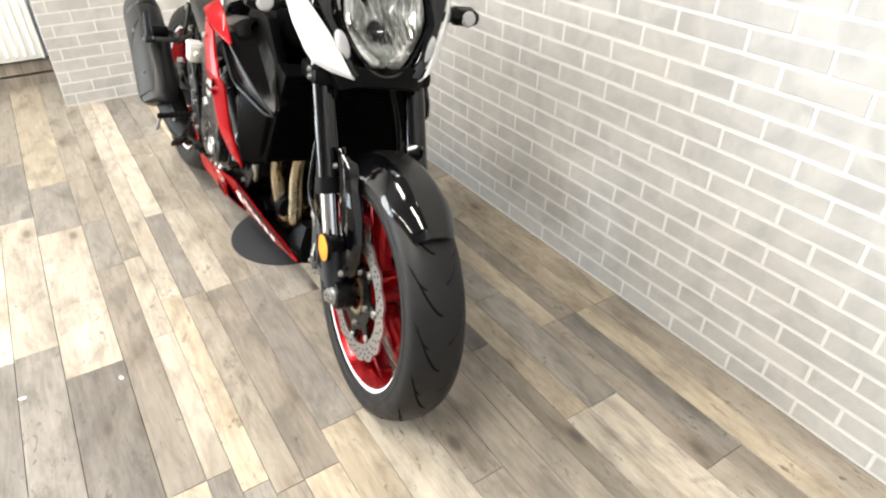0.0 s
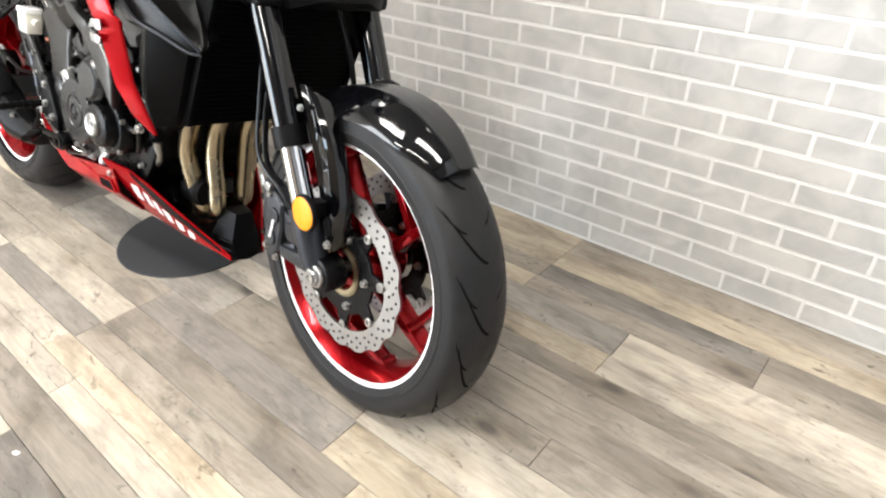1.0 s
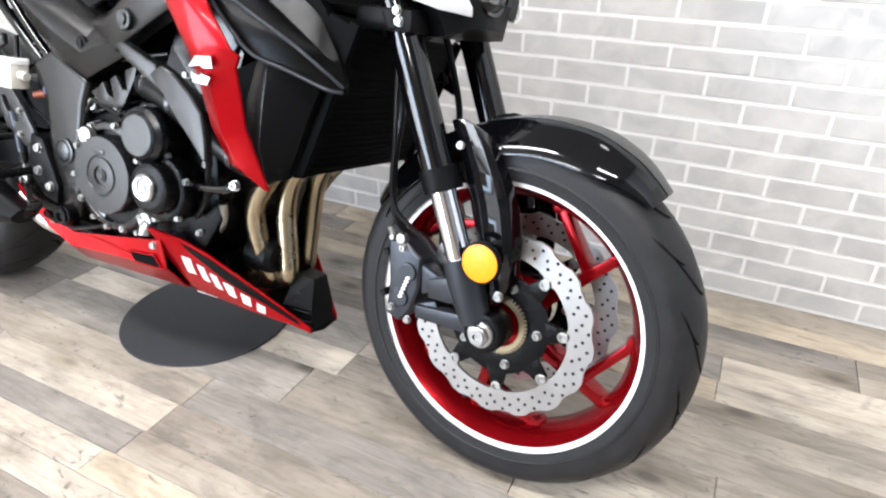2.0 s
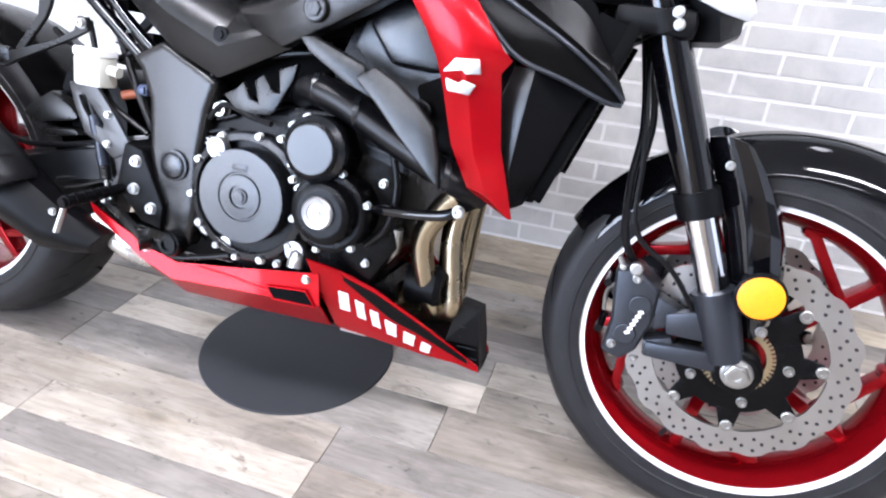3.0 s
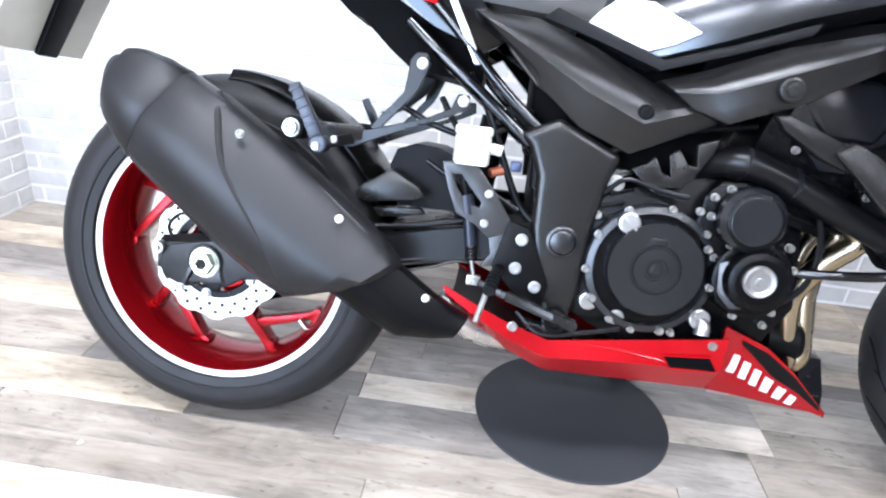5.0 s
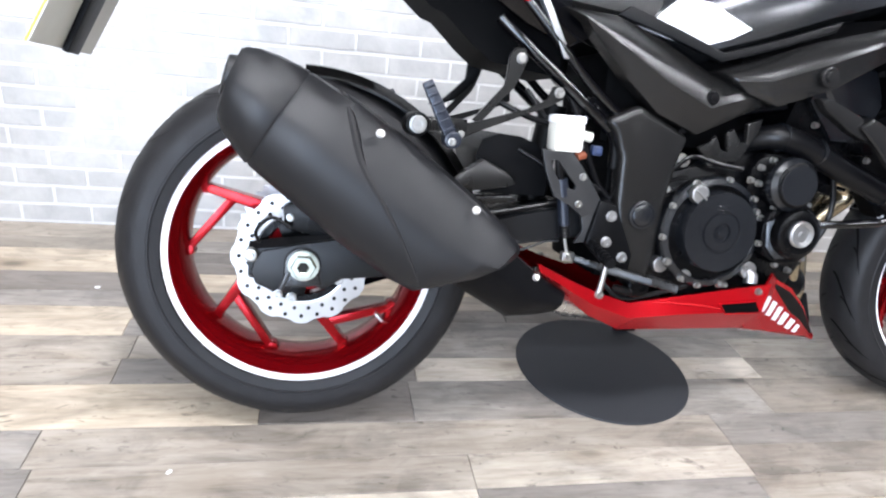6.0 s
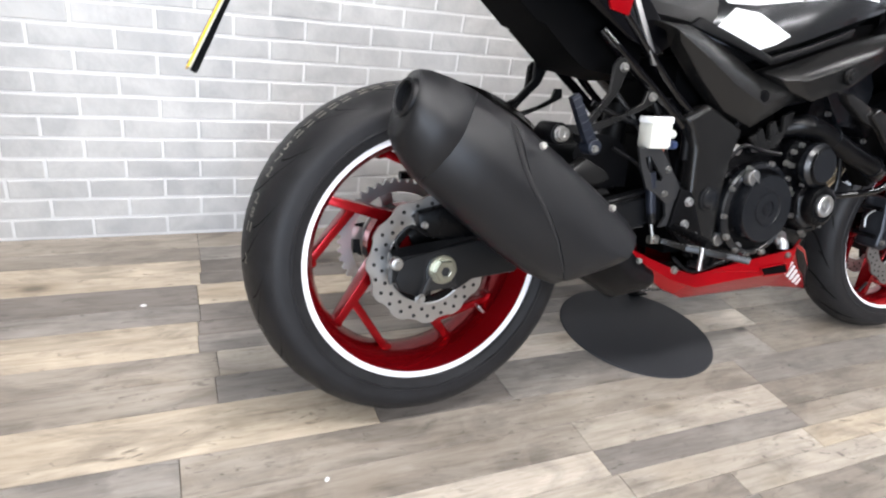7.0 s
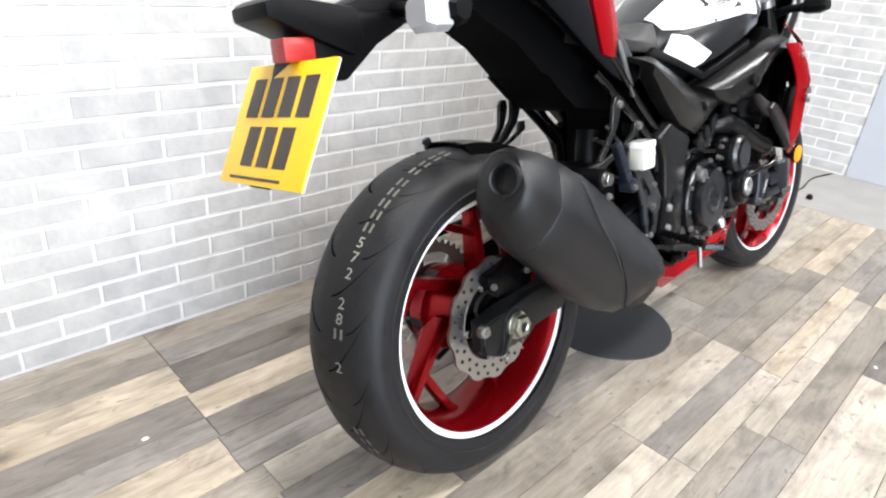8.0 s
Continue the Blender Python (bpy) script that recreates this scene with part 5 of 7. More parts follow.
for s in (-1, 1):
    pan = part("belly_pan", sheet([[pan_at(REAR_PAN, u, v, s) for v in (0, 0.25, 0.5, 0.75, 1)] for u in HALVES], 0.004, 0, (0, -s, 0)), "red", bike, "gloss red belly pan", smooth=22)
    nose = part("pan_nose", sheet([[pan_at(FRONT_PAN, u, v, s) for v in (0, 0.06, 0.25, 0.5, 0.75, 1)] for u in HALVES], 0.005, 0.0012, (0, -s, 0)), "red", pan, "gloss red front panel of the pan", smooth=16)
    part("pan_stripe", sheet([[pan_at(FRONT_PAN, u, v, s, 0.0014) for v in (0.08, 0.5 * (0.08 + min(0.43, 0.12 + 0.22 * (u - 0.9))), min(0.43, 0.12 + 0.22 * (u - 0.9)))] for u in [1.0 + 0.24 * k for k in range(16)]], 0.001, 0, (0, -s, 0)), "matt_black", nose, "matt black upper edge band")
    part("bolt", moved(bolt_bm(0.007, 0.005), *pan_at(REAR_PAN, 4.86, 0.10, s, 0.001)), "steel", pan)
    part("bolt", moved(bolt_bm(0.0085, 0.006), 0.5165, s * 0.148 + (0 if s < 0 else 0.006), 0.2766), "steel", pan)
    if s < 0:
        for k in range(6):
            u0 = 0.46 + 0.47 * k
            part("side_marking", sheet([[pan_at(FRONT_PAN, u0 + du + 0.20 * (1 - q), 0.33 + 0.052 * k + 0.30 * q, s, 0.0016) for q in (0, 0.25, 0.52, 0.75, 1)] for du in (0.0, 0.15, 0.30)], 0.0008, 0, (0, -s, 0)), "print_white", nose, "white block of side lettering")
        part("pan_slot", sheet([[pan_at(REAR_PAN, 4.40 + 0.115 * k + 0.09 * g, 0.29 + 0.21 * g, s, 0.0032) for k in range(5)] for g in (0, 0.5, 1.0)], 0.002, 0, (0, 1, 0)), "core_black", pan, "dark slot in the pan")
        slot = [pan_at(REAR_PAN, u, v, s, 0.0034) for u, v in ((4.40, 0.28), (4.63, 0.28), (4.86, 0.28), (4.96, 0.51), (4.72, 0.51), (4.49, 0.51))]
        part("slot_rim", tube([*slot, slot[0]], 0.0018, 6, False), "red", pan, "raised red rim of the slot")
        part("pan_fold", tube([pan_at(REAR_PAN, u, v, s, 0.0005) for u, v in ((3.4, 0.06), (3.9, 0.20), (4.45, 0.40))], 0.0022, 8), "red", pan, "pressed fold")
    part("pan_tab", beam(pan_at(FRONT_PAN, 0.1, 1.0, s, -0.006), pan_at(FRONT_PAN, 0.85, 1.0, s, -0.006), 0.012, 0.008, 0.004, 0.004, 0.001), "alu", pan, "bare metal tab under the pan")
under = [pan_at(REAR_PAN, u, 1) for u in HALVES] + [pan_at(FRONT_PAN, u, 1) for u in HALVES[1:]]
part("pan_floor", sheet([[q + Vector((0, 0.002, 0.002)), Vector((q.x, 0, q.z - 0.006)), Vector((q.x, -q.y - 0.002, q.z + 0.002))] for q in under], 0.003, 0, (0, 0, 1)), "matt_black", bike, "black underside of the belly pan")
scoop_tip = part("pan_scoop", loft([[(1.080, -0.028, 0.157), (1.080, 0.028, 0.157), (1.074, 0.034, 0.195), (1.066, 0.020, 0.252), (1.066, -0.020, 0.252), (1.074, -0.034, 0.195)], [(1.022, -0.036, 0.165), (1.022, 0.036, 0.165), (1.020, 0.050, 0.20), (1.028, 0.026, 0.256), (1.028, -0.026, 0.256), (1.020, -0.050, 0.20)]]), "matt_black", bike, "black mesh scoop at the tip of the pan")
for k in range(4):
    part("mesh_bar", tube([(1.075 - 0.0042 * k, -0.0355 + 0.003 * k, 0.172 + 0.016 * k), (1.040, -0.0475 + 0.0035 * k, 0.176 + 0.016 * k)], 0.0012, 6, False), "cast_grey", scoop_tip)

# engine
engine = part("crankcase", join(slab([(0.60, 0.31), (0.585, 0.40), (0.62, 0.50), (0.70, 0.535), (0.80, 0.55), (0.93, 0.50), (0.945, 0.36), (0.90, 0.285), (0.70, 0.262)], -0.135, 0.15, 0.012), slab([(0.72, 0.262), (0.90, 0.28), (0.93, 0.245), (0.88, 0.215), (0.74, 0.215)], -0.085, 0.085, 0.01)), "engine", bike, "black cast crankcase")
part("cylinder_block", loft([[(x, yy, z) for x, z in ((0.80, 0.52), (0.86, 0.685), (1.005, 0.645), (0.955, 0.475))] for yy in (-0.148, -0.14, 0.14, 0.148)]), "engine", engine)
part("head_cover", bevelled(loft([[(x, yy, z) for x, z in ((0.862, 0.64), (0.885, 0.702), (0.955, 0.706), (1.01, 0.645), (0.985, 0.575), (0.92, 0.575))] for yy in (-0.160, 0.160)]), 0.012), "cover_grey", engine, "dark grey cylinder head cover")
for k in range(5):
    part("cooling_fin", slab([(0.885 + 0.012 * k, 0.505 + 0.030 * k), (0.975 + 0.008 * k, 0.485 + 0.030 * k), (0.978 + 0.008 * k, 0.491 + 0.030 * k), (0.888 + 0.012 * k, 0.511 + 0.030 * k)], -0.155, 0.155, 0.001), "engine", engine)
CL = (0.709, 0.399)
case = part("clutch_case", moved(lathe([(0, 0), (0.098, 0), (0.0985, -0.020), (0.094, -0.024), (0.082, -0.024), (0, -0.024)], 56, False), CL[0], -0.135, CL[1]), "engine", engine)
part("case_rim", moved(lathe([(0.0855, -0.018), (0.0995, -0.016), (0.0995, -0.026), (0.0965, -0.030), (0.0870, -0.0325), (0.0855, -0.031)], 72), CL[0], -0.135, CL[1]), "cover_grey", case, "dark grey raised rim of the clutch case")
cover = part("clutch_cover", moved(lathe([(0, 0.012), (0.0715, 0.012), (0.0710, -0.0165), (0.0694, -0.0197), (0.0375, -0.0200), (0.0360, -0.0178), (0.0335, -0.0178), (0.0322, -0.0206), (0.0175, -0.0212), (0.0165, -0.0182), (0.0120, -0.0182), (0.0108, -0.0208), (0, -0.0212)], 64, False), CL[0] + 0.002, -0.166, CL[1] + 0.005), "cover_grey", case, "dark grey round clutch cover")
part("cover_hex", moved(drum(0.0085, 0.003, 0.001, 6), CL[0] + 0.002, -0.1862, CL[1] + 0.005), "cover_grey", cover)
part("embossed_plate", box_bm(CL[0] - 0.012, CL[0] + 0.012, -0.1872, -0.1850, CL[1] + 0.044, CL[1] + 0.053, 0.0008), "cover_grey", cover)
filler = part("oil_filler_cap", join(moved(drum(0.0165, 0.014, 0.003, 24), 0.6635, -0.168, 0.4685), moved(box_bm(-0.014, 0.014, -0.018, -0.012, -0.002, 0.002, 0.001), 0.6635, -0.168, 0.4685, ry=40)), "alu", case, "bare aluminium oil filler cap")
for k, a in enumerate((8, 42, 80, 118, 152, 186, 214, 240, 262, 288, 322)):
    p = polar(0.0965, a)
    part("bolt", moved(bolt_bm(0.006 if k % 3 else 0.0075, 0.007), CL[0] + p.x, -0.164, CL[1] + p.z), "steel", case)
part("oil_window", moved(drum(0.012, 0.006, 0.002, 24), 0.672, -0.156, 0.318), "alu", case)
c1 = part("starter_cover", join(moved(drum(0.046, 0.060, 0.006, 40), 0.830, -0.125, 0.495), moved(drum(0.041, 0.083, 0.007, 40), 0.830, -0.125, 0.495), slab([(0.768, 0.520), (0.790, 0.546), (0.835, 0.548), (0.872, 0.510), (0.872, 0.47), (0.855, 0.435), (0.785, 0.430), (0.762, 0.48)], -0.165, -0.13, 0.008)), "engine", engine, "small black engine cover")
part("cover_shoulder", moved(lathe([(0.0395, -0.0795), (0.0465, -0.072), (0.0475, -0.060), (0.0440, -0.060), (0.0395, -0.0740)], 48), 0.830, -0.125, 0.495), "cover_grey", c1, "dark grey shoulder ring")
part("cover_face", moved(drum(0.035, 0.003, 0.001, 40), 0.830, -0.2065, 0.495), "cover_grey", c1)
for bx, bz in ((0.802, 0.534), (0.865, 0.504), (0.850, 0.446), (0.786, 0.442), (0.797, 0.431), (0.781, 0.492), (0.764, 0.497), (0.781, 0.520)):
    part("bolt", moved(bolt_bm(0.006, 0.008), bx, -0.167, bz), "steel", c1)
c2 = part("ignition_cover", join(moved(drum(0.060, 0.050, 0.008, 44), 0.852, -0.135, 0.407), moved(drum(0.046, 0.074, 0.012, 44), 0.852, -0.135, 0.409)), "engine", engine, "black round engine cover")
part("cover_boss", slab([(0.798, 0.428), (0.830, 0.440), (0.862, 0.442), (0.876, 0.420), (0.872, 0.388), (0.848, 0.366), (0.822, 0.360), (0.803, 0.382)], -0.204, -0.180, 0.006, 2, lean=lambda x, z: 0.35 * (0.850 - x) if x < 0.85 else 0.0), "cover_grey", c2, "faceted boss round the plug", smooth=24)
part("inspection_plug", moved(lathe([(0, 0), (0.0235, 0), (0.0235, -0.005), (0.021, -0.008), (0.015, -0.0065), (0.014, -0.004), (0.006, -0.004), (0.005, -0.007), (0, -0.007)], 36, False), 0.850, -0.2085, 0.411), "alu", c2, "polished inspection plug")
for a in (20, 75, 130, 200, 255, 310):
    p = polar(0.060, a)
    part("bolt", moved(bolt_bm(0.006, 0.007), 0.852 + p.x, -0.176, 0.407 + p.z), "steel", c2)
part("water_pump_neck", join(tube([(0.79, -0.14, 0.335), (0.80, -0.165, 0.325), (0.80, -0.17, 0.31)], 0.012, 12), moved(drum(0.016, 0.008, 0.002, 20), 0.795, -0.16, 0.333)), "alu", engine, "bare aluminium hose neck")
part("oil_filter", moved(lathe([(0, 0), (0.034, 0), (0.036, 0.05), (0.030, 0.06), (0, 0.06)], 32, False), 0.945, -0.045, 0.285, rz=-90), "matt_black", engine, "black oil filter")
part("oil_cooler_pipe", tube([(0.915, -0.115, 0.33), (0.935, -0.12, 0.355), (0.94, -0.125, 0.39)], 0.009, 10), "steel", engine)
part("switch_bolt", moved(bolt_bm(0.013, 0.012), 0.643, -0.137, 0.521), "steel", engine)
part("gear_sensor", moved(drum(0.015, 0.02, 0.003, 20), 0.628, -0.130, 0.335), "alu", engine)
# radiator hose and guard
part("radiator_hose", tube([(0.765, -0.120, 0.560), (0.805, -0.160, 0.574), (0.86, -0.170, 0.560), (0.95, -0.178, 0.520), (1.03, -0.185, 0.487), (1.07, -0.165, 0.470)], (0.019, 0.0225, 0.022, 0.021, 0.0205, 0.019), 18), "hose", bike, "thick black radiator hose")
part("frame_guard", slab([(0.897, 0.600), (0.922, 0.617), (0.952, 0.604), (0.985, 0.580), (1.010, 0.556), (1.021, 0.520), (1.028, 0.480), (0.998, 0.508), (0.962, 0.540), (0.930, 0.572)], -0.246, -0.228, 0.006, 3, lean=lambda x, z: 0.10 * (z - 0.55)), "satin_grey", bike, "angular dark grey hose guard")
part("guard_strap", slab([(0.815, 0.640), (0.835, 0.642), (0.905, 0.616), (0.925, 0.575), (0.885, 0.590), (0.830, 0.622)], -0.234, -0.214, 0.005), "satin_grey", bike)
part("crash_rod", tube([(0.885, -0.150, 0.420), (0.945, -0.185, 0.428), (1.02, -0.205, 0.440), (1.052, -0.205, 0.455)], 0.0075, 12), "gloss_black", bike, "black stay rod")
part("bolt", moved(bolt_bm(0.0085, 0.008), 1.048, -0.212, 0.452), "steel", bike)
# header pipes
PIPES = (
    (-0.098, ((1.034, 0.474), (0.998, 0.430), (0.966, 0.372), (0.974, 0.300), (0.986, 0.245)), -0.050),
    (-0.036, ((1.036, 0.474), (1.013, 0.425), (1.006, 0.365), (1.014, 0.300), (1.012, 0.245)), -0.034),
    (0.036, ((1.038, 0.474), (1.020, 0.425), (1.014, 0.365), (1.010, 0.300), (1.000, 0.245)), 0.030),
    (0.100, ((1.034, 0.474), (1.004, 0.430), (0.978, 0.372), (0.980, 0.300), (0.985, 0.245)), 0.050),
)
for y0, run, y1 in PIPES:
    mid = [(x, y0 + (y1 - y0) * k / 4, z) for k, (x, z) in enumerate(run)]
    part("header_pipe", tube([(0.955, y0, 0.512), (1.005, y0, 0.502), *mid, (0.93, y1 * 0.5, 0.221)], 0.0185, 24), "header", bike, "heat-tinted steel header pipe", smooth=60)
    part("flange", moved(drum(0.029, 0.012, 0.003, 24), 0.965, y0, 0.507, rz=90), "engine", bike)
part("collector", tube([(0.93, 0, 0.222), (0.84, 0, 0.212), (0.76, 0, 0.212)], (0.045, 0.04, 0.03), 18), "header", bike)

# frame
SPAR_TOP = ((0.675, 0.676), (0.733, 0.695), (0.830, 0.733), (0.945, 0.764), (1.04, 0.778))
SPAR_LOW = ((0.722, 0.640), (0.769, 0.623), (0.845, 0.655), (0.960, 0.720), (1.045, 0.735))
COVER_TOP = ((0.395, 0.752), (0.49, 0.748), (0.58, 0.716), (0.672, 0.674), (0.724, 0.668))
COVER_LOW = ((0.440, 0.716), (0.508, 0.648), (0.572, 0.597), (0.650, 0.567), (0.768, 0.624))


def creased(top, low, y_top, y_ridge, y_low, at, s, thick=0.035, bevel=0.003, flare=0.0):
    """A cover with a crease along it: rows from the top edge to the lower edge, swelling towards the crease."""
    rows = []
    for f in (0, 0.25, 0.5, 0.75, 1.0):
        k = at * f
        y = y_top + (y_ridge - y_top) * math.sin(f * math.pi / 2) ** 0.9
        rows.append([(a + (c - a) * k, s * y, b + (d - b) * k) for (a, b), (c, d) in zip(top, low)])
    for f in (0.5, 1.0):
        k = at + (1 - at) * f
        rows.append([(a + (c - a) * k, s * (y_ridge + (y_low - y_ridge) * f), b + (d - b) * k) for (a, b), (c, d) in zip(top, low)])
    rows = [[(x, y + s * flare * min(1.0, max(0.0, (x - 0.70) / 0.14)), z) for x, y, z in row] for row in rows]
    return sheet(rows, thick, bevel, (0, -s, 0))


for s in (-1, 1):
    part("frame_spar", creased(SPAR_TOP, SPAR_LOW, 0.150, 0.181, 0.174, 0.46, s, flare=0.046), "satin_grey", bike, "satin dark grey frame spar", smooth=20)
part("frame_bolt", moved(join(drum(0.017, 0.008, 0.003, 28), moved(drum(0.010, 0.005, 0.001, 6), 0, -0.006, 0)), 0.831, -0.222, 0.675), "satin_grey", bike)
for s in (-1, 1):
    sc = part("side_cover", creased(COVER_TOP, COVER_LOW, 0.134, 0.178, 0.162, 0.58, s), "satin_grey", bike, "satin dark grey frame side cover", smooth=20)
    part("cover_seam", tube([(0.728, s * 0.171, 0.672), (0.748, s * 0.182, 0.650), (0.770, s * 0.170, 0.626)], 0.0026, 8), "cover_grey", sc)
    part("cover_bolt", moved(join(drum(0.0125, 0.005, 0.002, 24), moved(drum(0.007, 0.004, 0.001, 6), 0, -0.004, 0)), 0.660, s * 0.172 + (0 if s < 0 else 0.006), 0.628), "matt_black", sc)
    pv = part("pivot_plate", slab([(0.487, 0.580), (0.545, 0.610), (0.572, 0.597), (0.645, 0.562), (0.628, 0.516), (0.616, 0.447), (0.612, 0.359), (0.598, 0.290), (0.562, 0.292), (0.540, 0.345), (0.523, 0.435), (0.521, 0.520), (0.505, 0.560)], s * 0.135 - 0.020, s * 0.135 + 0.020, 0.014, 4), "satin_grey", bike, "satin dark grey swingarm pivot plate", smooth=50)
    part("pivot_cap", join(moved(lathe([(0, -0.001), (0.0245, -0.001), (0.0245, -0.004), (0.0205, -0.005), (0.0195, -0.002), (0.0185, -0.006), (0.015, -0.0075), (0, -0.0075)], 32, False), 0.573, s * 0.155 if s < 0 else 0.158, 0.424)), "cover_grey", pv)
    part("lower_frame_tube", tube([(0.47, s * 0.120, 0.60), (0.515, s * 0.128, 0.555), (0.522, s * 0.128, 0.50)], 0.010, 12), "matt_black", bike)
    # subframe rails
    part("subframe_rail", tube([(0.30, s * 0.112, 0.728), (0.345, s * 0.120, 0.690), (0.42, s * 0.125, 0.632), (0.505, s * 0.128, 0.565)], 0.0105, 12), "gloss_black", bike, "black tubular subframe rail")
    part("subframe_rail", tube([(0.26, s * 0.118, 0.830), (0.36, s * 0.128, 0.735), (0.455, s * 0.132, 0.640), (0.535, s * 0.134, 0.575)], 0.0085, 12), "gloss_black", bike, "black tubular subframe rail")
part("frame_comb", slab([(0.658, 0.546), (0.678, 0.556), (0.690, 0.568), (0.702, 0.546), (0.716, 0.541), (0.708, 0.572), (0.722, 0.582), (0.738, 0.560), (0.750, 0.560), (0.746, 0.592), (0.776, 0.604), (0.770, 0.580), (0.756, 0.556), (0.745, 0.536), (0.736, 0.527), (0.685, 0.521)], -0.160, -0.150, 0.0025), "bracket_black", bike, "black toothed bracket")
# dark inner mass behind the covers, its near-black colour standing in for cavity shade
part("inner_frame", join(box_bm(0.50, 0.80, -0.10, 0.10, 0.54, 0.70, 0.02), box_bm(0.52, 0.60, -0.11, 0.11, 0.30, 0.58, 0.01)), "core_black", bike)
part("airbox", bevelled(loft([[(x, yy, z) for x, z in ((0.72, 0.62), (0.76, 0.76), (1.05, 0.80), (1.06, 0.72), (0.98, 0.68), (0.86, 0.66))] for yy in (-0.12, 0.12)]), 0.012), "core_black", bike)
part("air_duct", bevelled(slab([(0.875, 0.672), (0.905, 0.712), (0.985, 0.706), (1.010, 0.655), (0.985, 0.615), (0.915, 0.618)], -0.168, -0.10, 0.016, 3), 0), "cover_grey", bike, "dark grey moulded air duct")
part("shock_absorber", tube([(0.45, 0.0, 0.60), (0.42, 0.0, 0.40)], 0.026, 16, False), "matt_black", bike)

# fuel tank
TANK = [(0.555, 0.735, 0.800, 0.085), (0.600, 0.712, 0.830, 0.115), (0.665, 0.690, 0.870, 0.142), (0.750, 0.716, 0.915, 0.168), (0.850, 0.755, 0.945, 0.185), (0.960, 0.792, 0.950, 0.178), (1.060, 0.822, 0.920, 0.145), (1.110, 0.840, 0.890, 0.105)]


def tank_ring(x, zb, zt, hw):
    h = zt - zb
    half = [(0.78, 0.0), (0.97, 0.10), (1.0, 0.30), (0.93, 0.52), (0.80, 0.70), (0.58, 0.86), (0.30, 0.96), (0.0, 1.0)]
    return [(x, -hw * a, zb + h * b) for a, b in half] + [(x, hw * a, zb + h * b) for a, b in half[-2::-1]]


def tank_point(x, b, s, off=0.002):
    """A place on the tank's skin at the station x and the height fraction b."""
    zb, zt, hw = [float(np.interp(x, [q[0] for q in TANK], [q[k] for q in TANK])) for k in (1, 2, 3)]
    a = float(np.interp(b, (0.0, 0.10, 0.30, 0.52, 0.70, 0.86, 0.96, 1.0), (0.78, 0.97, 1.0, 0.93, 0.80, 0.58, 0.30, 0.0)))
    return (x, s * (hw * a + off), zb + (zt - zb) * b + off * 0.6)


tank = part("fuel_tank", loft([tank_ring(*q) for q in TANK]), "tank_black", bike, "metallic black fuel tank with white panels", smooth=40)
for s in (-1, 1):
    part("tank_panel", sheet([[(0.560, s * 0.118, 0.744), (0.592, s * 0.134, 0.738), (0.655, s * 0.150, 0.716)], [(0.583, s * 0.124, 0.770), (0.62, s * 0.139, 0.762), (0.690, s * 0.158, 0.728)], [(0.610, s * 0.120, 0.792), (0.655, s * 0.138, 0.785), (0.722, s * 0.162, 0.746)]], 0.004, 0.001, (0, -s, 0)), "white", tank, "gloss white tank panel")
    part("knee_panel", sheet([[(0.50, s * 0.120, 0.752), (0.585, s * 0.146, 0.722), (0.672, s * 0.168, 0.688), (0.76, s * 0.182, 0.716), (0.86, s * 0.192, 0.752)], [(0.52, s * 0.124, 0.768), (0.60, s * 0.146, 0.736), (0.676, s * 0.166, 0.704), (0.765, s * 0.180, 0.732), (0.87, s * 0.190, 0.770)]], 0.012, 0.003, (0, -s, 0)), "matt_black", tank)
    part("tank_stripe", sheet([[tank_point(x, lo + (0.93 - lo) * k / 6, s) for k in range(7)] for x, lo in ((0.615, 0.72), (0.66, 0.62), (0.72, 0.53), (0.78, 0.46), (0.86, 0.38), (0.93, 0.27), (1.0, 0.16), (1.06, 0.08))], 0.002, 0, (0, -s, 0)), "white", tank, "white upper tank flash", smooth=60)
    part("tank_swoosh", sheet([[tank_point(x, b, s, 0.0045) for b in (b0, b1)] for x, b0, b1 in ((0.74, 0.62, 0.66), (0.80, 0.60, 0.68), (0.87, 0.58, 0.69), (0.94, 0.55, 0.66), (1.0, 0.52, 0.60), (1.04, 0.49, 0.52))], 0.001, 0, (0, -s, 0)), "tank_black", tank, "black swoosh")

# seat and tail
seat = part("rider_seat", loft([[(x, -w, zb), (x, -w * 1.04, zb + 0.02), (x, -w * 0.86, zt - 0.008), (x, -w * 0.5, zt), (x, w * 0.5, zt), (x, w * 0.86, zt - 0.008), (x, w * 1.04, zb + 0.02), (x, w, zb)] for x, zb, zt, w in ((0.26, 0.788, 0.842, 0.112), (0.32, 0.776, 0.826, 0.122), (0.42, 0.764, 0.812, 0.122), (0.52, 0.758, 0.812, 0.108), (0.60, 0.756, 0.826, 0.090))]), "seat", bike, "black vinyl rider seat", smooth=50)
part("pillion_seat", loft([[(x, -w, zb), (x, -w, zt - 0.012), (x, -w * 0.5, zt), (x, w * 0.5, zt), (x, w, zt - 0.012), (x, w, zb)] for x, zb, zt, w in ((-0.10, 0.94, 0.975, 0.075), (0.05, 0.905, 0.955, 0.095), (0.20, 0.845, 0.91, 0.105), (0.27, 0.80, 0.875, 0.108))]), "seat", bike, "black vinyl pillion seat", smooth=50)
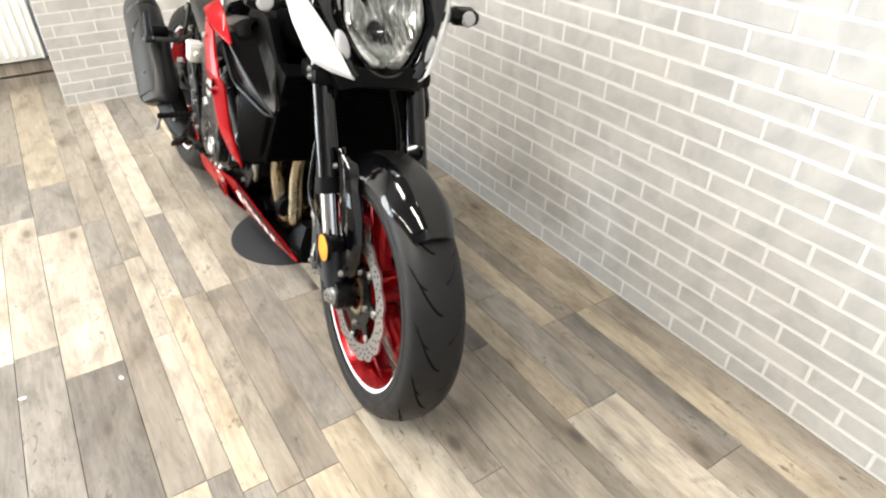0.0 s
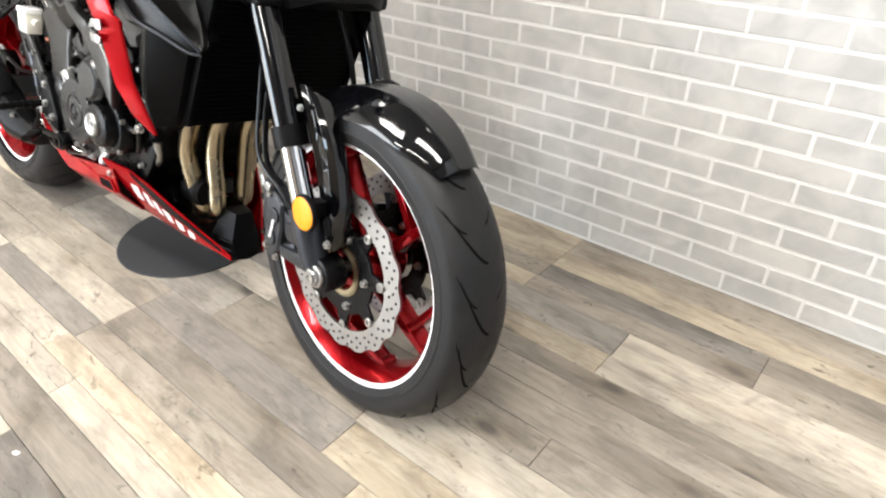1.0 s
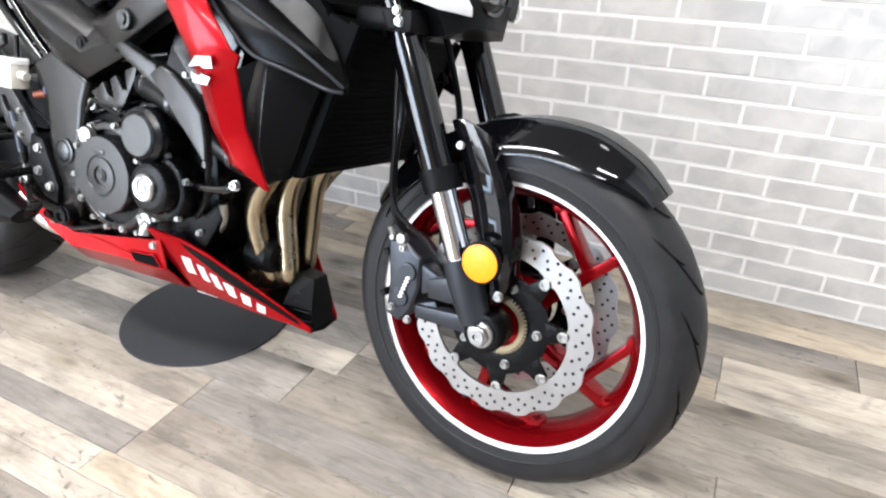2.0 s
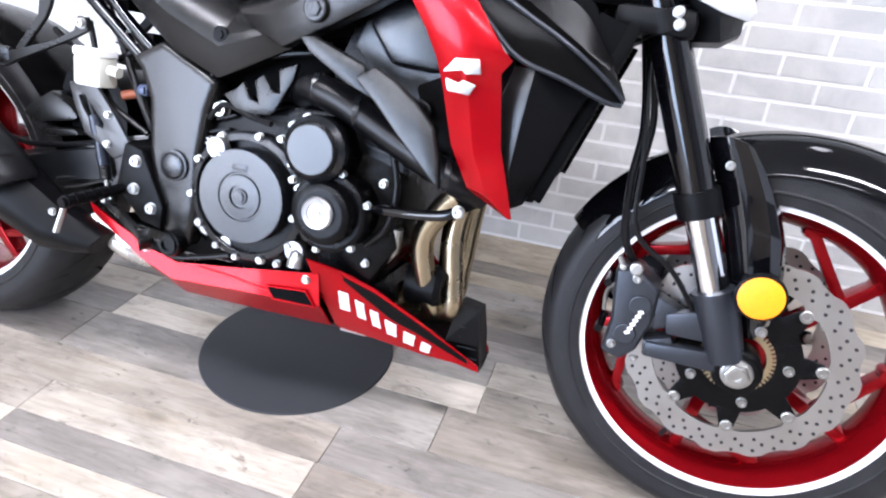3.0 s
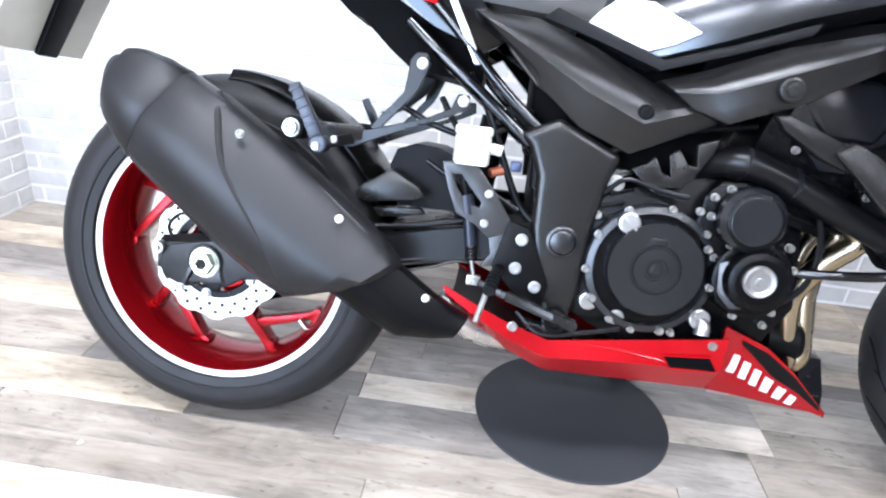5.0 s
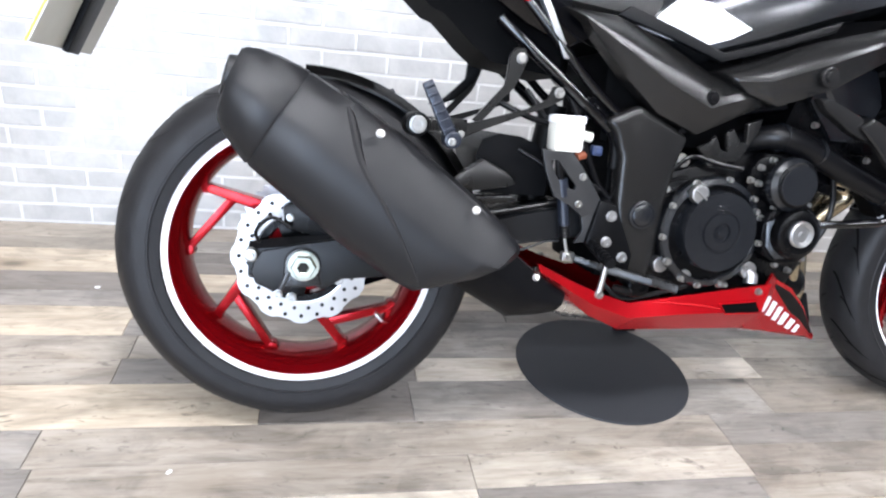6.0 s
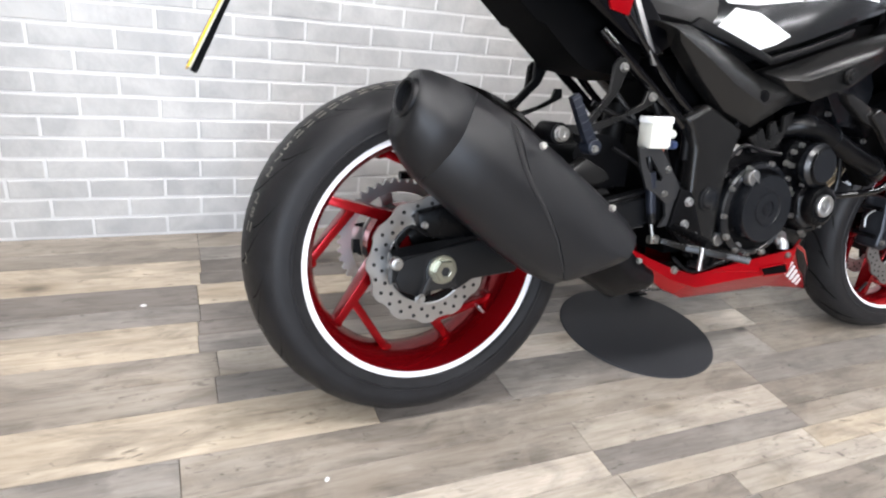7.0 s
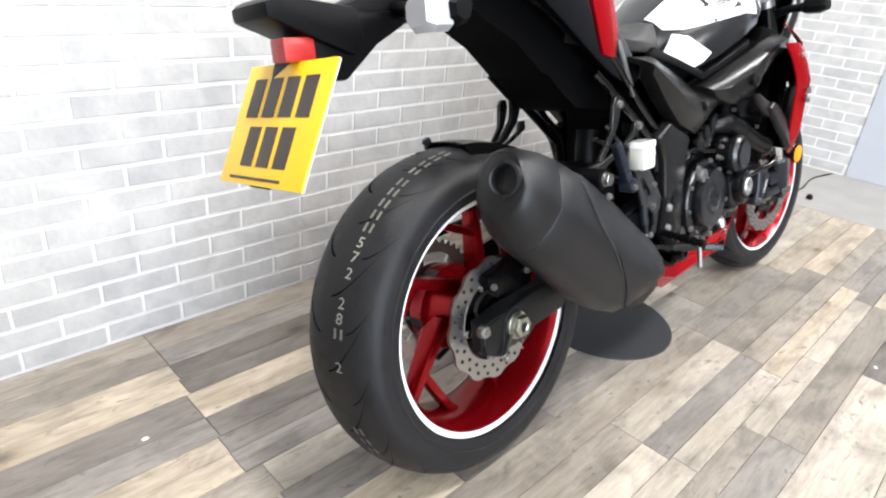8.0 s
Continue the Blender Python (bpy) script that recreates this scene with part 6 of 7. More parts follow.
for s in (-1, 1):
    tail = part("tail_panel", slab([(0.415, 0.690), (0.455, 0.712), (0.395, 0.780), (0.28, 0.858), (0.12, 0.930), (-0.10, 0.970), (-0.12, 0.955), (0.05, 0.900), (0.18, 0.820), (0.28, 0.755), (0.34, 0.720)], s * 0.122 - 0.008, s * 0.122 + 0.008, 0.005), "gloss_black", bike, "gloss black tail side panel")
    part("tail_flash", slab([(0.300, 0.760), (0.340, 0.752), (0.352, 0.800), (0.335, 0.868), (0.28, 0.900), (0.262, 0.868)], s * 0.132 - 0.003, s * 0.132 + 0.003, 0.002), "red", tail, "red tail flash")
    part("tail_trim", slab([(0.345, 0.785), (0.357, 0.785), (0.420, 0.672), (0.406, 0.672)], s * 0.134 - 0.004, s * 0.134 + 0.004, 0.002), "alu", tail, "bright trim strip")
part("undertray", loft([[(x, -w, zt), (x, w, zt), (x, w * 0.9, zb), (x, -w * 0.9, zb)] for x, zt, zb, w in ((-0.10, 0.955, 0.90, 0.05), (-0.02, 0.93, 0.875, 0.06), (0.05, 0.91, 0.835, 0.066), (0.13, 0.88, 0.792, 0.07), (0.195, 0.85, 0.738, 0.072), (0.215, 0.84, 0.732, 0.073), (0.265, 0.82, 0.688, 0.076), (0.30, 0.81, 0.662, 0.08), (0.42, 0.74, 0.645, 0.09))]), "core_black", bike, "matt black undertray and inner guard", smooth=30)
part("rear_inner_guard", slab([(0.232, 0.735), (0.301, 0.680), (0.298, 0.640), (0.259, 0.601), (0.226, 0.587), (0.240, 0.583), (0.278, 0.598), (0.314, 0.632), (0.328, 0.660), (0.360, 0.662), (0.400, 0.690), (0.330, 0.760)], 0.094, 0.106, 0.002), "matt_black", bike, "black side of the inner mudguard")
# number plate holder
holder = part("plate_holder", join(beam((0.02, 0, 0.895), (-0.27, 0, 0.815), 0.075, 0.05, 0.07, 0.055, 0.012), slab([(-0.205, 0.852), (-0.33, 0.868), (-0.352, 0.858), (-0.350, 0.838), (-0.30, 0.818), (-0.255, 0.80), (-0.215, 0.785), (-0.195, 0.81)], -0.048, 0.048, 0.008), slab([(-0.10, 0.850), (-0.11, 0.826), (-0.165, 0.800), (-0.195, 0.777), (-0.228, 0.752), (-0.285, 0.755), (-0.30, 0.80), (-0.26, 0.845)], -0.036, 0.036, 0.006), beam((-0.285, 0, 0.81), (-0.374, 0, 0.618), 0.012, 0.010, 0.07, 0.05, 0.003)), "matt_black", bike, "black plate holder arm")
part("tail_reflector", box_bm(-0.328, -0.279, -0.040, -0.004, 0.782, 0.814, 0.004), "red_lens", holder, "red rear reflector")
part("plate_lamp", box_bm(-0.35, -0.312, -0.025, 0.025, 0.84, 0.856, 0.004), "matt_black", holder)
PLATE = pose(-0.343, -0.012, 0.703, 0, 27, -1.5)
plate = part("number_plate", join(box_bm(-0.0015, 0.0015, -0.118, 0.116, -0.089, 0.089, 0.0008)), "yellow", holder, "yellow rear number plate", m=PLATE)
part("plate_back", box_bm(0.0017, 0.0040, -0.1175, 0.1155, -0.0885, 0.0885, 0.0008), "plate_grey", plate, "grey back of the plate")
for row, (zc, n) in enumerate(((0.038, 4), (-0.034, 3))):
    for k in range(n):
        yc = ((n - 1) / 2 - k) * 0.047
        part("plate_bar", box_bm(-0.0026, -0.0014, yc - 0.017, yc + 0.017, zc - 0.029, zc + 0.029, 0.0), "plate_black", plate, "", smooth=0)
part("plate_bar", box_bm(-0.0026, -0.0014, -0.06, 0.085, -0.082, -0.078, 0.0), "plate_black", plate, "", smooth=0)
for s in (-1, 1):
    ri = part("rear_indicator", join(tube([(-0.12, s * 0.035, 0.850), (-0.135, s * 0.09, 0.842), (-0.14, s * 0.13, 0.838)], 0.012, 12), loft([[(-0.132 + dx * q, s * yy, 0.834 + dz * q) for dx, dz in ((0.028, 0.01), (0.014, 0.028), (-0.014, 0.026), (-0.03, 0.01), (-0.028, -0.016), (-0.008, -0.026), (0.018, -0.02))] for yy, q in ((0.120, 0.6), (0.130, 0.95), (0.172, 0.9), (0.187, 0.55))])), "matt_black", holder, "rear indicator with a clear lens")
    part("lens", loft([[(-0.137 - off, s * 0.150 + dyy * q * 0.028, 0.832 + 0.026 * q * dzz) for dyy, dzz in ((-1, -0.7), (-0.6, -1), (0.6, -1), (1, -0.6), (1, 0.6), (0.6, 1), (-0.6, 1), (-1, 0.7))] for off, q in ((0.010, 1.0), (0.040, 1.0), (0.052, 0.7))]), "clear_grey", ri, "clear lens")

# passenger footrest brackets
for s in (-1, 1):
    br = part("pillion_bracket", join(slab([(0.320, 0.680), (0.336, 0.680), (0.342, 0.664), (0.330, 0.632), (0.322, 0.617), (0.270, 0.557), (0.258, 0.563), (0.306, 0.620), (0.309, 0.642), (0.311, 0.668)], s * 0.145 - 0.004, s * 0.145 + 0.004, 0.0012, 1), slab([(0.262, 0.560), (0.345, 0.586), (0.380, 0.604), (0.388, 0.626), (0.406, 0.626), (0.408, 0.606), (0.380, 0.592), (0.345, 0.577), (0.272, 0.547), (0.236, 0.530), (0.214, 0.528), (0.212, 0.542), (0.244, 0.556)], s * 0.149 - 0.004, s * 0.149 + 0.004, 0.0012, 1), beam((0.236, s * 0.150, 0.542), (0.214, s * 0.232, 0.535), 0.016, 0.014, 0.014, 0.012, 0.003), beam((0.250, s * 0.150, 0.552), (0.158, s * 0.165, 0.552), 0.022, 0.020, 0.008, 0.010, 0.003)), "bracket_black", bike, "black cast pillion footrest bracket")
    part("bolt", moved(bolt_bm(0.0085, 0.006), 0.330, s * 0.14 - 0.01 if s < 0 else s * 0.14 + 0.016, 0.664), "steel", br)
    part("bolt", moved(bolt_bm(0.0085, 0.006), 0.398, s * 0.145 - 0.01 if s < 0 else s * 0.145 + 0.016, 0.616), "steel", br)
    yo = s * 0.238
    peg_rest = part("footrest", join(beam((0.166, yo, 0.612), (0.205, yo, 0.540), 0.016, 0.020, 0.013, 0.016, 0.003), moved(drum(0.013, 0.026, 0.003, 20), 0.208, yo + 0.013, 0.533)), "peg_blue", br, "folded blue-grey pillion footrest")
    for k in range(6):
        part("tread_rib", beam((0.1615 + 0.0062 * k, yo + s * 0.006, 0.6010 - 0.0115 * k), (0.1765 + 0.0062 * k, yo + s * 0.006, 0.6085 - 0.0115 * k), 0.004, 0.004, 0.005, 0.005, 0.001), "peg_blue", peg_rest)
    part("bolt", moved(bolt_bm(0.006, 0.005), 0.206, yo - 0.014 if s < 0 else yo + 0.014, 0.530), "steel", peg_rest)
    part("bolt", moved(bolt_bm(0.0055, 0.005), 0.224, s * 0.225, 0.541), "steel", peg_rest)
rubber_mount = part("muffler_mount", join(moved(drum(0.018, 0.05, 0.004, 28), 0.160, -0.170, 0.551)), "matt_black", bike)
part("bolt", moved(bolt_bm(0.013, 0.010), 0.160, -0.222, 0.551), "steel", rubber_mount, "bright muffler hanger bolt")

# rider footrest, heel plate, brake pedal
HEEL_OUT = ((0.377, 0.525), (0.429, 0.527), (0.465, 0.483), (0.500, 0.434), (0.461, 0.416), (0.435, 0.435), (0.406, 0.449), (0.389, 0.486))
HEEL_SLOT = ((0.395, 0.507), (0.407, 0.509), (0.427, 0.486), (0.443, 0.469), (0.441, 0.461), (0.425, 0.465), (0.413, 0.475), (0.403, 0.488))
plate_bm = bmesh.new()
rings = [[plate_bm.verts.new((x, y, z)) for x, z in pts] for pts, y in ((HEEL_OUT, -0.1605), (HEEL_SLOT, -0.1605), (HEEL_SLOT, -0.1535), (HEEL_OUT, -0.1535))]
for a, b in zip(rings, rings[1:] + rings[:1]):
    for k in range(8):
        plate_bm.faces.new((a[k], a[(k + 1) % 8], b[(k + 1) % 8], b[k]))
bmesh.ops.recalc_face_normals(plate_bm, faces=plate_bm.faces)
hp = part("heel_plate", bevelled(plate_bm, 0.0016, 2, 50), "heel_grey", bike, "satin grey slotted heel guard plate")
part("heel_bracket", slab([(0.458, 0.424), (0.498, 0.436), (0.494, 0.400), (0.482, 0.374), (0.452, 0.370), (0.466, 0.392)], -0.158, -0.150, 0.002), "heel_grey", hp)
for bx, bz in ((0.453, 0.484), (0.451, 0.438)):
    part("bolt", moved(bolt_bm(0.0065, 0.005), bx, -0.161, bz), "steel", hp)
fr = part("footrest_hanger", slab([(0.488, 0.448), (0.520, 0.440), (0.560, 0.355), (0.556, 0.318), (0.520, 0.325), (0.470, 0.372)], -0.166, -0.150, 0.005), "matt_black", bike, "black footrest hanger")
for bx, bz in ((0.511, 0.421), (0.507, 0.376), (0.540, 0.350)):
    part("bolt", moved(bolt_bm(0.0095, 0.007), bx, -0.166, bz), "alu", fr, "bright hanger bolt")
peg = part("rider_footrest", tube([(0.482, -0.160, 0.372), (0.476, -0.215, 0.367), (0.469, -0.268, 0.361)], 0.0080, 14), "matt_black", bike, "black ribbed footrest")
for k in range(6):
    part("rib", moved(lathe([(0.0072, -0.003), (0.0100, -0.003), (0.0100, 0.003), (0.0072, 0.003)], 14), 0.4788 - 0.0018 * k, -0.19 - 0.014 * k, 0.3692 - 0.0014 * k), "matt_black", peg)
part("feeler_pin", tube([(0.467, -0.258, 0.360), (0.456, -0.266, 0.314)], 0.0045, 10, False), "steel", peg)
pedal = part("brake_pedal", join(beam((0.497, -0.183, 0.335), (0.574, -0.226, 0.321), 0.015, 0.013, 0.012, 0.012, 0.003), beam((0.497, -0.183, 0.335), (0.452, -0.166, 0.346), 0.012, 0.010, 0.009, 0.008, 0.002), beam((0.566, -0.214, 0.324), (0.598, -0.246, 0.319), 0.014, 0.016, 0.026, 0.024, 0.003), beam((0.578, -0.166, 0.306), (0.540, -0.200, 0.326), 0.016, 0.012, 0.010, 0.010, 0.003)), "bracket_black", bike, "dark cast brake pedal")
part("return_spring", join(*[moved(lathe([(0.0055, -0.0012), (0.0075, -0.0012), (0.0075, 0.0012), (0.0055, 0.0012)], 14), 0.532 + 0.0045 * k, -0.172, 0.296 - 0.001 * k, rz=80) for k in range(8)]), "hose", pedal, "small return spring")
part("pedal_pivot", join(moved(drum(0.021, 0.022, 0.004, 28), 0.578, -0.152, 0.300), moved(lathe([(0.010, -0.022), (0.016, -0.022), (0.016, -0.026), (0.010, -0.026)], 24), 0.578, -0.152, 0.300)), "engine", pedal)
mc = part("master_cylinder", join(tube([(0.418, -0.150, 0.478), (0.425, -0.150, 0.449)], 0.012, 16, False), tube([(0.425, -0.150, 0.449), (0.434, -0.150, 0.400)], 0.0095, 16, False)), "peg_blue", bike, "blue-grey rear brake master cylinder")
part("boot", join(*[moved(lathe([(0.004, -0.003), (0.0085, -0.003), (0.0095, 0), (0.0085, 0.003), (0.004, 0.003)], 16), 0.4345 + 0.0008 * k, -0.150, 0.397 - 0.0055 * k, rx=90) for k in range(4)]), "hose", mc, "black bellows boot")
part("push_rod", tube([(0.436, -0.150, 0.385), (0.444, -0.152, 0.352)], 0.0035, 10, False), "steel", mc)
part("clevis", join(box_bm(0.434, 0.456, -0.160, -0.146, 0.338, 0.354, 0.003), moved(bolt_bm(0.006, 0.005), 0.444, -0.160, 0.346)), "steel", mc, "steel clevis")
part("reservoir_hose", tube([(0.418, -0.150, 0.478), (0.412, -0.152, 0.500), (0.410, -0.150, 0.527)], 0.006, 10), "hose", mc)
res = part("fluid_reservoir", loft([[(0.419 + 0.98 * dx * q, -0.150 + dy * q, z) for dx, dy in ((-0.024, -0.018), (0.024, -0.018), (0.028, -0.010), (0.028, 0.014), (0.022, 0.02), (-0.022, 0.02), (-0.028, 0.012), (-0.028, -0.010))] for z, q in ((0.524, 0.9), (0.529, 1.0), (0.566, 1.0), (0.570, 0.94))]), "reservoir", bike, "translucent white brake fluid reservoir")
part("outlet", tube([(0.438, -0.150, 0.550), (0.452, -0.150, 0.551), (0.464, -0.150, 0.549)], 0.0085, 12, False), "reservoir", res)
part("cap", loft([[(0.419 + 0.98 * dx * q, -0.150 + dy * q, z) for dx, dy in ((-0.024, -0.018), (0.024, -0.018), (0.028, -0.010), (0.028, 0.014), (0.022, 0.02), (-0.022, 0.02), (-0.028, 0.012), (-0.028, -0.010))] for z, q in ((0.570, 1.05), (0.579, 1.05), (0.582, 0.98))]), "white", res)
part("hose_clip", tube([(0.450, -0.128, 0.513), (0.462, -0.122, 0.517), (0.474, -0.115, 0.519)], 0.0075, 12), "orange", bike, "orange rubber hose end")
part("cable_connector", join(box_bm(0.480, 0.498, -0.130, -0.112, 0.519, 0.536, 0.004), box_bm(0.483, 0.495, -0.134, -0.128, 0.522, 0.533, 0.002)), "blue", bike, "blue cable connector")
part("wiring_loom", tube([(0.40, -0.11, 0.66), (0.44, -0.12, 0.60), (0.47, -0.12, 0.53), (0.50, -0.12, 0.47), (0.53, -0.125, 0.44)], 0.006, 10), "hose", bike)
part("wiring_loom", tube([(0.36, -0.10, 0.62), (0.40, -0.125, 0.56), (0.43, -0.13, 0.50), (0.50, -0.13, 0.46)], 0.005, 10), "hose", bike)

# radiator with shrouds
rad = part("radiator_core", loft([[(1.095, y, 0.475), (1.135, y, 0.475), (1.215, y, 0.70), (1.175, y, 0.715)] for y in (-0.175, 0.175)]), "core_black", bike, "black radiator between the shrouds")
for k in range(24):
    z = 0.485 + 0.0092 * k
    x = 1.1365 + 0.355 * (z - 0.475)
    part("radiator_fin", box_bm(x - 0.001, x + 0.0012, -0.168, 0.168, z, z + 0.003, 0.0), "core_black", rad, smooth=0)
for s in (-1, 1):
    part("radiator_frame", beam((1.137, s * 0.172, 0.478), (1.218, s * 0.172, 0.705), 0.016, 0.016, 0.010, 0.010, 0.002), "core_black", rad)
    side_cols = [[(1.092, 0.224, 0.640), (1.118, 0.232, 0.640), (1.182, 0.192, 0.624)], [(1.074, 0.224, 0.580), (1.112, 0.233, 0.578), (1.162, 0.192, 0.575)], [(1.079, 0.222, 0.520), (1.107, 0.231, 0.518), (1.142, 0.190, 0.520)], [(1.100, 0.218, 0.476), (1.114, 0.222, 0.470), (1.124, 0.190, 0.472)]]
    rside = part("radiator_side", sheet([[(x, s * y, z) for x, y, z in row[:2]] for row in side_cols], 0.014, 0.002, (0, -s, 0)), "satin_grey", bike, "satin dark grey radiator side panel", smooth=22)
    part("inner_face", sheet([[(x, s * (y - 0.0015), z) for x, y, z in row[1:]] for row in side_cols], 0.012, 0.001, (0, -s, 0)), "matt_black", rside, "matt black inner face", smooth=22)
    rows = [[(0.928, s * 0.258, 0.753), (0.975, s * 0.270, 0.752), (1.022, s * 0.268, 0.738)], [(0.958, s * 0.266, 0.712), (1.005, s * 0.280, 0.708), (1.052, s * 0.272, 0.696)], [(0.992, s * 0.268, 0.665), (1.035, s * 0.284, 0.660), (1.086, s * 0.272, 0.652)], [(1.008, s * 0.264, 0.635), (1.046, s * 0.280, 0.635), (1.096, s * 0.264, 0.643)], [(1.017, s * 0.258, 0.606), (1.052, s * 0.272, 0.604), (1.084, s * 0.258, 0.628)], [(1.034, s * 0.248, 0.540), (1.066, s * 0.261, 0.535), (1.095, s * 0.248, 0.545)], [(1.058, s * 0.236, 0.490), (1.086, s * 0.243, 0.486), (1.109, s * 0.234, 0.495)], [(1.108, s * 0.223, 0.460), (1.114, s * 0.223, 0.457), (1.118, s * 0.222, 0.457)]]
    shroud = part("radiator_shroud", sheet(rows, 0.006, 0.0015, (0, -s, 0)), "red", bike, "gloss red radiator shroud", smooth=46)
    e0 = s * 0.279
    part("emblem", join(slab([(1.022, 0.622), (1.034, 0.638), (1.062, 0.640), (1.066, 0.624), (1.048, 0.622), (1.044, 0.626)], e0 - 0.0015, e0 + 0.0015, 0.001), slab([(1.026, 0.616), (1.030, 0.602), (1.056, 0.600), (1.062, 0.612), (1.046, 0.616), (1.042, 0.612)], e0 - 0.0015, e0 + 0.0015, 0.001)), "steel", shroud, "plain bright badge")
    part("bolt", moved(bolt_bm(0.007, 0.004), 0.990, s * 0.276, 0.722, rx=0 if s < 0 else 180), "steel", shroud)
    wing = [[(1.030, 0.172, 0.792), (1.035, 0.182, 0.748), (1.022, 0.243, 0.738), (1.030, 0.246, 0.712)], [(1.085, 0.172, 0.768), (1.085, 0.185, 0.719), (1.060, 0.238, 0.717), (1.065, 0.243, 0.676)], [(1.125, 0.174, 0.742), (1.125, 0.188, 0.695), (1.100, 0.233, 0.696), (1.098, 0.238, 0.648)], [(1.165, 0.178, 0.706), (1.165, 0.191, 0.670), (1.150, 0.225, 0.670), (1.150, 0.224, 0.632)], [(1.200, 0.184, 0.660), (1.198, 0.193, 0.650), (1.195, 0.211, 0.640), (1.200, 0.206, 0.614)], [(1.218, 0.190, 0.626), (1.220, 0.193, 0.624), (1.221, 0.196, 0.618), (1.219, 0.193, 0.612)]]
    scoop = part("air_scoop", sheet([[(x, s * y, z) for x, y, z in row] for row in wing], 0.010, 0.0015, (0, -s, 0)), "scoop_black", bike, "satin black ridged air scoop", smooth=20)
    # paler grey lines on ridge and lower edge imitate glancing highlights
    part("scoop_trim", tube([(x, s * (y + 0.002), z) for x, y, z in (row[2] for row in wing)], 0.0026, 8), "cast_grey", scoop, "paler ridge line standing for a glancing highlight")
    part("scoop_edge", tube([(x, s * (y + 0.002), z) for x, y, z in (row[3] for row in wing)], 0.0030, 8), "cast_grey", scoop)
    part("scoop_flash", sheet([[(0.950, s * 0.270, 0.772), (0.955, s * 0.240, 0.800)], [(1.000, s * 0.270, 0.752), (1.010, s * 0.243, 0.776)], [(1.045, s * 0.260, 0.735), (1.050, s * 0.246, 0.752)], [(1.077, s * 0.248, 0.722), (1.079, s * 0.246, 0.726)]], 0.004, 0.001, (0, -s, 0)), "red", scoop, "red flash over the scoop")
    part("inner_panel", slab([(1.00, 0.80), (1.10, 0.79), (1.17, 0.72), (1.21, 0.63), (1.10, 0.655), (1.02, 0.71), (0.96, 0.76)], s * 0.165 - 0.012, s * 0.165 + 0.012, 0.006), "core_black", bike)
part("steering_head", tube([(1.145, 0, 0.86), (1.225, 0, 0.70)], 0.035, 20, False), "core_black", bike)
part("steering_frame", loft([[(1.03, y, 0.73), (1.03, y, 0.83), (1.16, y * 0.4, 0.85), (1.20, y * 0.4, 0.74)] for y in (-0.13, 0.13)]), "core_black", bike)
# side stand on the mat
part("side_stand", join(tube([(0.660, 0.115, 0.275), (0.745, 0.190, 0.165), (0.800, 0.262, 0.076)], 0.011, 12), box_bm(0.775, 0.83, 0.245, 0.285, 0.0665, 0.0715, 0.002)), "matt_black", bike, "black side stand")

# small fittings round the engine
# near-black filler: shade inside the shroud is put into its colour
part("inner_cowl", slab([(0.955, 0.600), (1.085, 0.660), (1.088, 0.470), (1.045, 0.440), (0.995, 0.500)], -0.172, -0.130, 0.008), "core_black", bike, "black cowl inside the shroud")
relay = part("relay_box", box_bm(0.448, 0.505, -0.125, -0.085, 0.588, 0.616, 0.004), "matt_black", bike, "black relay box with bright terminals")
for bx, bz in ((0.458, 0.610), (0.476, 0.596), (0.496, 0.606)):
    part("terminal", moved(bolt_bm(0.005, 0.006), bx, -0.125, bz), "steel", relay)
part("cam_sensor", join(moved(drum(0.016, 0.04, 0.004, 24), 0.972, -0.150, 0.568), box_bm(0.960, 0.985, -0.165, -0.140, 0.572, 0.592, 0.003)), "engine", bike, "black cam sensor")
part("bolt", moved(bolt_bm(0.006, 0.006), 0.985, -0.176, 0.545), "steel", bike)
for cx, cy, cz, tilt in ((0.812, -0.162, 0.574, 12), (1.020, -0.184, 0.492, 25), (0.880, -0.172, 0.553, 20)):
    part("hose_clamp", moved(lathe([(0.0215, -0.004), (0.0245, -0.004), (0.0245, 0.004), (0.0215, 0.004)], 28), cx, cy, cz, 0, tilt, -80), "cover_grey", bike, "dark hose clamp")
for pts, r in (
    (((0.60, -0.140, 0.545), (0.66, -0.150, 0.590), (0.74, -0.150, 0.612), (0.83, -0.140, 0.628)), 0.0045),
    (((0.625, -0.145, 0.505), (0.655, -0.152, 0.530), (0.705, -0.160, 0.520), (0.745, -0.168, 0.515)), 0.0042),
    (((0.52, -0.138, 0.30), (0.56, -0.150, 0.272), (0.63, -0.155, 0.285), (0.68, -0.158, 0.300)), 0.0042),
    (((0.90, -0.145, 0.36), (0.935, -0.160, 0.40), (0.945, -0.165, 0.46), (0.93, -0.168, 0.52)), 0.0050),
    (((0.35, -0.120, 0.52), (0.40, -0.135, 0.49), (0.44, -0.140, 0.44), (0.50, -0.135, 0.40)), 0.0040),
    (((0.30, -0.110, 0.60), (0.36, -0.125, 0.575), (0.42, -0.125, 0.565), (0.47, -0.120, 0.585)), 0.0050),
):
    part("cable", tube(pts, r, 10), "hose", bike)
for bx, by, bz, r in ((0.622, -0.137, 0.470, 0.007), (0.605, -0.137, 0.425, 0.006), (0.760, -0.150, 0.302, 0.006), (0.900, -0.137, 0.330, 0.006), (0.915, -0.137, 0.455, 0.007), (0.700, -0.137, 0.522, 0.006), (0.930, -0.152, 0.548, 0.006), (0.885, -0.152, 0.600, 0.006)):
    part("bolt", moved(bolt_bm(r, 0.008), bx, by, bz), "steel", bike)
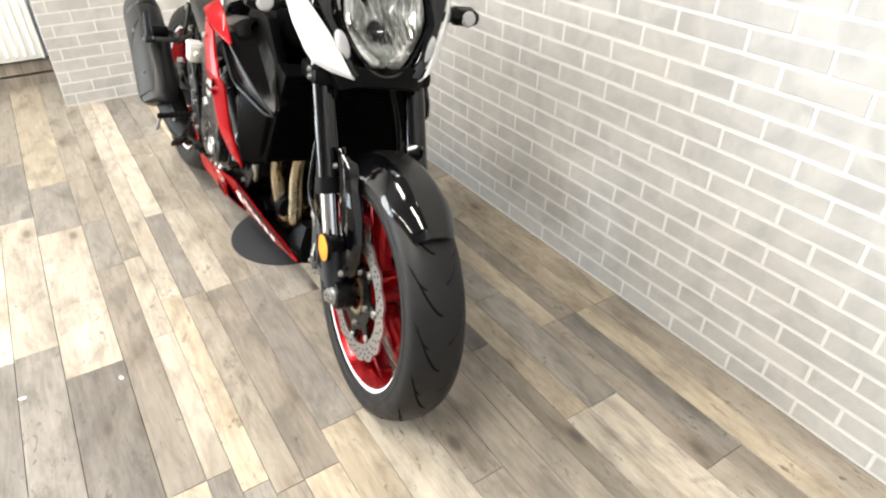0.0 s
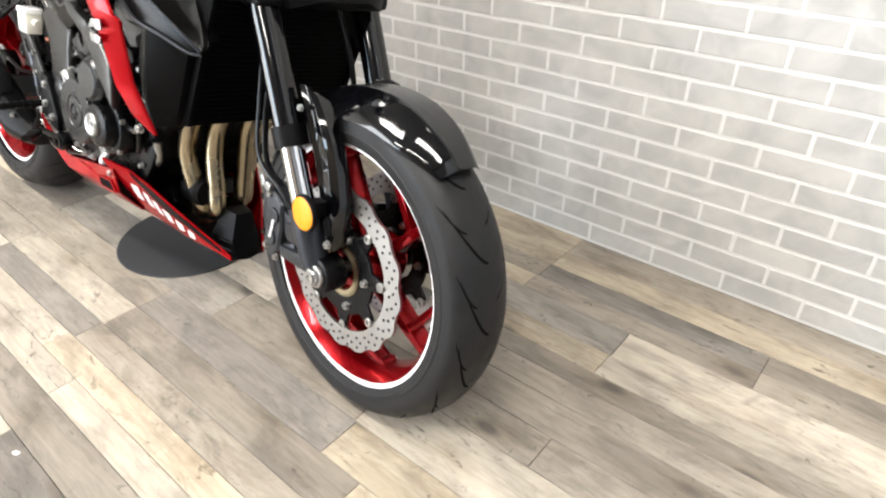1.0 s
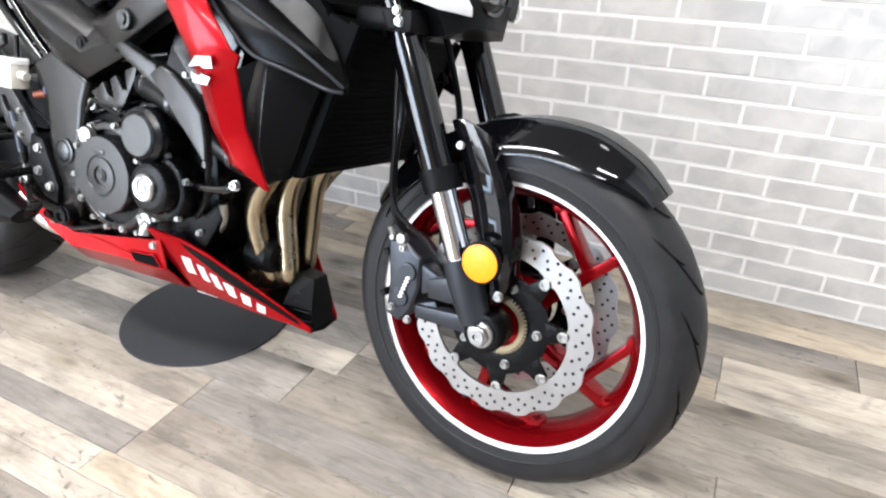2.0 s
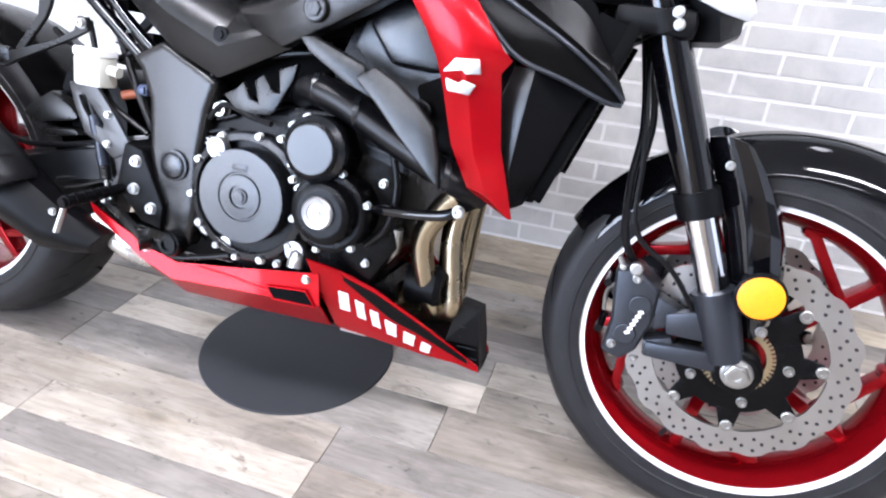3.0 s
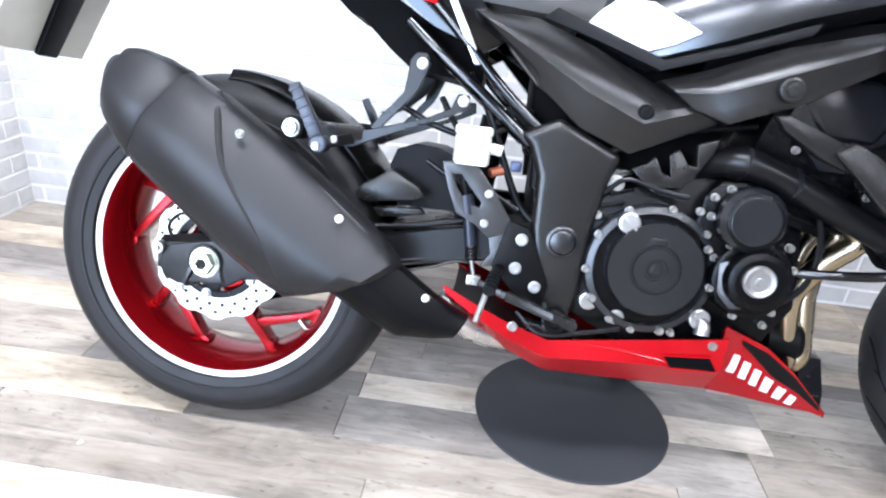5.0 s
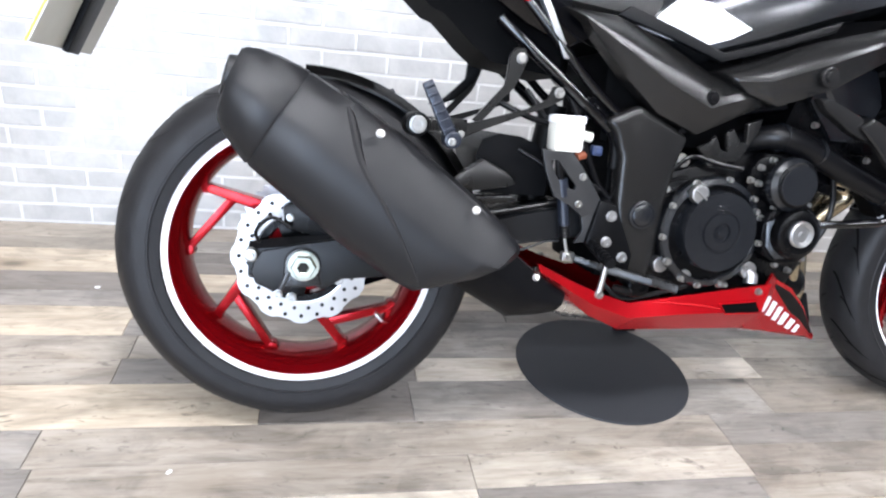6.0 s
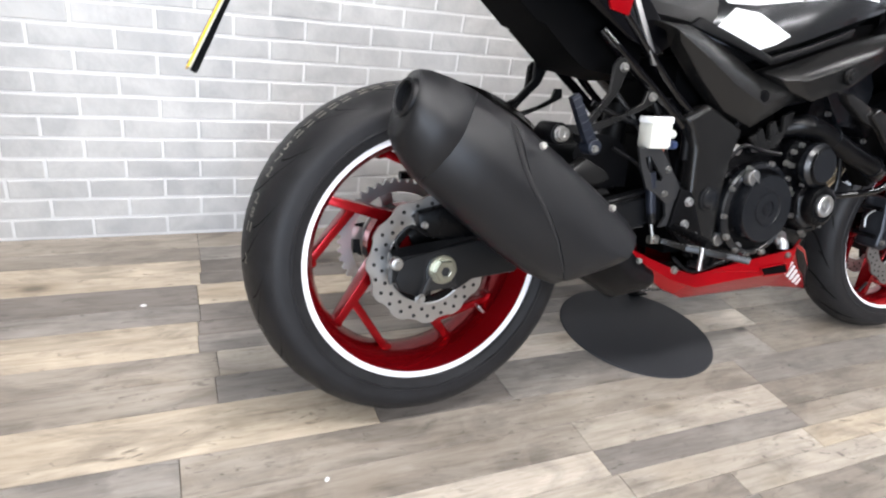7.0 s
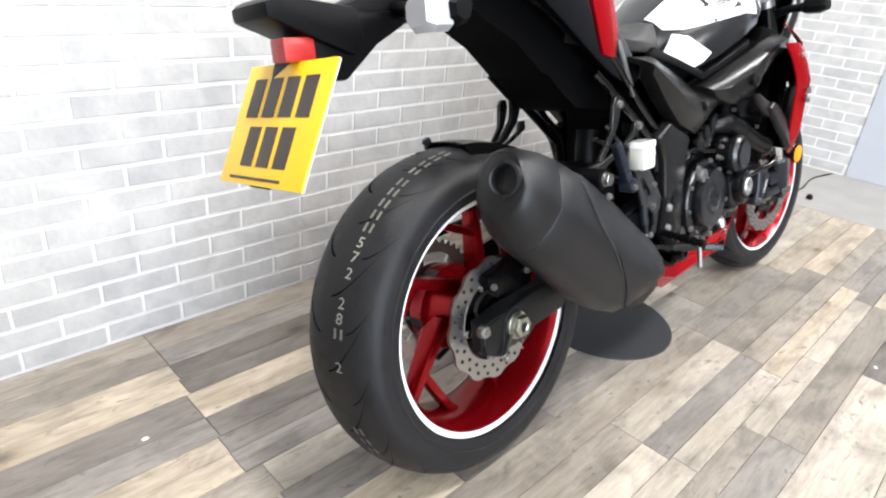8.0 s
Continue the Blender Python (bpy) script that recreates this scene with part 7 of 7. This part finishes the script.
for k in range(4):
    part("casting_web", beam((0.600 + 0.012 * k, -0.138, 0.440 + 0.022 * k), (0.640 + 0.010 * k, -0.138, 0.450 + 0.022 * k), 0.006, 0.005, 0.012, 0.010, 0.002), "engine", engine)
part("wheel_weight", moved(box_bm(-0.016, 0.016, -0.03, -0.015, -0.002, 0.003, 0.001), *polar(0.1945, -42), ry=48), "alu", rear_wheel, "stick-on wheel weight")
a, b = polar(0.198, 250, -0.012), polar(0.166, 250, -0.022)
part("valve_stem", tube([a, a.lerp(b, 0.5), b], 0.0042, 10), "rubber", front_wheel, "black valve stem")


# ---- brick tiles ----
BL, BH, JOINT, Z1, XP = 0.17854, 0.0541, 0.0068, 0.0592, -0.7816


def tile_mesh(length, height, depth=0.0034, edge=0.0015, seed=0):
    """One tile, its face towards -y, its left lower corner at the origin; edges a little uneven."""
    rnd = random.Random(seed)
    bm = bmesh.new()
    j = lambda a: rnd.uniform(-a, a)
    outer = [(0, 0), (length * 0.5, j(0.0006)), (length, 0), (length, height), (length * 0.5, height + j(0.0006)), (0, height)]
    inner = [(edge + j(0.0006), edge + j(0.0006)), (length * 0.5, edge + j(0.0008)), (length - edge + j(0.0006), edge + j(0.0006)), (length - edge + j(0.0006), height - edge + j(0.0006)), (length * 0.5, height - edge + j(0.0008)), (edge + j(0.0006), height - edge + j(0.0006))]
    base = [bm.verts.new((x, 0, z)) for x, z in outer]
    mid = [bm.verts.new((x, -depth + edge, z)) for x, z in outer]
    face = [bm.verts.new((x, -depth + j(0.00012), z)) for x, z in inner]
    for a, b in ((base, mid), (mid, face)):
        for i in range(6):
            k = (i + 1) % 6
            bm.faces.new((a[i], a[k], b[k], b[i]))
    bm.faces.new(face)
    return mesh_of("brick", bm, M["tile"], 0)


TILES = [tile_mesh(BL - JOINT, BH - JOINT, seed=k) for k in range(6)]
HALF_TILES = {}


def lay_tiles(parent, start, stop, top, to_world, phase, rnd, objects):
    """Courses of half-bonded tiles from start to stop along a wall, up to the height top. to_world(u, z) gives the pose."""
    rest = []
    course = 0
    while True:
        z0 = Z1 + (course - 1) * BH + JOINT / 2
        lo = max(z0, 0.004)
        if lo > top:
            break
        u = phase + (0 if course % 2 == 0 else BL / 2)
        u -= math.ceil((u - start) / BL) * BL
        while u < stop:
            a, b = max(u + JOINT / 2, start), min(u + BL - JOINT / 2, stop)
            if b - a > 0.015:
                full = abs((b - a) - (BL - JOINT)) < 1e-4 and lo == z0
                key = (round(b - a, 3), round(z0 + BH - JOINT - lo, 4))
                if not full and key not in HALF_TILES:
                    HALF_TILES[key] = tile_mesh(b - a, z0 + BH - JOINT - lo, seed=len(HALF_TILES))
                me = rnd.choice(TILES) if full else HALF_TILES[key]
                pm = to_world(a, lo) @ pose(0, rnd.uniform(-0.0006, 0.0006), 0, rnd.uniform(-0.05, 0.05), 0, rnd.uniform(-0.04, 0.04))
                if objects(u, lo):
                    ob = new("brick", me)
                    ob.parent = parent
                    ob.matrix_basis = pm
                else:
                    rest.append((me, pm))
            u += BL
        course += 1
    if rest:
        bm = bmesh.new()
        for me, pm in rest:
            first = len(bm.verts)
            bm.from_mesh(me)
            bm.verts.ensure_lookup_table()
            for v in bm.verts[first:]:
                v.co = pm @ v.co
        ob = part("brickwork", bm, "tile", parent, "", smooth=0)
        tagged(ob, kind="stuff")


rnd = random.Random(7)
lay_tiles(wall_left, REAR_X, FRONT_X, 1.6, lambda u, z: Matrix.Translation((u, WALL_Y + 0.001, z)), XP, rnd, lambda u, z: z < 0.75)
lay_tiles(wall_rear, -0.386, WALL_Y - 0.006, 1.6, lambda u, z: pose(REAR_X - 0.001, u, z, 0, 0, 90), -0.386 + 0.05, rnd, lambda u, z: z < 0.75)
lay_tiles(wall_front, -WALL_Y + 0.006, -0.105, 1.6, lambda u, z: pose(FRONT_X + 0.001, -u, z, 0, 0, -90), -0.3, rnd, lambda u, z: z < 0.9)

# ---- floor boards ----
SEAMS = [0.80, 0.712, 0.640, 0.576, 0.516, 0.424, 0.354, 0.300, 0.236, 0.152, 0.070, -0.052, -0.143, -0.224, -0.287, -0.345, -0.400, -0.481, -0.617, -0.722, -0.85]
# butt joints along x and the tone of each board between them, row by row from the wall
ROWS_X = {
    0: ([-1.0, -0.35, 0.62, 1.525, 2.352], "mid mid tan mid"),
    1: ([-1.0, -0.35, 0.70, 1.522, 2.352], "mid grey tan tan"),
    2: ([-1.0, -0.352, 0.55, 1.52, 2.065, 2.352], "tan dark mid grey mid"),
    3: ([-1.0, -0.357, 0.40, 1.515, 2.065, 2.352], "tan dark tan mid mid"),
    4: ([-1.0, -0.368, 0.45, 1.33, 1.80, 2.352], "dark tan grey grey cream"),
    5: ([-1.0, -0.368, 0.20, 1.28, 1.797, 2.352], "grey dark mid tan cream"),
    6: ([-1.0, -0.375, 0.50, 1.49, 2.352], "tan dark dark mid"),
    7: ([-1.0, -0.378, 0.35, 1.48, 2.352], "tan grey grey mid"),
    8: ([-1.0, -0.345, 0.245, 1.075, 1.46, 2.352], "mid cream grey cream mid"),
    9: ([-1.0, -0.355, 0.24, 1.075, 1.82, 2.352], "mid grey cream mid mid"),
    10: ([-1.0, -0.072, 0.22, 1.02, 1.505, 2.352], "tan dark grey mid cream"),
    11: ([-1.0, -0.428, 0.855, 1.512, 2.352], "grey mid grey tan"),
    12: ([-1.0, -0.410, 0.305, 0.852, 1.615, 2.352], "grey mid cream mid tan"),
    13: ([-1.0, 0.305, 0.845, 1.617, 2.352], "cream grey mid mid"),
    14: ([-1.0, 0.318, 0.82, 1.575, 2.352], "cream cream tan grey"),
    15: ([-1.6, -0.2, 0.545, 0.98, 1.505, 2.352], "mid mid cream cream grey"),
    16: ([-1.6, -0.15, 0.235, 0.56, 1.505, 2.352], "mid mid grey mid tan"),
    17: ([-1.6, -0.148, 0.240, 1.022, 1.70, 2.352], "tan grey cream dark mid"),
    18: ([-1.6, -0.41, 0.088, 0.870, 1.60, 2.352], "mid grey cream grey cream"),
    19: ([-1.6, -0.3, 0.50, 0.880, 2.352], "mid cream cream grey"),
}


def board_mesh(length, width, thick=0.008, edge=0.0009):
    bm = bmesh.new()
    pts = [(0, 0), (length, 0), (length, width), (0, width)]
    ins = [(edge, edge), (length - edge, edge), (length - edge, width - edge), (edge, width - edge)]
    a = [bm.verts.new((x, y, -thick)) for x, y in pts]
    b = [bm.verts.new((x, y, -edge)) for x, y in pts]
    c = [bm.verts.new((x, y, 0)) for x, y in ins]
    for p, q in ((a, b), (b, c)):
        for i in range(4):
            k = (i + 1) % 4
            bm.faces.new((p[i], p[k], q[k], q[i]))
    bm.faces.new(c)
    me = bpy.data.meshes.new("plank")
    bmesh.ops.recalc_face_normals(bm, faces=bm.faces)
    bm.to_mesh(me)
    bm.free()
    return me


GAP = 0.0012


def lay_board(x0, x1, y0, y1, tone):
    me = board_mesh(x1 - x0 - GAP, y1 - y0 - GAP)
    me.materials.append(M["wood_" + tone])
    ob = new("plank", me)
    ob.parent = floor
    ob.location = (x0 + GAP / 2, y0 + GAP / 2, rnd.uniform(-0.0003, 0.0003))


for row, (xs, tones) in ROWS_X.items():
    for a, b, tone in zip(xs, xs[1:], tones.split()):
        lay_board(a, b, SEAMS[row + 1], SEAMS[row], tone)
y1 = SEAMS[-1]
while y1 > BACK_Y:
    y0 = max(BACK_Y, y1 - rnd.choice((0.065, 0.08, 0.1, 0.13)))
    x = -1.6 + (0 if y1 < -0.39 else 0.6)
    while x < 2.352:
        x1 = min(2.352, x + rnd.uniform(0.6, 1.3))
        lay_board(x, x1, y0, y1, rnd.choice(["tan", "cream", "grey", "dark", "mid", "mid"]))
        x = x1
    y1 = y0
